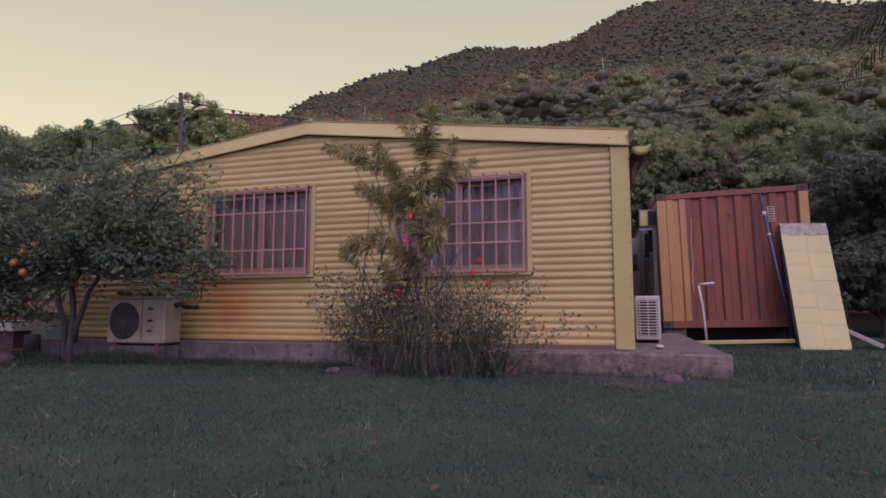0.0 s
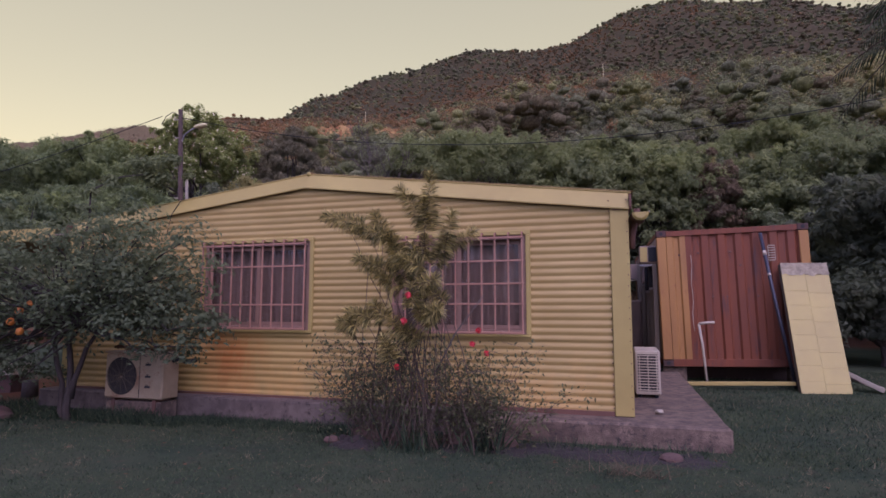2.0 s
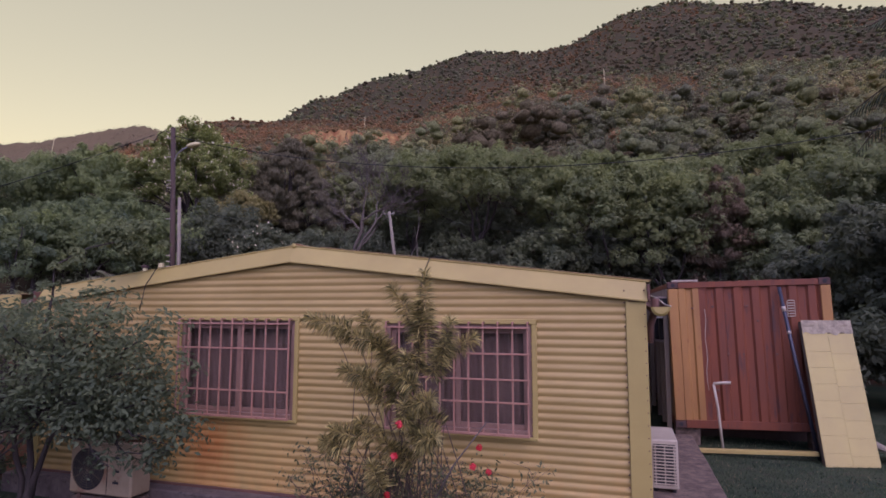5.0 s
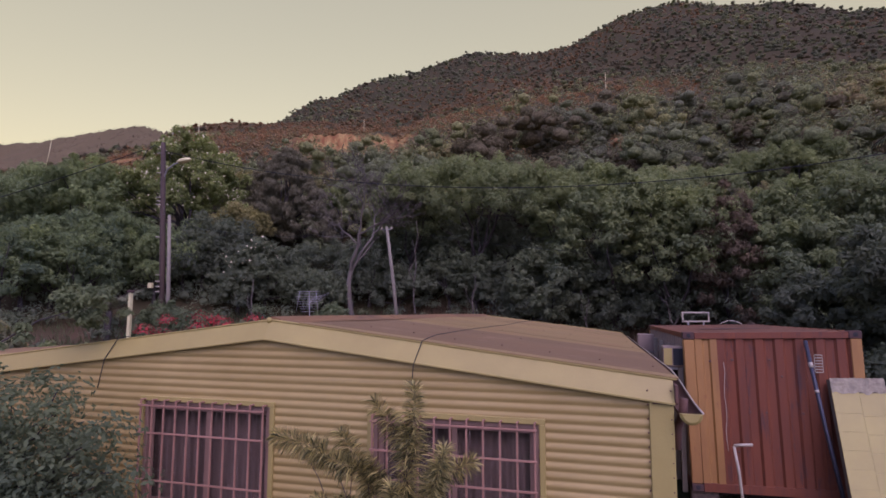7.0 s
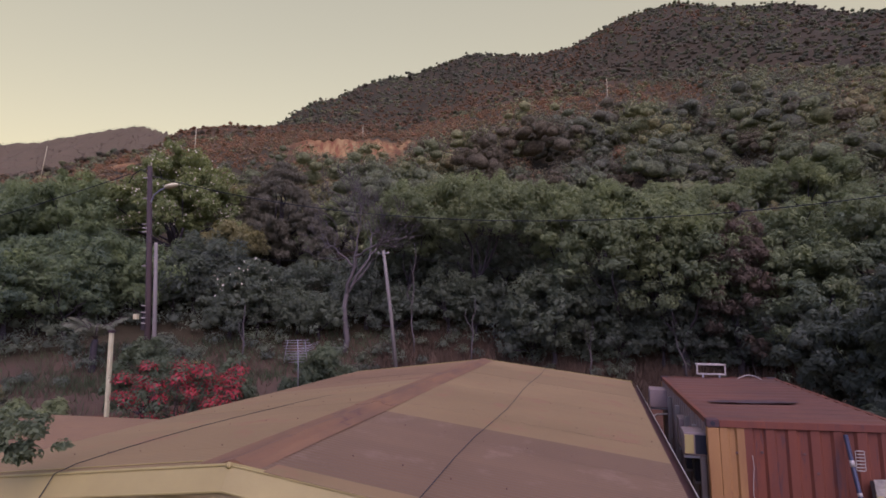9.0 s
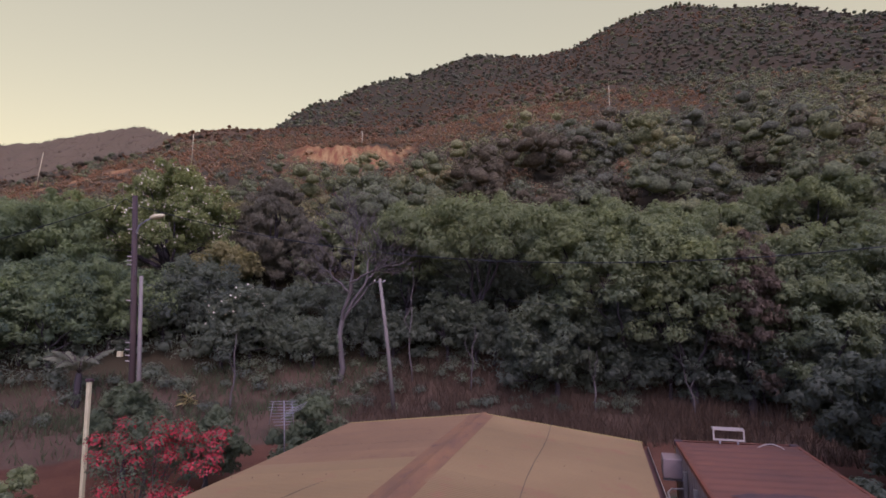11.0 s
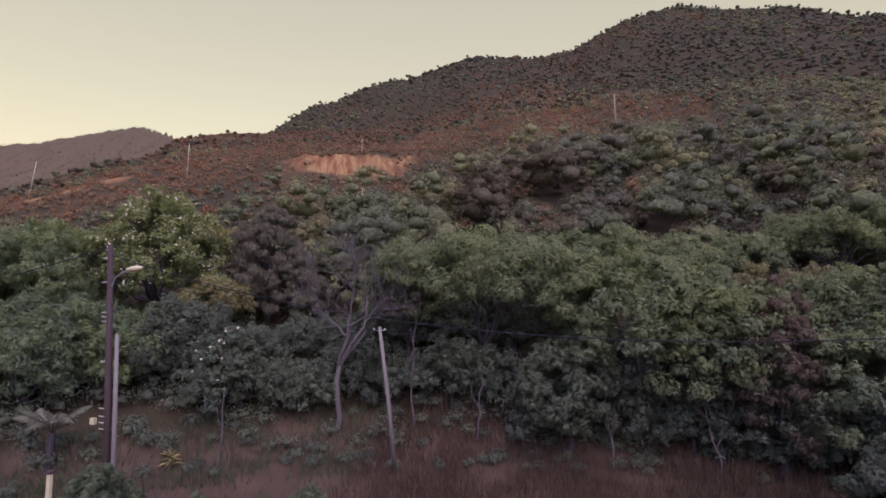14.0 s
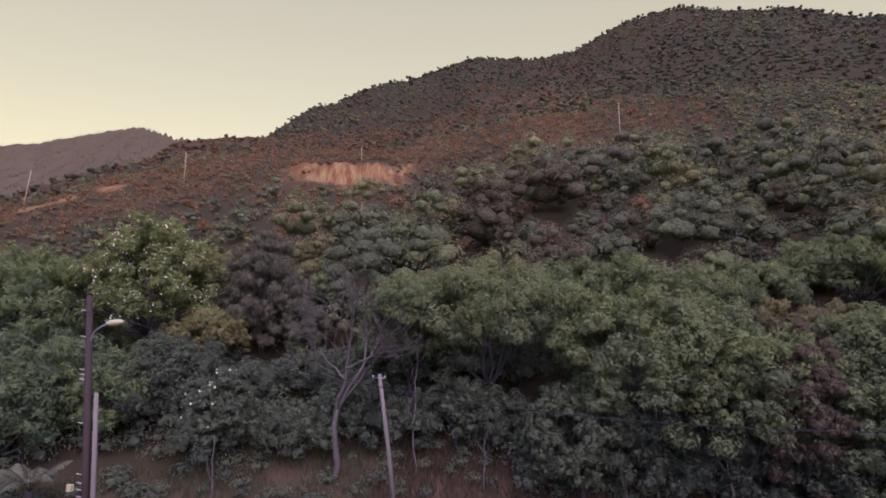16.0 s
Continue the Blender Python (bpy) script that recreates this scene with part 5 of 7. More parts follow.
for sgn in (-1, 1):
    tube_part("boom", [(-8.05 + 0.28 * sgn, 14.62 + 0.06 * sgn, 3.1), (-8.05 + 0.2 * sgn, 14.64 + 0.06 * sgn, 3.6)], 0.008, STEEL, ant, sides=5)
for k in range(4):
    tube_part("director", [(-8.0 + 0.05 * k, 14.5, 3.25 + 0.06 * k), (-7.72 + 0.04 * k, 14.95, 3.42 + 0.05 * k)], 0.006, STEEL, ant, sides=5)

# poles
def ground_at(x, y):
    return float(land(x, y))


post = thing("fence_post", (-14.95, 15.8, 0), "pale square concrete post with a dark cap", "post")
box_part("shaft", (-15.015, 15.755, ground_at(-15, 15.8) - 0.1), (-14.905, 15.865, 3.66), LAMP_HEAD, post, bevel=0.015)
box_part("cap", (-15.04, 15.73, 3.662), (-14.88, 15.89, 3.74), CASTING, post, "dark cap", bevel=0.01)

power = thing("utility_pole", (-17.75, 19.9, 0), "dark timber utility pole with insulators and a meter box", "utility pole")
gz = ground_at(-17.6, 19.9)
tube_part("shaft", [(-17.45, 19.95, gz - 0.3), (-17.6, 19.9, 5.0), (-17.83, 19.85, 9.88)], [0.12, 0.11, 0.09], WOOD_POLE, power, sides=12)
for z in (9.4, 8.6, 7.6, 7.45, 7.3, 6.0, 4.5, 4.25, 4.05, 3.85):
    x = -17.85 + (9.95 - z) * 0.05
    tube_part("insulator", [(x + 0.03, 19.72, z), (x - 0.16, 19.72, z + 0.01)], 0.022, WHITE, power, "small white insulator")
box_part("meter_box", (-17.98, 19.6, 4.0), (-17.80, 19.72, 4.2), LAMP_HEAD, power, "pale small box")
tube_part("loop", [(-17.85, 19.8, 9.6), (-18.1, 19.7, 9.75), (-18.35, 19.6, 9.55), (-18.5, 19.55, 9.2)], 0.015, BLACK, power, "black cable loop", 6)

lamp = thing("street_lamp", (-17.3, 19.9, 0), "street lamp with a curved arm on a weathered pole", "street lamp")
tube_part("pole", [(-17.1, 19.9, gz - 0.3), (-17.25, 19.9, 4.0), (-17.38, 19.9, 6.9)], [0.08, 0.075, 0.062], PALE_POLE, lamp, sides=10)
tube_part("arm", [(-17.62, 19.86, 6.9), (-17.68, 19.86, 8.0), (-17.70, 19.86, 8.45), (-17.55, 19.85, 8.75), (-17.25, 19.83, 8.92), (-16.95, 19.82, 9.0)], 0.032, STEEL, lamp, "curved steel arm")
bm = bmesh.new()
bmesh.ops.create_uvsphere(bm, u_segments=16, v_segments=10, radius=1.0, matrix=Matrix.Translation((-16.72, 19.8, 9.04)) @ Matrix.Rotation(radians(-6), 4, "Y") @ Matrix.Diagonal((0.34, 0.14, 0.10, 1)))
part("lamp_head", bm, LAMP_HEAD, lamp, "cream oval lamp head", smooth=True)

lean = thing("leaning_post", (-10.6, 27.5, 0), "pale leaning timber post with a small crosspiece", "post")
tube_part("shaft", [(-10.35, 27.3, ground_at(-10.35, 27.3) - 0.3), (-10.5, 26.8, 4.0), (-10.68, 26.2, 7.05)], [0.095, 0.085, 0.07], PALE_POLE, lean, sides=10)
tube_part("crosspiece", [(-10.95, 26.2, 6.9), (-10.42, 26.2, 6.92)], 0.02, STEEL, lean)
for x in (-10.93, -10.45):
    tube_part("insulator", [(x, 26.2, 6.9), (x, 26.2, 7.0)], 0.035, WHITE, lean)

# power lines
def line(name, a, b, sag, r, label, n=28):
    a, b = Vector(a), Vector(b)
    return cable(name, [a.lerp(b, k / n) - Vector((0, 0, sag * 4 * (k / n) * (1 - k / n))) for k in range(n + 1)], r, label)


line("power_line", (-17.85, 19.85, 9.55), (14.0, 19.2, 8.6), 2.06, 0.012, "black power line sagging between poles")
line("power_line", (-18.5, 19.55, 9.55), (-40.0, 19.9, 6.3), 0.3, 0.014, "black power line running off from the pole")
line("power_line", (-10.7, 26.2, 6.95), (20.0, 33.0, 6.3), 1.2, 0.006, "thin wire through the trees from the leaning post")
line("power_line", (-10.7, 26.2, 6.95), (-24.0, 24.0, 8.2), 0.8, 0.006, "thin wire through the trees from the leaning post")


# slim masts up the hillside
def mast(x, y, h, tilt=0.0):
    z = ground_at(x, y)
    bm = bmesh.new()
    tube(bm, [(x - tilt * 0.3, y, z - 0.5), (x + tilt, y, z + h)], [0.055, 0.045], 6)
    tagged(part("hillside_mast", bm, LAMP_HEAD, smooth=True), "slim pale pole standing on the scrubby hillside", "pole", "hillside poles")


for bearing, dist, h, t in ((-0.4, 82, 6.0, -0.1), (-25.1, 54, 3.6, 0.05), (-25.2, 95, 2.5, 0.0), (-52.6, 114, 6.1, 0.9), (-41.0, 92, 4.6, 0.1)):
    mast(MID[0] + dist * math.sin(radians(bearing)), MID[1] + dist * math.cos(radians(bearing)), h, t)

# ---- plants ----
def at_bearing(deg, dist):
    x, y = MID[0] + dist * math.sin(radians(deg)), MID[1] + dist * math.cos(radians(deg))
    return x, y, ground_at(x, y)


def limb(rng, a, b, n=6, wob=0.08):
    a, b = np.asarray(a, float), np.asarray(b, float)
    L = np.linalg.norm(b - a)
    pts = [a + (b - a) * k / n + (rng.normal(size=3) * wob * L / n if 0 < k < n else 0) for k in range(n + 1)]
    return [tuple(p) for p in pts]


def puffs(rng, centres, radii, tints, each, spread=0.6, small=0.5, sink=0.1):
    """Break each clump of a crown into several smaller rounded heads of foliage on its outer, upper side."""
    c, r, t = np.asarray(centres, float), np.asarray(radii, float), np.asarray(tints, float)
    d = rng.normal(size=(len(c), each, 3))
    d[..., 2] = np.abs(d[..., 2]) * 0.9 - sink
    d = unit(d)
    sub = c[:, None] + d * (r[:, None] * spread * (0.75 + 0.5 * rng.rand(len(c), each)))[..., None]
    rr = r[:, None] * small * (0.7 + 0.6 * rng.rand(len(c), each))
    # heads tinted lighter above, darker below: light and shade put into leaf colour
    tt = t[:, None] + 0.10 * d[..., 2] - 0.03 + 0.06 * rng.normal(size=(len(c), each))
    return sub.reshape(-1, 3), rr.ravel(), np.clip(tt.ravel(), 0, 1)


def dome_leaves(rng, centres, radii, tints, per, length, width, droop=0.3, align=0.76, low=-0.55, inner=0.55, lift=0.0):
    """Leaves scattered over the upper shells of many heads at once, each a narrow triangle."""
    c, r, t = np.asarray(centres), np.asarray(radii), np.asarray(tints)
    m = len(c)
    d = unit(rng.normal(size=(m, per, 3)))
    d[..., 2] = np.where(d[..., 2] < low, -d[..., 2], d[..., 2])
    k = inner + (1.16 - inner) * rng.rand(m, per) ** 0.7
    p = (c[:, None] + d * (r[:, None] * k)[..., None]).reshape(-1, 3)
    w, s = frames_of(rng, m * per, d.reshape(-1, 3), droop, align)
    q = 0.6 + 0.8 * rng.rand(m * per)
    L, B = (length * q)[:, None], (width * q)[:, None]
    tri = np.stack([p - w * L * 0.5 - s * B * 0.5, p - w * L * 0.35 + s * B * 0.5, p + w * L * 0.55], 1)
    # every leaf faces outward, and is shaded in part with the round of its head
    face = unit(np.cross(tri[:, 1] - tri[:, 0], tri[:, 2] - tri[:, 0]))
    back = np.sum(face * d.reshape(-1, 3), 1) < 0
    tri[back] = tri[back][:, [0, 2, 1]]
    face[back] *= -1
    v, nrm = tri.reshape(-1, 3), np.repeat(unit(face * 0.2 + d.reshape(-1, 3) * 0.8 + np.array([0, 0, lift])), 3, 0)
    tint = np.repeat(np.clip(np.repeat(t, per) + 0.07 * rng.normal(size=m * per), 0, 1), 3)
    return v, np.arange(len(v)).reshape(-1, 3), tint, nrm


def tree(name, x, y, top, half, label, seed, leaf=None, low=0.45, clumps=34, per=47, size=0.175, slim=0.5, tone=0.5, bark=None, droop=0.3, lean=(0, 0), blossoms=0, puff=1.0, core=0.32, heads=8, peak=0.0, limbs=0, depth=0.85):
    """A tree: tapered trunk, limbs, and a crown of rounded heads of foliage that crowd its outer side, with gaps."""
    rng = np.random.RandomState(seed)
    leaf, bark = leaf or LEAF_TREE, bark or BARK
    z0 = ground_at(x, y)
    h = top - z0
    t = thing(name, (x, y, z0), label, "tree", "trees at the forest edge")
    c0 = np.array([x + lean[0], y + lean[1], z0 + h * (low + 1) / 2])
    rad = np.array([half, half * depth, h * (1 - low) / 2])
    fork = np.array([x + lean[0] * 0.4, y + lean[1] * 0.4, z0 + h * max(0.2, low * 0.75)])
    tr = 0.05 + 0.016 * h
    # heads spread evenly over the crown, fewer below
    k = np.arange(clumps) + 0.5
    dz = 1 - 1.62 * k / clumps
    ang = k * 2.39996 + rng.rand() * 6.283 + 0.25 * rng.normal(size=clumps)
    flat = np.sqrt(np.clip(1 - dz * dz, 0, 1))
    d = np.stack([flat * np.cos(ang), flat * np.sin(ang), dz], 1)
    uneven = 0.86 + 0.13 * np.sin(d[:, 0] * 5 + seed) * np.sin(d[:, 2] * 4 + seed * 1.7) + 0.12 * rng.normal(size=clumps)
    d = d * np.clip(uneven, 0.5, 1.12)[:, None]
    taper = 1 - peak * np.clip(d[:, 2:3], -1, 1)
    cs = c0 + d * rad * np.concatenate([taper, taper, np.ones_like(taper)], 1)
    share = math.sqrt(2.4 * half * (half + rad[2]) / clumps)
    rs = share * (0.52 + 0.4 * rng.rand(clumps)) * puff
    cs[:, 2] -= rs * 0.45 * np.clip(d[:, 2], 0, 1)
    cs[:, 2] = np.maximum(cs[:, 2], z0 + rs * 0.6)
    # tint rises with height: the crown's lit top and shaded foot as colour
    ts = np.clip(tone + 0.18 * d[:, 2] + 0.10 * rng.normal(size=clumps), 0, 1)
    bm = bmesh.new()
    tube(bm, limb(rng, (x, y, z0 - 0.3), fork, 5), [tr * (1.25 - 0.12 * q) for q in range(6)], 9)
    part("trunk", bm, bark, t, smooth=True)
    order = rng.permutation(clumps)
    for c in cs[order[:limbs or max(6, clumps // 6)]]:
        limb_bm = bmesh.new()
        tube(limb_bm, limb(rng, fork - np.array([0, 0, 0.2 * h * rng.rand() * low]), c, 5, 0.12), [tr * 0.5 * (1 - 0.16 * q) for q in range(6)], 6)
        part("branch", limb_bm, bark, t, smooth=True)
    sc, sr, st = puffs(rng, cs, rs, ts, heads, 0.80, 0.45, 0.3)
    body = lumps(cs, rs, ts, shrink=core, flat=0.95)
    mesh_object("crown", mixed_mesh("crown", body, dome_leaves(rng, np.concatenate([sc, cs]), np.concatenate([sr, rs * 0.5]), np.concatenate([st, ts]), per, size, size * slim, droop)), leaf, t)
    if blossoms:
        pick = rng.randint(len(sc), size=blossoms)
        pts = sc[pick] + unit(rng.normal(size=(blossoms, 3)) + np.array([0, -0.5, 0.4])) * (sr[pick] * 1.3)[:, None]
        w, sd = frames_of(rng, blossoms)
        leaves_part("blossom", leaf_quads(pts, w, sd, np.full(blossoms, 0.13), np.full(blossoms, 0.11), np.ones(blossoms)), WHITE_PETAL, t, "pale blossoms")
    return t


def bare_tree(name, x, y, h, seed, label, spread=0.5, bark=None):
    """A leafless tree that forks again and again."""
    rng = np.random.RandomState(seed)
    z0 = ground_at(x, y)
    t = thing(name, (x, y, z0), label, "tree", "bare trees")

    def grow(bm, p, d, L, r, depth):
        q = p + d * L
        n = 4 if depth < 4 else 2
        pts = limb(rng, p, q, n, 0.14)
        tube(bm, pts, [max(r * (1 - 0.3 * k / n), 0.009) for k in range(n + 1)], 7 if depth < 3 else 3, False)
        if depth >= 8 or r < 0.0045:
            return
        for k in range(2 if depth < 1 else 3 if depth < 5 else rng.randint(2, 4)):
            nd = unit(d + rng.normal(size=3) * spread * np.array([1.2, 1, 0.6]) + np.array([0, 0, 0.16]))
            start = np.array(pts[-1]) if k < 2 else np.array(pts[rng.randint(1, n)])
            child = bmesh.new() if depth == 1 else bm
            grow(child, start, nd, L * rng.uniform(0.6, 0.84), r * rng.uniform(0.48, 0.64), depth + 1)
            if depth == 1:
                part("branch", child, bark or PALE_BARK, t, smooth=True)

    bm = bmesh.new()
    grow(bm, np.array([x, y, z0 - 0.2]), unit(np.array([0.03, 0, 1.0])), h * 0.30, 0.03 + h * 0.0125, 0)
    part("trunk", bm, bark or PALE_BARK, t, smooth=True)
    return t


# trees at the forest's edge: bearing, distance, top, half width
EDGE = [
    ("mango_tree", -51.0, 40, 12.4, 4.1, "large mango tree with drooping dark leaves by the road", dict(leaf=LEAF_MANGO, low=0.05, clumps=64, size=0.30, slim=0.28, droop=0.9, tone=0.5)),
    ("mango_tree", -57.0, 40, 11.2, 3.9, "dark broad mango tree behind the road", dict(leaf=LEAF_MANGO, low=0.1, clumps=52, size=0.30, slim=0.28, droop=0.8, tone=0.4)),
    ("mango_tree", -49.4, 34.5, 8.6, 3.3, "dark low-branching mango tree by the road", dict(leaf=LEAF_MANGO, low=0.0, clumps=52, size=0.29, slim=0.28, droop=0.9, tone=0.3)),
    ("mango_tree", -55.2, 34, 7.6, 2.9, "dark drooping mango tree beside the road", dict(leaf=LEAF_MANGO, low=0.0, clumps=44, size=0.29, slim=0.28, droop=0.9, tone=0.22)),
    ("broad_tree", -55.0, 48, 13.2, 3.2, "rounded olive tree rising behind the mangoes", dict(low=0.2, clumps=40, tone=0.4)),
    ("flowering_tree", -42.6, 37.5, 14.5, 4.0, "tall glossy tree dotted with pale blossoms", dict(leaf=LEAF_GLOSS, low=0.06, clumps=110, size=0.2, slim=0.5, tone=0.6, blossoms=2400, peak=0.3, puff=0.95)),
    ("broad_tree", -43.6, 33.0, 7.6, 2.4, "dark drooping tree behind the poles", dict(leaf=LEAF_MANGO, low=0.0, clumps=40, size=0.27, slim=0.3, droop=0.8, tone=0.25)),
    ("broad_tree", -38.0, 34.5, 9.4, 2.1, "olive-brown broadleaf tree at the forest edge", dict(low=0.35, clumps=34, tone=0.72, leaf=LEAF_OLIVE)),
    ("broad_tree", -37.4, 42, 13.2, 2.5, "olive tree behind the casuarina", dict(low=0.2, clumps=36, tone=0.55, leaf=LEAF_OLIVE)),
    ("casuarina", -33.5, 37, 13.9, 2.5, "dark feathery casuarina at the forest edge", dict(leaf=LEAF_NEEDLE, low=0.02, clumps=90, size=0.4, slim=0.1, tone=0.3, droop=1.1, puff=0.8, peak=0.55)),
    ("casuarina", -36.0, 38, 12.5, 2.0, "dark feathery casuarina at the forest edge", dict(leaf=LEAF_NEEDLE, low=0.02, clumps=60, size=0.4, slim=0.1, tone=0.4, droop=1.1, puff=0.8, peak=0.55)),
    ("casuarina", -31.0, 36, 10.6, 2.0, "low dark casuarina behind the bare tree", dict(leaf=LEAF_NEEDLE, low=0.0, clumps=54, size=0.4, slim=0.1, tone=0.25, droop=1.1, puff=0.8, peak=0.4)),
    ("broad_tree", -27.6, 39, 11.6, 1.7, "small rounded green tree behind the bare tree", dict(low=0.3, clumps=24, tone=0.6)),
    ("broad_tree", -24.8, 40, 11.4, 2.2, "grey-brown scrub tree behind the bare tree", dict(low=0.15, clumps=34, tone=0.5, leaf=LEAF_OLIVE)),
    ("broad_tree", -13.4, 29.6, 11.6, 4.9, "spreading green tree with a domed clumpy crown", dict(low=0.46, clumps=96, tone=0.56, limbs=6, depth=0.75, puff=1.05)),
    ("broad_tree", -20.4, 31.5, 11.3, 2.3, "rounded green tree beside the leaning post", dict(low=0.3, clumps=44, tone=0.5)),
    ("broad_tree", 1.2, 27.6, 10.2, 4.3, "dense green tree with rounded heads over the bank", dict(low=0.30, clumps=110, tone=0.5, depth=0.8)),
    ("broad_tree", 6.8, 27.0, 9.0, 2.6, "dense green tree sloping to the dry vines", dict(low=0.26, clumps=56, tone=0.45)),
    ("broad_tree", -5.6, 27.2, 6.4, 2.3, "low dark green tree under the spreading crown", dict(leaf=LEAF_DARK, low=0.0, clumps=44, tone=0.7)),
    # low tone: the taller crown's shade put into these leaves
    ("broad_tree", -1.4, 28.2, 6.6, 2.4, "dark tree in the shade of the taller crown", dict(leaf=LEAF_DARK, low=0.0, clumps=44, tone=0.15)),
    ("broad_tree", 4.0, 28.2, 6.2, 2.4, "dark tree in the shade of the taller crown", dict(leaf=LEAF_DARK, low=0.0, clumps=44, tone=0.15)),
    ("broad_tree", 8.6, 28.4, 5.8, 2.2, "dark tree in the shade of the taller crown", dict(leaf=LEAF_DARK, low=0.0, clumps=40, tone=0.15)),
    ("vine_tree", 11.4, 26.8, 8.7, 1.5, "tree hung with dry brown vines", dict(low=0.02, clumps=44, tone=0.4, leaf=LEAF_VINE, size=0.2, slim=0.3, droop=1.2)),
    ("broad_tree", 16.0, 30.5, 9.6, 2.7, "dark scrub tree with bare limbs", dict(low=0.1, clumps=50, tone=0.4)),
    ("broad_tree", 16.8, 27.0, 7.4, 2.1, "low dark tree at the forest edge", dict(low=0.0, clumps=44, tone=0.3)),
    ("broad_tree", 13.6, 28.4, 6.2, 2.0, "low dark tree at the forest edge", dict(leaf=LEAF_DARK, low=0.0, clumps=36, tone=0.6)),
    ("broad_tree", 21.8, 29.0, 9.4, 3.0, "tall dark tree beyond the container", dict(low=0.05, clumps=56, tone=0.25)),
    ("broad_tree", 27.5, 31.0, 10.4, 3.4, "tall dark tree beyond the container", dict(low=0.05, clumps=56, tone=0.2)),
    ("broad_tree", 16.4, 39, 13.4, 3.2, "broad rounded tree on the slope", dict(low=0.25, clumps=56, tone=0.5)),
    ("broad_tree", 9.6, 37, 12.2, 2.3, "rounded tree on the slope", dict(low=0.2, clumps=40, tone=0.48)),
    ("broad_tree", 4.6, 34.5, 11.8, 2.4, "rounded tree on the slope", dict(low=0.2, clumps=40, tone=0.5)),
    ("broad_tree", -0.6, 35.5, 12.4, 2.6, "rounded tree on the slope", dict(low=0.2, clumps=44, tone=0.52)),
    ("broad_tree", -6.0, 36, 12.4, 2.7, "rounded tree behind the spreading crown", dict(low=0.2, clumps=44, tone=0.52)),
    ("broad_tree", -16.8, 37.5, 11.8, 2.7, "olive tree behind the spreading crown", dict(low=0.2, clumps=44, tone=0.5, leaf=LEAF_OLIVE)),
    ("broad_tree", 12.4, 33.0, 10.0, 2.2, "brownish scrub tree on the slope", dict(low=0.1, clumps=40, tone=0.35, leaf=LEAF_OLIVE)),
    # dark fill of the forest hollows, their deep shade put into leaf colour
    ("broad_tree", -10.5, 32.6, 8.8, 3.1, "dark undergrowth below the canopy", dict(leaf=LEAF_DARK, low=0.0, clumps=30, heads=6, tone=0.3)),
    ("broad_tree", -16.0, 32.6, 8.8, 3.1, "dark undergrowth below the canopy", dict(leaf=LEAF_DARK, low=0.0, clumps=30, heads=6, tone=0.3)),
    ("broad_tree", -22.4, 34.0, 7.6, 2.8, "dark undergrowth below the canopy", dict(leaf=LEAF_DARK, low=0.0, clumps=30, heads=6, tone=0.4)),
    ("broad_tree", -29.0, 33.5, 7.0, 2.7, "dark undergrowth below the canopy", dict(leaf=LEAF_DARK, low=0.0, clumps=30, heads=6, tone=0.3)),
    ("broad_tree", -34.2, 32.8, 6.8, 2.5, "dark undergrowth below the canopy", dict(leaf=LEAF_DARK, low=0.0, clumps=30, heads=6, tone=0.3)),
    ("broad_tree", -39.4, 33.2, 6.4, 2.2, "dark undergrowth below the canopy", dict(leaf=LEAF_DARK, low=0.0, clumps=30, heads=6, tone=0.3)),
    ("white_shrub", -36.8, 29.4, 6.8, 1.5, "slender young tree with pale-backed leaves", dict(leaf=LEAF_DARK, low=0.25, clumps=26, per=46, size=0.18, tone=0.4, blossoms=190, heads=6)),
]
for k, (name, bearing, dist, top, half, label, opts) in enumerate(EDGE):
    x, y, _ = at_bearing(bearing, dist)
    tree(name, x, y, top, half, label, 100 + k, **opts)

# shrubs under the right-hand crowns take a lower tone for canopy shade
for k, bearing in enumerate(np.concatenate([np.arange(-57, -38, 1.7), np.arange(-37.5, -9, 2.6), np.arange(-8.5, 22, 1.9)])):
    rng = np.random.RandomState(300 + k)
    x, y, z = at_bearing(bearing + rng.uniform(-0.8, 0.8), (31.0 if bearing < -38 else 29.4 if bearing < -9 else 27.9) + rng.uniform(-0.8, 0.8))
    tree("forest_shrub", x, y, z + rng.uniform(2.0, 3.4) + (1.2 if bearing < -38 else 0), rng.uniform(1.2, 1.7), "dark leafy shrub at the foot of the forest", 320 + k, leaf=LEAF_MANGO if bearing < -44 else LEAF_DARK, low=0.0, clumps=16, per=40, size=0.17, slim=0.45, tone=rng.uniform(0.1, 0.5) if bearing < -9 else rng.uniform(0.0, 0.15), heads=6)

x, y, _ = at_bearing(-27.0, 28.2)
bare_tree("bare_tree", x, y, 10.0, 7, "leafless grey tree with spreading forked limbs", 0.5)
x, y, _ = at_bearing(-13.4, 32.0)
bare_tree("bare_tree", x, y, 7.2, 33, "leafless tree with long crooked limbs under the canopy", 0.62)
x, y, _ = at_bearing(14.6, 31.0)
bare_tree("bare_tree", x, y, 6.4, 37, "grey tangle of leafless limbs on the slope", 0.7)
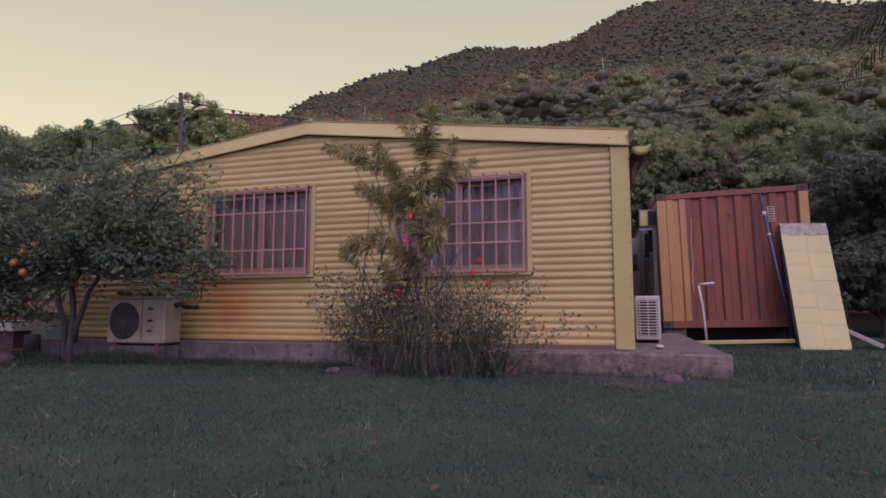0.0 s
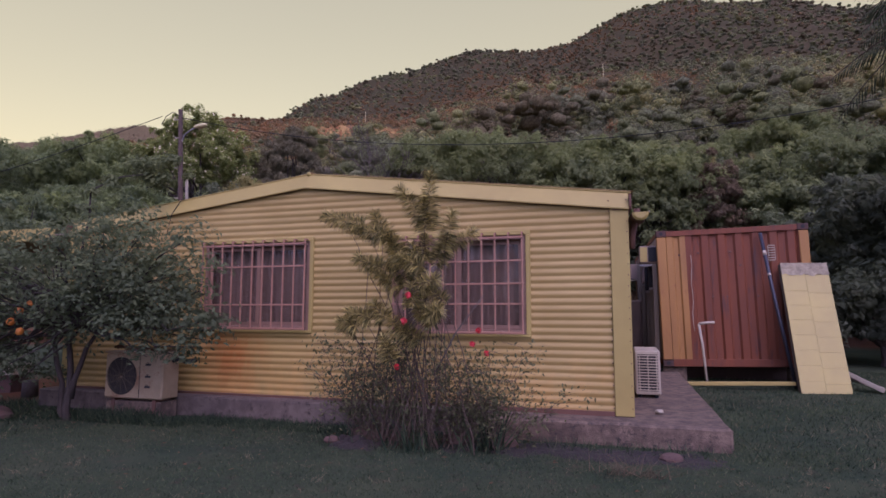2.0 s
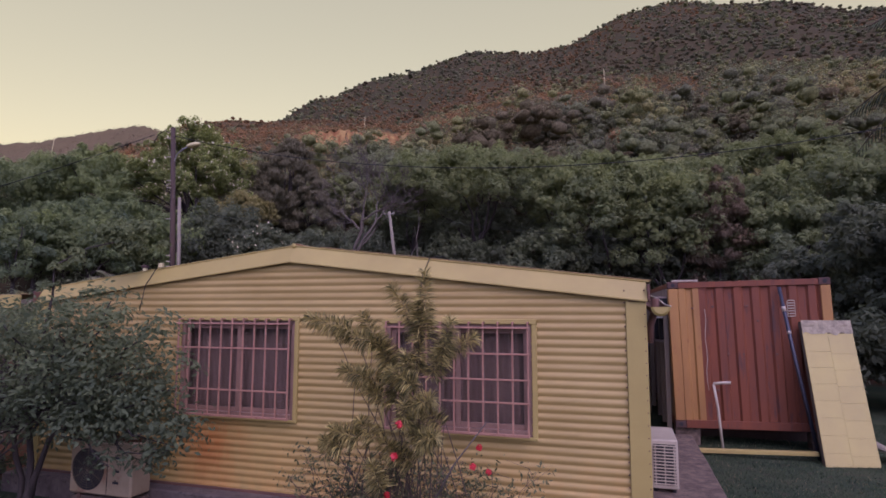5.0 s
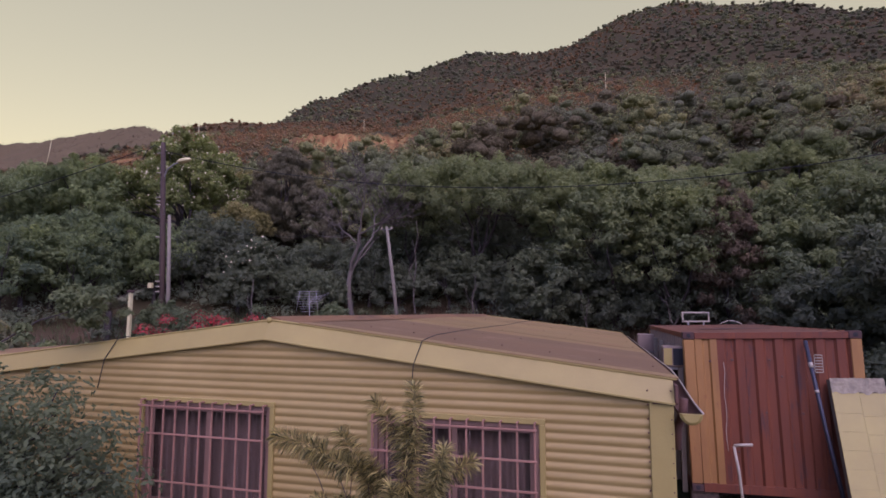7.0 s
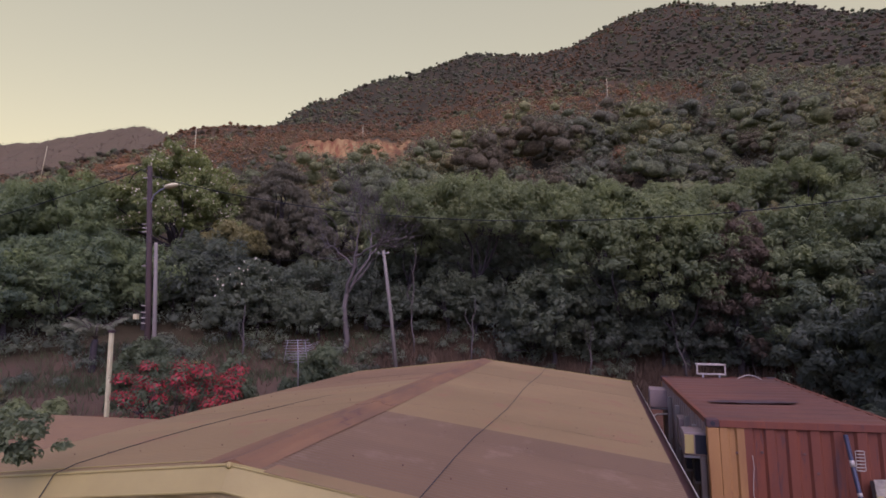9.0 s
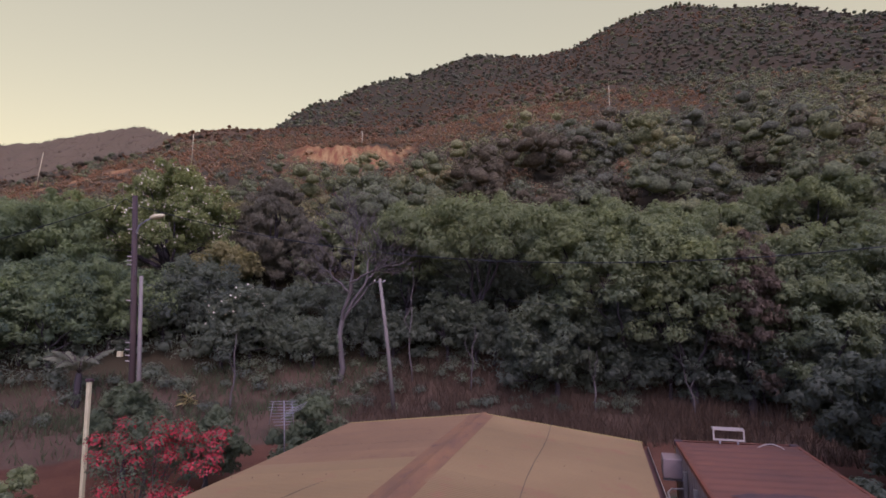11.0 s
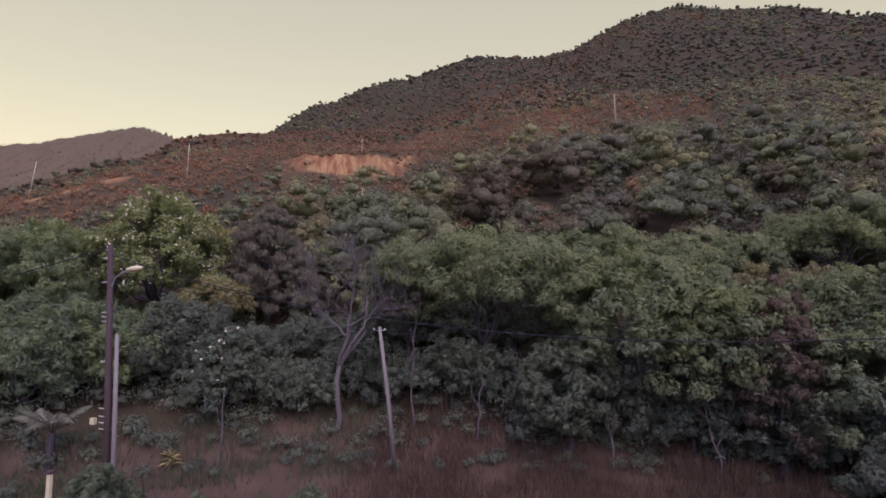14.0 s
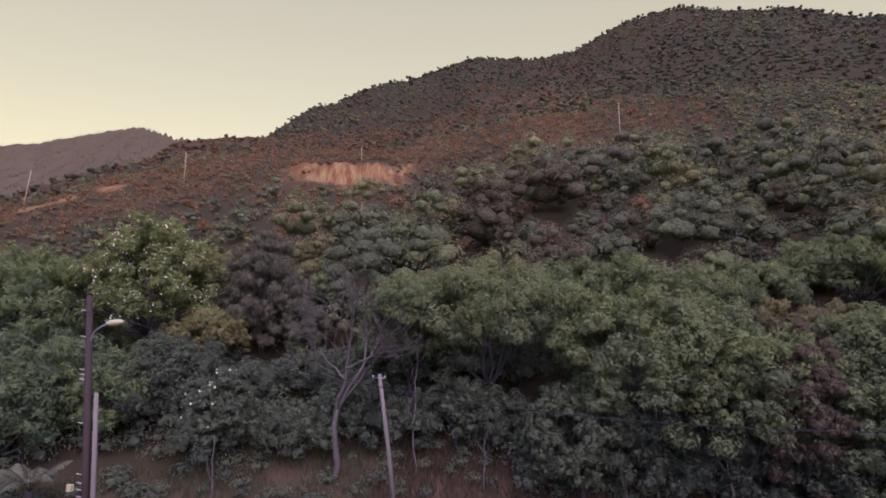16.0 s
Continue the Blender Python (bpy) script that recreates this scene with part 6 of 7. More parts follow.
# thin pale stems in the forest's shade
for k, (bearing, dist, h, bend) in enumerate(((-1.9, 26.1, 3.4, -0.35), (6.9, 26.2, 2.6, -0.5), (-19.9, 28.0, 5.6, -0.1), (12.6, 27.0, 1.8, -0.2), (14.0, 27.2, 2.2, 0.25), (-14.0, 27.5, 3.0, 0.15), (-37.0, 26.5, 3.2, 0.0))):
    x, y, z = at_bearing(bearing, dist)
    rng = np.random.RandomState(210 + k)
    bm = bmesh.new()
    pts = limb(rng, (x, y, z - 0.2), (x + bend, y + 0.2, z + h), 7, 0.13)
    tube(bm, pts, [0.045 - 0.004 * i for i in range(8)], 7)
    tube(bm, limb(rng, pts[3], (pts[3][0] - bend - 0.2, y, pts[3][2] + h * 0.4), 4, 0.2), [0.03, 0.026, 0.02, 0.014, 0.008], 5)
    tagged(part("sapling", bm, PALE_BARK, smooth=True), "thin pale bare trunk in the forest shade", "tree", "bare saplings")


# scrub up the hillside
def scrub(name, rng, r0, r1, gap, radius, per, leaf, mat, label, az0=-58, az1=27, keep=None, heads=0, rise=0.25, flat=0.75, tall_share=0.0, core=0.66):
    """Bushes side by side up the slope, each a group of rounded leafy heads; colour goes by the dryness of the ground."""
    cs, rs, ts = [], [], []
    r = r0
    while r < r1:
        s = gap(r)
        n = int(radians(az1 - az0) * r / s)
        a = np.radians(az0 + (az1 - az0) * (np.arange(n) + rng.rand(n)) / n)
        rr = r + s * (rng.rand(n) - 0.5) * 1.4
        x, y = MID[0] + rr * np.sin(a), MID[1] + rr * np.cos(a)
        z = land(x, y)
        deg = np.degrees(a)
        green = 0.46 + 0.16 * waves(x, y, 34 + r * 0.25, 9, 3) + 0.13 * rng.normal(size=n) - 0.12 * step(r, 120, 190) + 0.05 * step(deg, -8, 10) * step(r, 190, 110)
        bare = 0.6 * waves(x, y, 26 + r * 0.2, 19, 3) + 0.7 * rng.normal(size=n) + 0.35 * step(deg, -17, -8) * step(r, 120, 190) > 0.70
        dry = waves(x, y, 60 + r * 0.2, 15, 3) + 1.1 * np.exp(-((deg + 29) / 18) ** 2) * step(r, 70, 105) * step(r, 240, 190) - 0.5 * step(deg, -2, 12) * step(r, 180, 120) - 0.3 + 1.2 * parched_at(deg, rr)
        for q in range(n):
            if keep is not None and not keep(x[q], y[q], rng):
                continue
            R = radius(rr[q]) * (0.6 + 0.7 * rng.rand() ** 1.5) * (0.6 if deg[q] < -34 and r < 64 else 1.0)
            tn = rng.uniform(0, 0.17) if bare[q] else min(max(green[q], 0.2), 0.70)
            parched = dry[q] + 0.6 * rng.normal() > 0.3
            if parched:
                tn = 0.76 + 0.24 * rng.rand()
                R *= 0.68
            tall = not parched and rng.rand() < tall_share and deg[q] > -34
            R *= 1.45 if tall else 1.0
            cs.append((x[q], y[q], z[q] + R * rise * (1.7 if tall else 1.0))), rs.append(R), ts.append(tn)
        r += s * 0.92
    cs, rs, ts = np.array(cs), np.array(rs), np.array(ts)
    sc, sr, st, own = cs, rs * 0.8, ts, rs
    if heads:
        sc, sr, _ = puffs(rng, cs, rs, ts, heads, 0.8, 0.42, 0.2)
        st = np.clip(np.repeat(ts, heads) + 0.03 * rng.normal(size=len(sc)), 0, 1)
        sc, sr, st, own = np.concatenate([sc, cs]), np.concatenate([sr, rs * 0.66]), np.concatenate([st, ts]), np.concatenate([np.repeat(rs, heads), rs])
    body = lumps(sc, sr, st / 0.9, 1 if heads else 0, flat, core)
    length = leaf * np.repeat(own, per)
    me = mixed_mesh(name, body, dome_leaves(rng, sc, sr, st, per, length, 0.6 * length, 0.1, 0.8, -0.3, 0.72, 0.35))
    return tagged(mesh_object(name, me, mat), label, "scrub", kind="stuff")


def off_scar(x, y, rng):
    r, b = math.hypot(x - MID[0], y - MID[1]), math.degrees(math.atan2(x - MID[0], y - MID[1]))
    return all(max(clay_band(b, r + 1.5, b0, wide, mid, slant, deep), clay_band(b, r + 5, b0, wide, mid, slant, deep)) < 0.25 + 0.6 * rng.rand() for b0, wide, mid, slant, deep in CLAY)


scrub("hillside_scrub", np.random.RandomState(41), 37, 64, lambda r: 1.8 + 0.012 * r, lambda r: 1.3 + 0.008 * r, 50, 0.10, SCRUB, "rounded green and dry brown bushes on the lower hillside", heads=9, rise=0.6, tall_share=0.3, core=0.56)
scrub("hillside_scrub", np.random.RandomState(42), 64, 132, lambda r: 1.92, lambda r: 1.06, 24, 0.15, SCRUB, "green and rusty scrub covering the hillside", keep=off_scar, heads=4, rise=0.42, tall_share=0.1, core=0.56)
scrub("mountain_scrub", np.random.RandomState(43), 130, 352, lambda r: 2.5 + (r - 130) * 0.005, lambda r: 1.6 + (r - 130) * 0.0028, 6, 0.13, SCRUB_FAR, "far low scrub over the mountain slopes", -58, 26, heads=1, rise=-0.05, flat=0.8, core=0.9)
scrub("mountain_scrub", np.random.RandomState(44), 385, 1320, lambda r: 6.5, lambda r: 2.6, 7, 0.5, LEAF_HAZE, "far scrub on the distant hill, haze put into its pale colour", -64, -43.5, rise=-0.2, flat=0.3, core=0.4)


# undergrowth and dry grass along the bank
def blades(rng, x, y, h, w, tint, lean=0.5):
    n = len(x)
    z = land(x, y)
    a = rng.rand(n) * 6.283
    side = np.stack([np.cos(a), np.sin(a), np.zeros(n)], 1)
    tip = np.stack([rng.normal(size=n) * lean, rng.normal(size=n) * lean, np.ones(n)], 1) * h[:, None]
    b = np.stack([x, y, z - 0.01], 1)
    v = np.stack([b - side * w[:, None], b + side * w[:, None], b + tip], 1).reshape(-1, 3)
    return v, np.arange(len(v)).reshape(-1, 3), np.repeat(tint, 3)


rng = np.random.RandomState(51)
n = 36000
a, r = np.radians(rng.uniform(-60, 32, n)), 23.2 + 6.2 * rng.rand(n) ** 0.9
x, y = MID[0] + r * np.sin(a), MID[1] + r * np.cos(a)
patch = waves(x, y, 6, 52, 3)
keep = (patch + 0.5 * rng.normal(size=n) > -0.3) & ((x > -12) | (r > 25.2) | (rng.rand(n) < 0.15))
x, y, patch = x[keep], y[keep], patch[keep]
tn = np.clip(0.45 + 0.2 * rng.normal(size=len(x)) + 0.15 * patch, 0, 0.76)
tn = np.where((x < -12) & (rng.rand(len(x)) < 0.75), 0.95, tn)
tagged(leaves_part("dry_bank_grass", blades(rng, x, y, (0.35 + 0.5 * rng.rand(len(x))) * np.where(x < -12, 0.6, 1.0), np.full(len(x), 0.02), tn, 0.35), DRY_GRASS), "dry brown grass and weeds along the bank", "grass", kind="stuff")
rng = np.random.RandomState(53)
cs, rs, ts = [], [], []
for k in range(420):
    b, d = rng.uniform(-58, 30), 25.6 + 8 * rng.rand() ** 0.8
    x, y, z = at_bearing(b, d)
    R = rng.uniform(0.35, 1.0) * (0.45 + 0.15 * (d - 26))
    cs.append((x, y, z + R * 0.5)), rs.append(R), ts.append(rng.uniform(0, 0.9))
for k in range(230):
    x, y, z = at_bearing(rng.uniform(-10, 24), 27.2 + 3.2 * rng.rand())
    R = rng.uniform(0.4, 0.9)
    cs.append((x, y, z + R * 0.6)), rs.append(R), ts.append(rng.uniform(0, 0.6))
# shade beneath the trees is carried by the dark leaf colour
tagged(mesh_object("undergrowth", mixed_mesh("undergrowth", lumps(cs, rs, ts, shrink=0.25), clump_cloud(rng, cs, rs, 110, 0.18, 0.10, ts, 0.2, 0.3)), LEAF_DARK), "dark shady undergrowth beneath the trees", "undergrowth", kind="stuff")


# lawn
def lawn_at(n, x0, x1, y0, y1, seed, h0, h1, w):
    rng = np.random.RandomState(seed)
    x, y = rng.uniform(x0, x1, n), y0 + (y1 - y0) * rng.rand(n)
    bare = waves(x, y, 2.2, 61, 3)
    keep = (bare + 0.5 * rng.normal(size=n) < 0.75) & ~((x > -7.6) & (x < 0.97) & (y > 5.92)) & ~((x < -7.4) & (y > 6.3))
    x, y, bare = x[keep], y[keep], bare[keep]
    tint = np.clip(0.42 + 0.30 * rng.normal(size=len(x)) - 0.38 * bare, 0, 0.76)
    tint = np.where(rng.rand(len(x)) < 0.04 + 0.10 * np.clip(bare, 0, 1), 0.95, tint)
    h = (h0 + (h1 - h0) * rng.rand(len(x)) ** 2) * (1 + 0.35 * step(y, 4.6, 5.7) * step(x, 0.8, -0.5))
    return blades(rng, x, y, h, np.full(len(x), w) * (0.7 + 0.6 * rng.rand(len(x))), tint, 0.7)


tagged(leaves_part("lawn_grass", lawn_at(270000, -7.0, 4.0, 1.2, 6.2, 62, 0.012, 0.040, 0.0036), GRASS), "short uneven lawn with dry patches", "grass", kind="stuff")
tagged(leaves_part("lawn_grass", lawn_at(90000, 0.9, 7.5, 5.5, 14.5, 63, 0.02, 0.075, 0.0055), GRASS), "lawn reaching to the container", "grass", kind="stuff")
tagged(leaves_part("lawn_grass", lawn_at(20000, -14.0, -6.0, 3.0, 7.0, 64, 0.03, 0.10, 0.008), GRASS), "shaded lawn below the citrus tree", "grass", kind="stuff")
rng = np.random.RandomState(65)
x, y = rng.uniform(-3.6, 1.2, 1000), 5.88 - 0.35 * rng.rand(1000) ** 1.5
tagged(leaves_part("tall_weeds", blades(rng, x, y, 0.04 + 0.09 * rng.rand(1000), np.full(1000, 0.005), np.clip(0.4 + 0.3 * rng.normal(size=1000), 0, 1), 0.5), GRASS), "taller weeds along the foot of the slab", "grass", kind="stuff")


x, y = rng.uniform(-6.8, -4.7, 2600), rng.uniform(5.4, 5.77, 2600)
tagged(leaves_part("tall_weeds", blades(rng, x, y, 0.05 + 0.16 * rng.rand(2600) * np.exp(-((x + 5.7) / 0.7) ** 2), np.full(2600, 0.006), np.clip(0.3 + 0.25 * rng.normal(size=2600), 0, 1), 0.5), GRASS), "dark grass tufts before the air conditioner", "grass", kind="stuff")


x, y = rng.uniform(-5.0, -2.4, 3200), rng.uniform(5.62, 6.08, 3200)
tagged(leaves_part("tall_weeds", blades(rng, x, y, 0.025 + 0.07 * rng.rand(3200), np.full(3200, 0.005), np.clip(0.3 + 0.25 * rng.normal(size=3200), 0, 1), 0.5), GRASS), "dark uncut grass along the foot of the plinth", "grass", kind="stuff")


# coarse tufts and pale seed stalks in the lawn
rng = np.random.RandomState(67)
cx, cy = rng.uniform(-7, 4, 700), rng.uniform(1.4, 5.5, 700)
x, y = (np.repeat(c, 16) + rng.normal(size=700 * 16) * 0.035 for c in (cx, cy))
tn = np.where(np.repeat(rng.rand(700), 16) < 0.1, 0.92, np.repeat(rng.uniform(0.15, 0.76, 700), 16))
tagged(leaves_part("lawn_tufts", blades(rng, x, y, np.repeat(rng.uniform(0.02, 0.055, 700), 16) * (0.5 + rng.rand(len(x))), np.full(len(x), 0.0035), tn, 0.75), GRASS), "coarse tufts and dry stalks in the short lawn", "grass", kind="stuff")


# citrus tree by the corner of the house
def citrus():
    rng = np.random.RandomState(71)
    t = thing("citrus_tree", (-6.3, 5.45, 0), "dense dark citrus tree with a few oranges beside the house", "tree")
    bm = bmesh.new()
    stems = [((-6.28, 5.45, -0.1), (-6.35, 5.45, 1.15), 0.045), ((-6.34, 5.5, -0.1), (-6.62, 5.4, 1.2), 0.038), ((-6.28, 5.45, 0.25), (-5.9, 5.4, 1.25), 0.035)]
    tips = []
    for a, b, r in stems:
        tube(bm, limb(rng, a, b, 5, 0.12), [r * (1 - 0.09 * k) for k in range(6)], 8)
        tips.append(np.array(b))
    cs, rs, ts = [], [], []
    for _ in range(310):
        u = rng.uniform(-1, 1, 3)
        if np.dot(u, u) > 1 or np.dot(u, u) < 0.1:
            continue
        cs.append(np.array([-6.6, 5.2, 1.66]) + u * np.array([1.95, 1.0, 0.70]))
    for _ in range(46):
        u = unit(rng.normal(size=3)) * rng.rand() ** 0.4
        cs.append(np.array([-5.0, 5.15, 1.48]) + u * np.array([0.72, 0.4, 0.60]))
    for _ in range(16):
        cs.append(np.array([-4.45 + 0.2 * rng.normal(), 5.15 + 0.15 * rng.normal(), 1.25 + 0.25 * rng.normal()]))
    for c in ((-4.75, 5.2, 1.25), (-4.4, 5.15, 1.05), (-4.15, 5.15, 0.98), (-4.6, 5.2, 1.6), (-4.35, 5.15, 1.75), (-4.9, 5.2, 1.9), (-4.5, 5.1, 2.0), (-4.3, 5.1, 2.08), (-5.2, 5.2, 1.4), (-5.0, 5.2, 2.15), (-5.25, 5.2, 1.0), (-4.7, 5.2, 1.0),
              (-7.6, 5.2, 2.5), (-7.2, 5.2, 2.55), (-5.7, 5.2, 1.05), (-6.1, 5.2, 0.95)):
        cs.append(np.array(c))
    for _ in range(22):
        u = unit(rng.normal(size=3)) * rng.rand() ** 0.4
        cs.append(np.array([-5.90, 6.2, 3.12]) + u * np.array([0.50, 0.2, 0.24]))
    for c in ((-6.12, 5.42, 2.72), (-6.0, 5.55, 2.9), (-5.9, 5.5, 2.8), (-6.2, 5.4, 2.5), (-5.55, 5.4, 2.42), (-5.3, 5.4, 2.35)):
        cs.append(np.array(c))
    for _ in range(60):
        cs.append(np.array([-8.25 + 0.55 * rng.normal(), 5.3 + 0.35 * rng.normal(), rng.uniform(0.35, 1.6)]))
    for _ in range(50):
        cs.append(np.array([-7.3 + 0.4 * rng.normal(), 5.1 + 0.3 * rng.normal(), rng.uniform(0.45, 1.2)]))
    # smaller clumps high up; leaf tint lightens with height
    for c in cs:
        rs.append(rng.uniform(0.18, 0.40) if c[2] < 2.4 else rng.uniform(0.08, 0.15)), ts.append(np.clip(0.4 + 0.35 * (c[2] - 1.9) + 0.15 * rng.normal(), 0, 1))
    tube(bm, limb(rng, tips[0], (-6.15, 5.42, 2.75), 5, 0.06) + [(-6.05, 5.75, 2.98), (-5.95, 6.1, 3.1)], [0.024, 0.021, 0.018, 0.015, 0.013, 0.011, 0.009, 0.006], 6)
    for c in [c for c in cs if c[0] > -7.5 and c[2] < 2.4][::2]:
        a = tips[rng.randint(3)]
        tube(bm, limb(rng, a, c, 5, 0.15), [0.02, 0.017, 0.014, 0.011, 0.008, 0.005], 5)
    part("trunk", bm, DARK_BARK, t, smooth=True)
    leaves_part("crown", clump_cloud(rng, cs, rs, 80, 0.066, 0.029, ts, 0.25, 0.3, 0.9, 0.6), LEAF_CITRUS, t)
    for x, y, z in ((-6.55, 4.95, 1.28), (-6.6, 4.9, 1.16), (-6.52, 4.95, 1.05), (-7.15, 4.5, 1.5), (-6.45, 5.0, 1.36)):
        bm = bmesh.new()
        bmesh.ops.create_uvsphere(bm, u_segments=12, v_segments=8, radius=0.045, matrix=Matrix.Translation((x, y, z)))
        part("orange", bm, ORANGE, t, "ripe orange fruit", smooth=True)


citrus()


# variegated shrub with leaf heads, before the wall
def leaf_head(rng, c, way, L, n, size, wide=0.0075):
    """Strap leaves spiralling round a shoot of length L that ends at c."""
    way = unit(np.asarray(way, float))
    k = np.arange(n)
    s = k / n
    base = np.asarray(c)[None] - way[None] * (L * (1 - s))[:, None]
    ang = k * 2.4
    e1 = unit(np.cross(way, [0.3, 0.9, 0.2]))
    e2 = np.cross(way, e1)
    rad = e1[None] * np.cos(ang)[:, None] + e2[None] * np.sin(ang)[:, None]
    d = unit(rad * (1.15 - 0.5 * s ** 4)[:, None] + way[None] * (0.10 + 0.5 * s ** 2)[:, None] + rng.normal(size=(n, 3)) * 0.14)
    ll = size * (0.75 + 0.4 * rng.rand(n)) * (1 - 0.25 * s)
    side = unit(np.cross(d, rad + way[None] * 0.01 + rng.normal(size=(n, 3)) * 0.05))
    mid = base + d * (ll * 0.55)[:, None]
    tip = base + d * ll[:, None] + np.array([0, 0, -1.0]) * (ll * 0.14)[:, None]
    w = (wide * (0.8 + 0.4 * rng.rand(n)))[:, None]
    v = np.stack([base, mid + side * w, tip, mid - side * w], 1).reshape(-1, 3)
    return v, np.arange(4 * n).reshape(-1, 4), np.repeat(np.clip(0.5 + 0.38 * rng.normal(size=n) + 0.2 * (s - 0.5), 0, 1), 4)


HEADS = [(-1.66, 5.05, 2.58, 0.02, 1.0, 0.5), (-1.72, 5.05, 2.32, -0.05, 1.0, 0.3), (-1.98, 5.1, 2.46, -0.55, 0.8, 0.42), (-2.68, 4.95, 2.20, -0.95, 0.25, 0.4), (-2.4, 5.0, 2.08, -0.9, 0.25, 0.3),
         (-2.24, 5.1, 2.22, -0.5, 0.8, 0.3), (-2.1, 5.1, 2.0, -0.4, 0.7, 0.3), (-2.34, 4.95, 1.78, -0.8, 0.3, 0.25), (-2.15, 5.0, 1.62, -0.6, 0.3, 0.25), (-1.30, 5.3, 2.04, 0.9, 0.45, 0.45),
         (-1.5, 5.1, 1.98, 0.4, 0.8, 0.3), (-1.42, 5.0, 2.18, 0.3, 0.9, 0.35), (-1.8, 5.0, 1.9, 0, 0.8, 0.3), (-1.55, 4.9, 1.58, 0.5, 0.2, 0.18), (-1.5, 4.85, 1.30, 0.4, 0.1, 0.15),
         (-2.42, 4.95, 1.28, -0.8, 0.2, 0.22), (-2.5, 4.95, 1.18, -0.7, 0.1, 0.15), (-2.2, 5.0, 1.36, -0.4, 0.5, 0.2), (-1.78, 4.9, 1.52, 0, 0.4, 0.2), (-2.05, 4.9, 1.05, -0.2, 0.6, 0.22), (-1.95, 5.0, 1.75, -0.2, 0.6, 0.25)]


def striped_shrub():
    rng = np.random.RandomState(81)
    for _ in range(10):
        z = rng.uniform(0.95, 2.0)
        HEADS.append((-1.88 + rng.normal() * 0.22, 5.05 + rng.normal() * 0.15, z, rng.normal() * 0.6, 0.6, 0.22))
    t = thing("variegated_shrub", (-1.8, 5.3, 0), "tall shrub with heads of yellow-striped strap leaves by the wall", "shrub")
    HEADS[:] = [(x, y, z - 0.01, wx, wz, L) for x, y, z, wx, wz, L in HEADS]
    for x, y, z, wx, wz, L in HEADS:
        bm = bmesh.new()
        foot = (-1.85 + rng.normal() * 0.4, 5.3 + rng.normal() * 0.06, -0.05)
        end = np.array([x, y, z]) - unit(np.array([wx, -0.1, wz])) * L * 0.5
        mid = (foot[0] * 0.45 + end[0] * 0.55 + 0.1 * (end[0] + 1.85) * -0.5, 5.25, end[2] * 0.55)
        tube(bm, limb(rng, foot, mid, 4, 0.05) + limb(rng, mid, tuple(end), 4, 0.05)[1:], [0.0056 - 0.0003 * k for k in range(9)], 6)
        part("stem", bm, STEM, t, smooth=True)
    for x, y, z, wx, wz, L in HEADS:
        leaves_part("leaf_head", leaf_head(rng, (x, y, z), (wx, -0.12, wz), L, int(190 + 560 * L), 0.140, 0.0046), LEAF_STRIPED, t)


striped_shrub()


def flowering_bush():
    rng = np.random.RandomState(83)
    t = thing("flowering_bush", (-1.7, 5.5, 0), "straggly twiggy bush with small leaves and red flowers", "bush")
    p = []
    for k in range(84):
        bm = bmesh.new()
        fx = rng.uniform(-2.5, -1.1)
        side = (fx + 1.8) * 0.6 + rng.normal() * 0.28
        h = rng.uniform(0.4, 1.02) * (1.0 if abs(side) < 0.7 else 0.8)
        a, b = (fx, 5.5 + rng.normal() * 0.14, -0.05), (fx + side * 0.75, 5.4 + rng.normal() * 0.22, h)
        pts = limb(rng, a, b, 6, 0.2)
        tube(bm, pts, [0.0055, 0.005, 0.0045, 0.004, 0.003, 0.0025, 0.002], 4, False)
        for q in pts[3:]:
            for _ in range(3):
                e = np.array(q) + rng.normal(size=3) * np.array([0.1, 0.07, 0.07])
                tube(bm, [q, tuple(e)], [0.0025, 0.0015], 3, False)
                for _ in range(8):
                    p.append(e + rng.normal(size=3) * 0.05)
        part("twig", bm, STEM, t, smooth=True)
    p = np.array(p)
    w, s = frames_of(rng, len(p), None, 0.2)
    k = 0.6 + 0.8 * rng.rand(len(p))
    leaves_part("foliage", leaf_quads(p, w, s, 0.044 * k, 0.017 * k, np.clip(0.4 + 0.25 * rng.normal(size=len(p)), 0, 1), 0.1), LEAF_BUSH, t)
    for x, y, z in ((-1.70, 4.62, 1.42), (-1.72, 4.55, 1.20), (-1.30, 5.45, 1.10), (-1.24, 5.55, 0.88), (-1.95, 5.0, 0.78), (-1.32, 5.3, 0.98)):
        c = np.array([x, y, z])
        d = unit(rng.normal(size=(16, 3)))
        w, s = frames_of(rng, 16, d, 0, 0.8)
        leaves_part("flower", leaf_quads(c + d * 0.02, w, s, np.full(16, 0.055), np.full(16, 0.028), np.ones(16), 0.1), PETAL, t, "bright red flower")
    bm = bmesh.new()
    tube(bm, [(-1.55, 4.9, 0.75), (-1.35, 4.85, 1.1), (-1.1, 4.85, 1.42)], [0.008, 0.007, 0.005], 5)
    part("dry_stalk", bm, PALE_BARK, t, "pale dry stalk", smooth=True)


flowering_bush()
rng = np.random.RandomState(85)
n = 60
x, y = rng.normal(-1.95, 0.5, n), rng.normal(5.35, 0.16, n)
tagged(leaves_part("strap_grass", blades(rng, x, y, 0.10 + 0.25 * rng.rand(n), np.full(n, 0.007), np.clip(0.25 + 0.2 * rng.normal(size=n), 0, 0.7), 0.45), GRASS), "dark strap-leaved grass tangle under the shrub", "grass", kind="stuff")

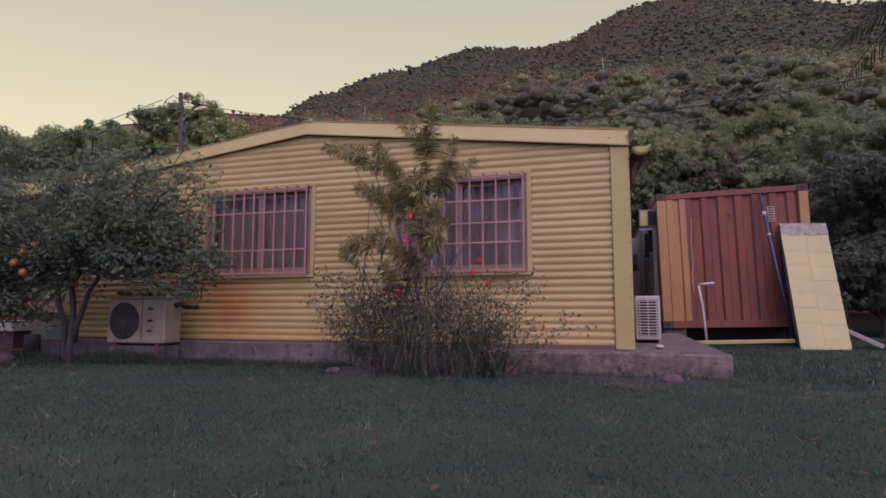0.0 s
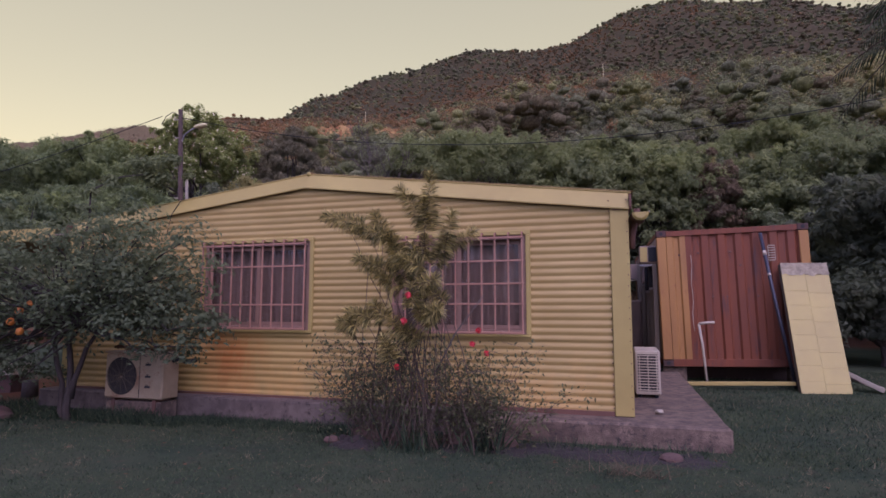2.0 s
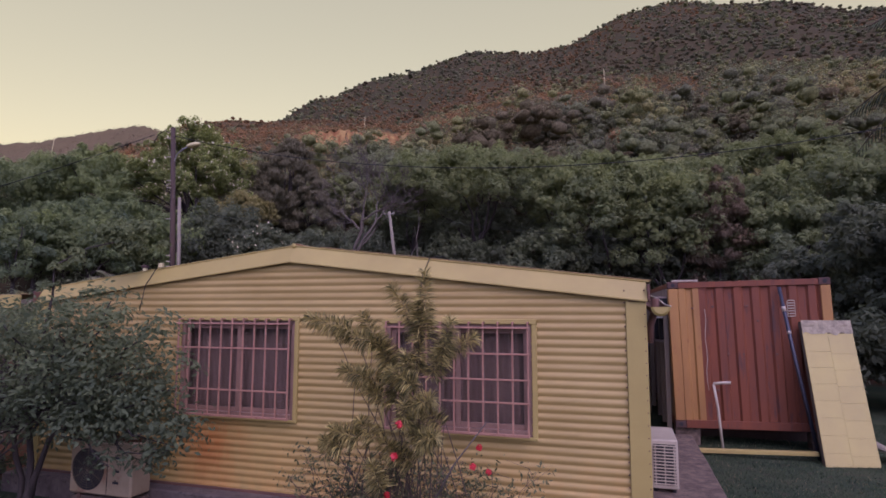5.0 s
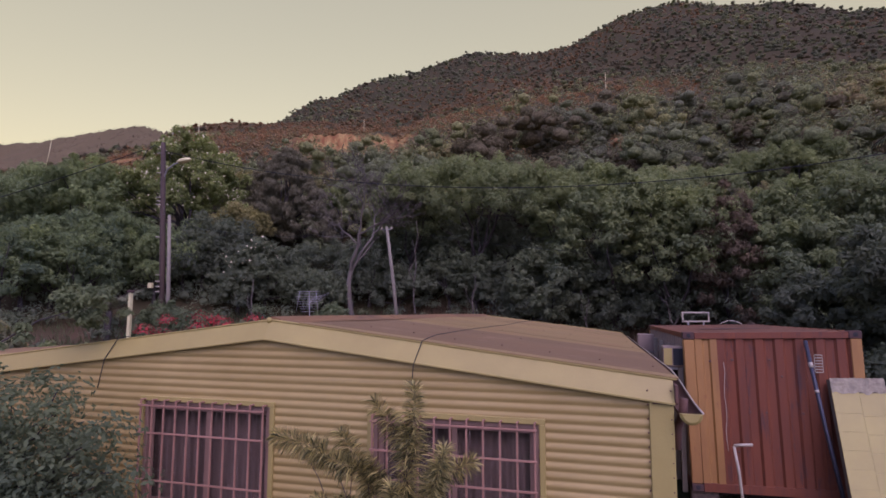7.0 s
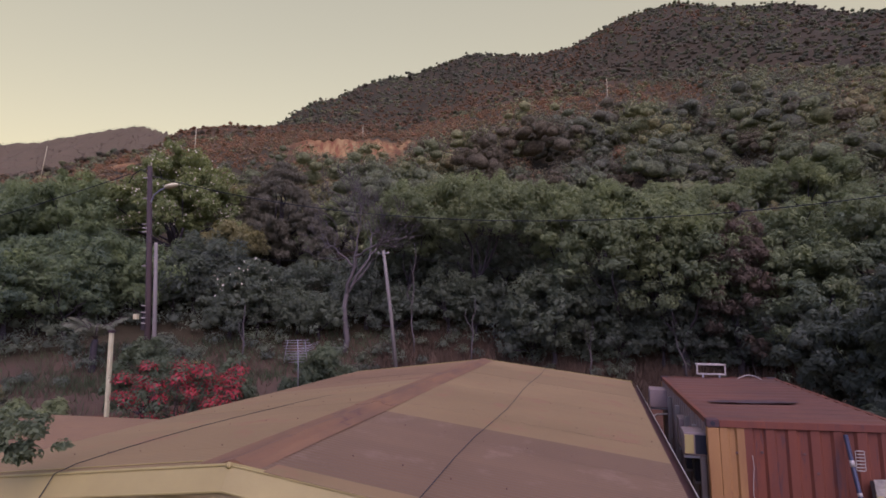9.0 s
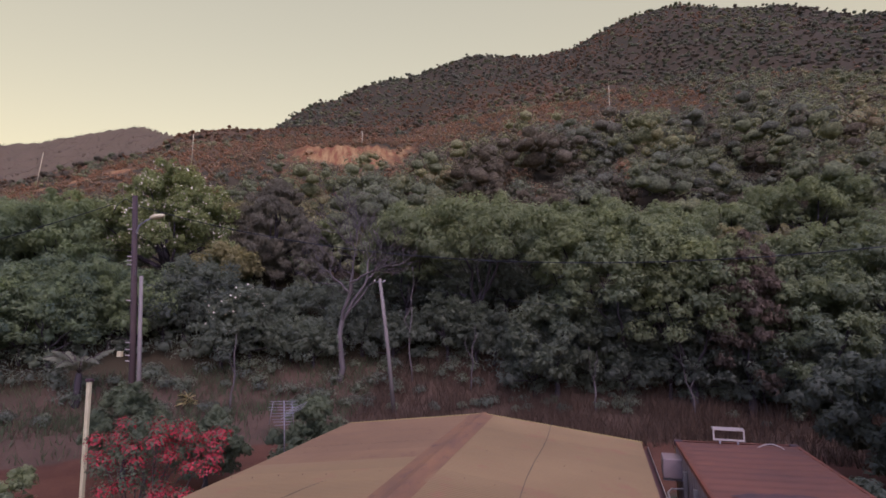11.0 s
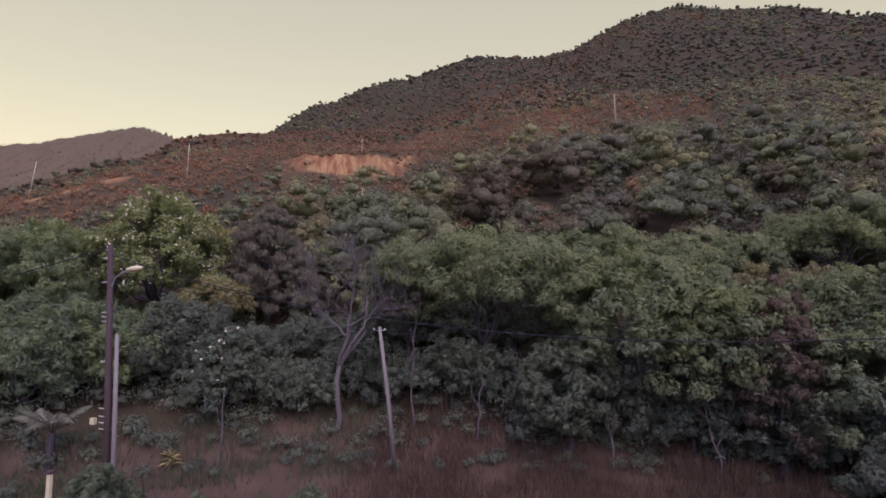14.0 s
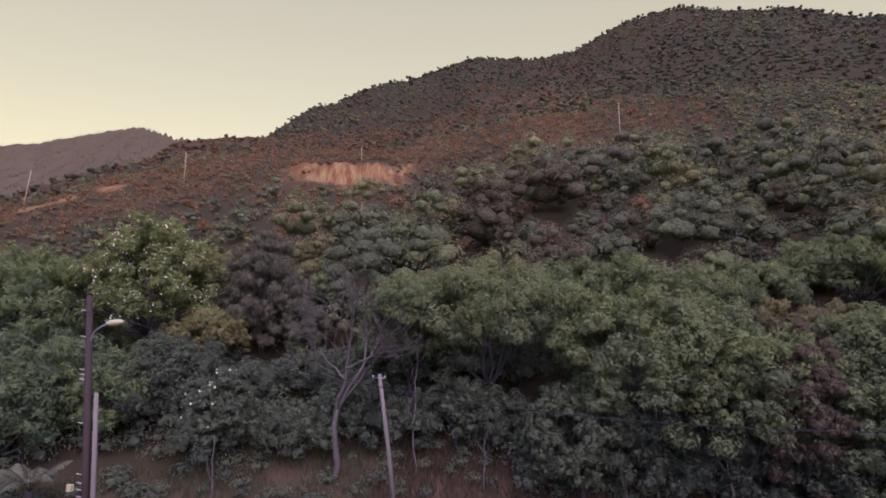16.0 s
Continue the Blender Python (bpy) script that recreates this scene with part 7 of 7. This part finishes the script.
for cx, cy, nb in ((-1.22, 5.40, 60), (-1.85, 5.15, 22)):
    x, y = rng.normal(cx, 0.09, nb), rng.normal(cy, 0.06, nb)
    tagged(leaves_part("strap_grass", blades(rng, x, y, 0.16 + 0.36 * rng.rand(nb), np.full(nb, 0.010), np.clip(0.3 + 0.18 * rng.normal(size=nb), 0, 0.7), 0.32), GRASS), "tuft of upright dark green strap leaves in the bush", "grass", kind="stuff")

# stones along the plinth
for k, (x, y, s) in enumerate(((-2.45, 5.55, 0.13), (-2.2, 5.62, 0.10), (-1.55, 5.62, 0.12), (-2.75, 5.3, 0.06), (0.4, 5.5, 0.07), (-1.1, 5.6, 0.09), (-7.25, 5.3, 0.13))):
    bm = bmesh.new()
    bmesh.ops.create_icosphere(bm, subdivisions=2, radius=s)
    for v in bm.verts:
        v.co *= 1 + 0.35 * noise.noise(v.co * 9 + Vector((k, 0, 0)))
        v.co = Vector((v.co.x * 1.4 + x, v.co.y + y, v.co.z * 0.75 + s * 0.35))
    tagged(part("stone", bm, ROCK), "rough red-brown stone in the grass", "stone", "loose stones")


# red bougainvillea behind the house
def red_bush():
    rng = np.random.RandomState(91)
    gx, gy = -11.75, 14.7
    t = thing("bougainvillea", (gx, gy, ground_at(gx, gy)), "bougainvillea bush covered in crimson bracts", "bush")
    cs, rs = [], []
    for _ in range(60):
        a = rng.rand() * 6.283
        q = rng.rand() ** 0.5
        cs.append((gx + 1.75 * q * math.cos(a), gy + 1.0 * q * math.sin(a), 1.3 + rng.rand() * 2.0 * (1 - 0.35 * q))), rs.append(rng.uniform(0.25, 0.45))
    for k in range(5):
        cs.append((-9.75 + 0.09 * k, 14.4, 2.0 + 0.28 * k)), rs.append(0.22)
    for c in cs[::3]:
        tube_part("stem", limb(rng, (gx + rng.normal() * 0.3, gy, 0.0), c, 5, 0.12), [0.03, 0.026, 0.02, 0.015, 0.01, 0.006], STEM, t, sides=5)
    leaves_part("foliage", clump_cloud(rng, cs, rs, 70, 0.09, 0.045, [0.4] * len(cs)), LEAF_CITRUS, t)
    up = [c for c in cs if rng.rand() < (0.9 if abs(c[0] - gx) > 0.55 else 0.35)]
    leaves_part("bloom", clump_cloud(rng, up, [0.3] * len(up), 170, 0.055, 0.042, [0.5] * len(up), 0.1, 0.4), PINK_PETAL, t, "crimson bracts")


red_bush()

# garden shrubs beyond the house
for k, (x, y, top, half, nm, lab, mt) in enumerate(((-15.4, 17.6, 3.3, 1.0, "garden_shrub", "dark rounded garden shrub near the poles", LEAF_CITRUS), (-12.7, 18.0, 2.6, 0.9, "garden_shrub", "dark leafy garden shrub behind the house", LEAF_CITRUS),
                                                (-9.0, 17.6, 3.2, 1.0, "papaya_bush", "broad-leaved green bush behind the roof", LEAF_CITRUS), (-17.8, 13.6, 2.6, 1.3, "garden_shrub", "straggly green shrub by the lean-to", LEAF_GREEN), (-13.4, 11.8, 2.4, 1.0, "garden_shrub", "light green shrub beside the lean-to", LEAF_TREE))):
    tree(nm, x, y, top, half, lab, 140 + k, leaf=mt, low=0.05, clumps=22, per=60, size=0.13, slim=0.45, tone=0.4, core=0.4)


def frond(rng, base, way, L, width, droop, n=46):
    """A feather palm leaf: an arching rib with leaflets."""
    way = unit(np.asarray(way, float))
    pts = [np.asarray(base) + way * L * s + np.array([0, 0, -1]) * droop * L * s ** 2 for s in np.linspace(0, 1, 12)]
    s = np.linspace(0.12, 1, n)
    P = np.array([np.interp(s, np.linspace(0, 1, 12), [p[i] for p in pts]) for i in range(3)]).T
    T = unit(np.gradient(P, axis=0))
    S = unit(np.cross(T, [0, 0, 1]))
    out = []
    for sg in (1, -1):
        ll = width * np.sin(np.pi * np.clip(s * 0.85 + 0.12, 0, 1)) * (0.85 + 0.3 * rng.rand(n))
        d = unit(S * sg * 0.75 + T * 0.5 + np.array([0, 0, -0.65]) + rng.normal(size=(n, 3)) * 0.06)
        q = np.stack([P - T * 0.02, P + d * ll[:, None] * 0.5 + T * 0.022, P + d * ll[:, None], P + d * ll[:, None] * 0.5 - T * 0.022], 1).reshape(-1, 3)
        out.append(q)
    v = np.concatenate(out)
    return pts, v


def palm(x, y, z, h, fronds, L, width, seed, label, lift=(0.05, 0.9), leaf=None):
    rng = np.random.RandomState(seed)
    t = thing("palm_tree", (x, y, z), label, "palm", "palms")
    tube_part("trunk", limb(rng, (x, y, z - 0.2), (x + 0.1, y, z + h), 6, 0.02), [0.16, 0.15, 0.14, 0.13, 0.13, 0.13, 0.12], BARK, t)
    top = np.array([x + 0.1, y, z + h])
    for k in range(fronds):
        a = 2 * math.pi * (k + 0.3 * rng.rand()) / fronds
        up = rng.uniform(*lift)
        pts, v = frond(rng, top, (math.cos(a), math.sin(a), up), L * rng.uniform(0.85, 1.1), width, 0.45 + 0.3 * rng.rand())
        f = leaves_part("frond", (v, np.arange(len(v)).reshape(-1, 4), np.full(len(v), rng.uniform(0.1, 0.8))), leaf or PALM_LEAF, t)
        bm = bmesh.new()
        tube(bm, [tuple(p) for p in pts], [0.03 - 0.002 * i for i in range(12)], 5)
        part("rib", bm, STEM, f, smooth=True)


palm(7.4, 13.2, ground_at(7.4, 13.2), 7.5, 44, 3.4, 0.95, 95, "tall dark palm with hanging fronds at the yard's edge")
x, y, z = at_bearing(-49.4, 27.6)
palm(x, y, z, 1.3, 9, 2.2, 0.42, 96, "small palm with pale arching fronds by the road", (1.1, 2.6), PALM_PALE)
x, y, z = at_bearing(-40.7, 27.0)
t = thing("agave", (x, y, z), "yellow-striped spiky agave on the bank", "plant")
leaves_part("leaf_head", leaf_head(np.random.RandomState(97), (x, y, z + 0.55), (0, 0, 1), 0.35, 70, 0.6, 0.03), LEAF_STRIPED, t)
# dark tree mass at the yard's right side
for k, (x, y, top, half) in enumerate(((9.6, 17.5, 7.4, 2.3), (8.0, 20.5, 6.0, 2.2), (12.5, 20.0, 9.0, 2.8), (6.6, 23.0, 4.6, 2.0))):
    tree("shade_tree", x, y, top, half, "dark leafy tree beyond the lawn", 150 + k, leaf=LEAF_DARK, low=0.02, clumps=50, per=60, size=0.2, slim=0.4, tone=0.1)

for k, (x, y, top, half) in enumerate(((5.9, 16.4, 2.3, 1.3), (7.6, 15.6, 2.7, 1.4), (4.4, 17.6, 2.1, 1.1))):
    tree("garden_shrub", x, y, top, half, "low dark shrub at the far edge of the lawn", 160 + k, leaf=LEAF_DARK, low=0.0, clumps=22, per=44, size=0.15, tone=0.1)

# dry creeper on top of the outdoor unit
rng = np.random.RandomState(99)
cs = [(-6.05 + 0.09 * k, 5.9 + 0.05 * rng.normal(), 0.80 + 0.015 * rng.normal()) for k in range(9)]
tagged(leaves_part("dry_creeper", clump_cloud(rng, cs, [0.07] * 9, 40, 0.06, 0.02, [0.2] * 9, 0.3, 0.2, 0.5), LEAF_DRY), "dry brown creeper lying on the air conditioner", "creeper")

# fallen leaves and straw on the lawn
rng = np.random.RandomState(111)
n = 320
x, y = rng.uniform(-8, 4, n), 1.6 + 4.0 * rng.rand(n) ** 0.8
c = np.stack([x, y, land(x, y) + 0.035], 1)
w, s = frames_of(rng, n, np.tile([0.0, 0.0, 1.0], (n, 1)), 0, 0.75)
tagged(leaves_part("fallen_leaves", leaf_quads(c, w, s, rng.uniform(0.03, 0.07, n), rng.uniform(0.015, 0.035, n), rng.rand(n), 0.1), LEAF_DRY), "dry fallen leaves scattered on the lawn", "leaves", kind="stuff")


# dug strip of dark soil before the slab
def soil_strip(x0, x1, y_a, y_b, half, rise, seed, label):
    bm = bmesh.new()
    n, m = 70, 18
    grid = []
    for i in range(n + 1):
        u = i / n
        x, yc = x0 + (x1 - x0) * u, y_a + (y_b - y_a) * u
        row = []
        for j in range(m + 1):
            v = 2 * j / m - 1
            wob = noise.noise(Vector((x * 2.5, seed, 0))) * 0.08
            edge = max(0.0, 1 - v * v) * (1 - (2 * u - 1) ** 6)
            y = yc + wob + v * half * (1 + 0.55 * noise.noise(Vector((x * 5, v, seed))))
            z = float(land(x, y)) - 0.012 + edge * (rise * (0.55 + 1.3 * noise.noise(Vector((x * 9, y * 10, seed)))) + 0.02)
            row.append(bm.verts.new((x, y, z)))
        grid.append(row)
    for a, b in zip(grid, grid[1:]):
        for j in range(m):
            bm.faces.new((a[j], b[j], b[j + 1], a[j + 1]))
    tagged(part("soil_bank", bm, SOIL_RED, smooth=True), label, "soil")


soil_strip(-1.9, 0.95, 5.60, 5.55, 0.36, 0.012, 5, "dark earth along the foot of the slab")
soil_strip(-2.75, -2.2, 5.3, 5.25, 0.22, 0.06, 4, "small heap of red soil under the shrub")
n = 140
x, y = rng.normal(0.05, 0.16, n), rng.normal(4.93, 0.05, n)
tagged(leaves_part("straw", blades(rng, x, y, 0.05 + 0.12 * rng.rand(n), np.full(n, 0.0035), rng.rand(n), 1.6), STRAW), "dry straw tuft on the bare soil", "straw", kind="stuff")

# clutter at the end of the red path
bm = bmesh.new()
tube(bm, [(-8.42, 6.62, 0.02), (-8.42, 6.62, 0.26)], [0.11, 0.10], 14)
tagged(part("tree_stump", bm, BARK, smooth=True), "weathered grey stump at the edge of the path", "stump")
t = thing("plastic_crate", (-9.3, 6.9, 0), "white plastic crate on the path beside the house", "crate")
for lo, hi in (((-9.6, 6.75, 0.30), (-9.0, 6.78, 0.46)), ((-9.6, 7.10, 0.30), (-9.0, 7.13, 0.46)), ((-9.6, 6.781, 0.30), (-9.57, 7.099, 0.46)), ((-9.03, 6.781, 0.30), (-9.0, 7.099, 0.46)), ((-9.57, 6.781, 0.30), (-9.031, 7.099, 0.32))):
    box_part("side", lo, hi, WHITE, t)
box_part("stand", (-9.55, 6.8, -0.05), (-9.05, 7.08, 0.299), CASTING, t, "rough block under it")

# small clutter on the slab
bm = bmesh.new()
bmesh.ops.create_icosphere(bm, subdivisions=3, radius=0.045, matrix=Matrix.Translation((0.36, 6.6, 0.235)))
for v in bm.verts:
    v.co += Vector((0.02, 0.02, 0.012)) * noise.noise(v.co * 22)
    v.co.z = 0.217 + (v.co.z - 0.19) * 0.5
tagged(part("rag", bm, WHITE), "small crumpled pale rag lying on the slab", "rag")
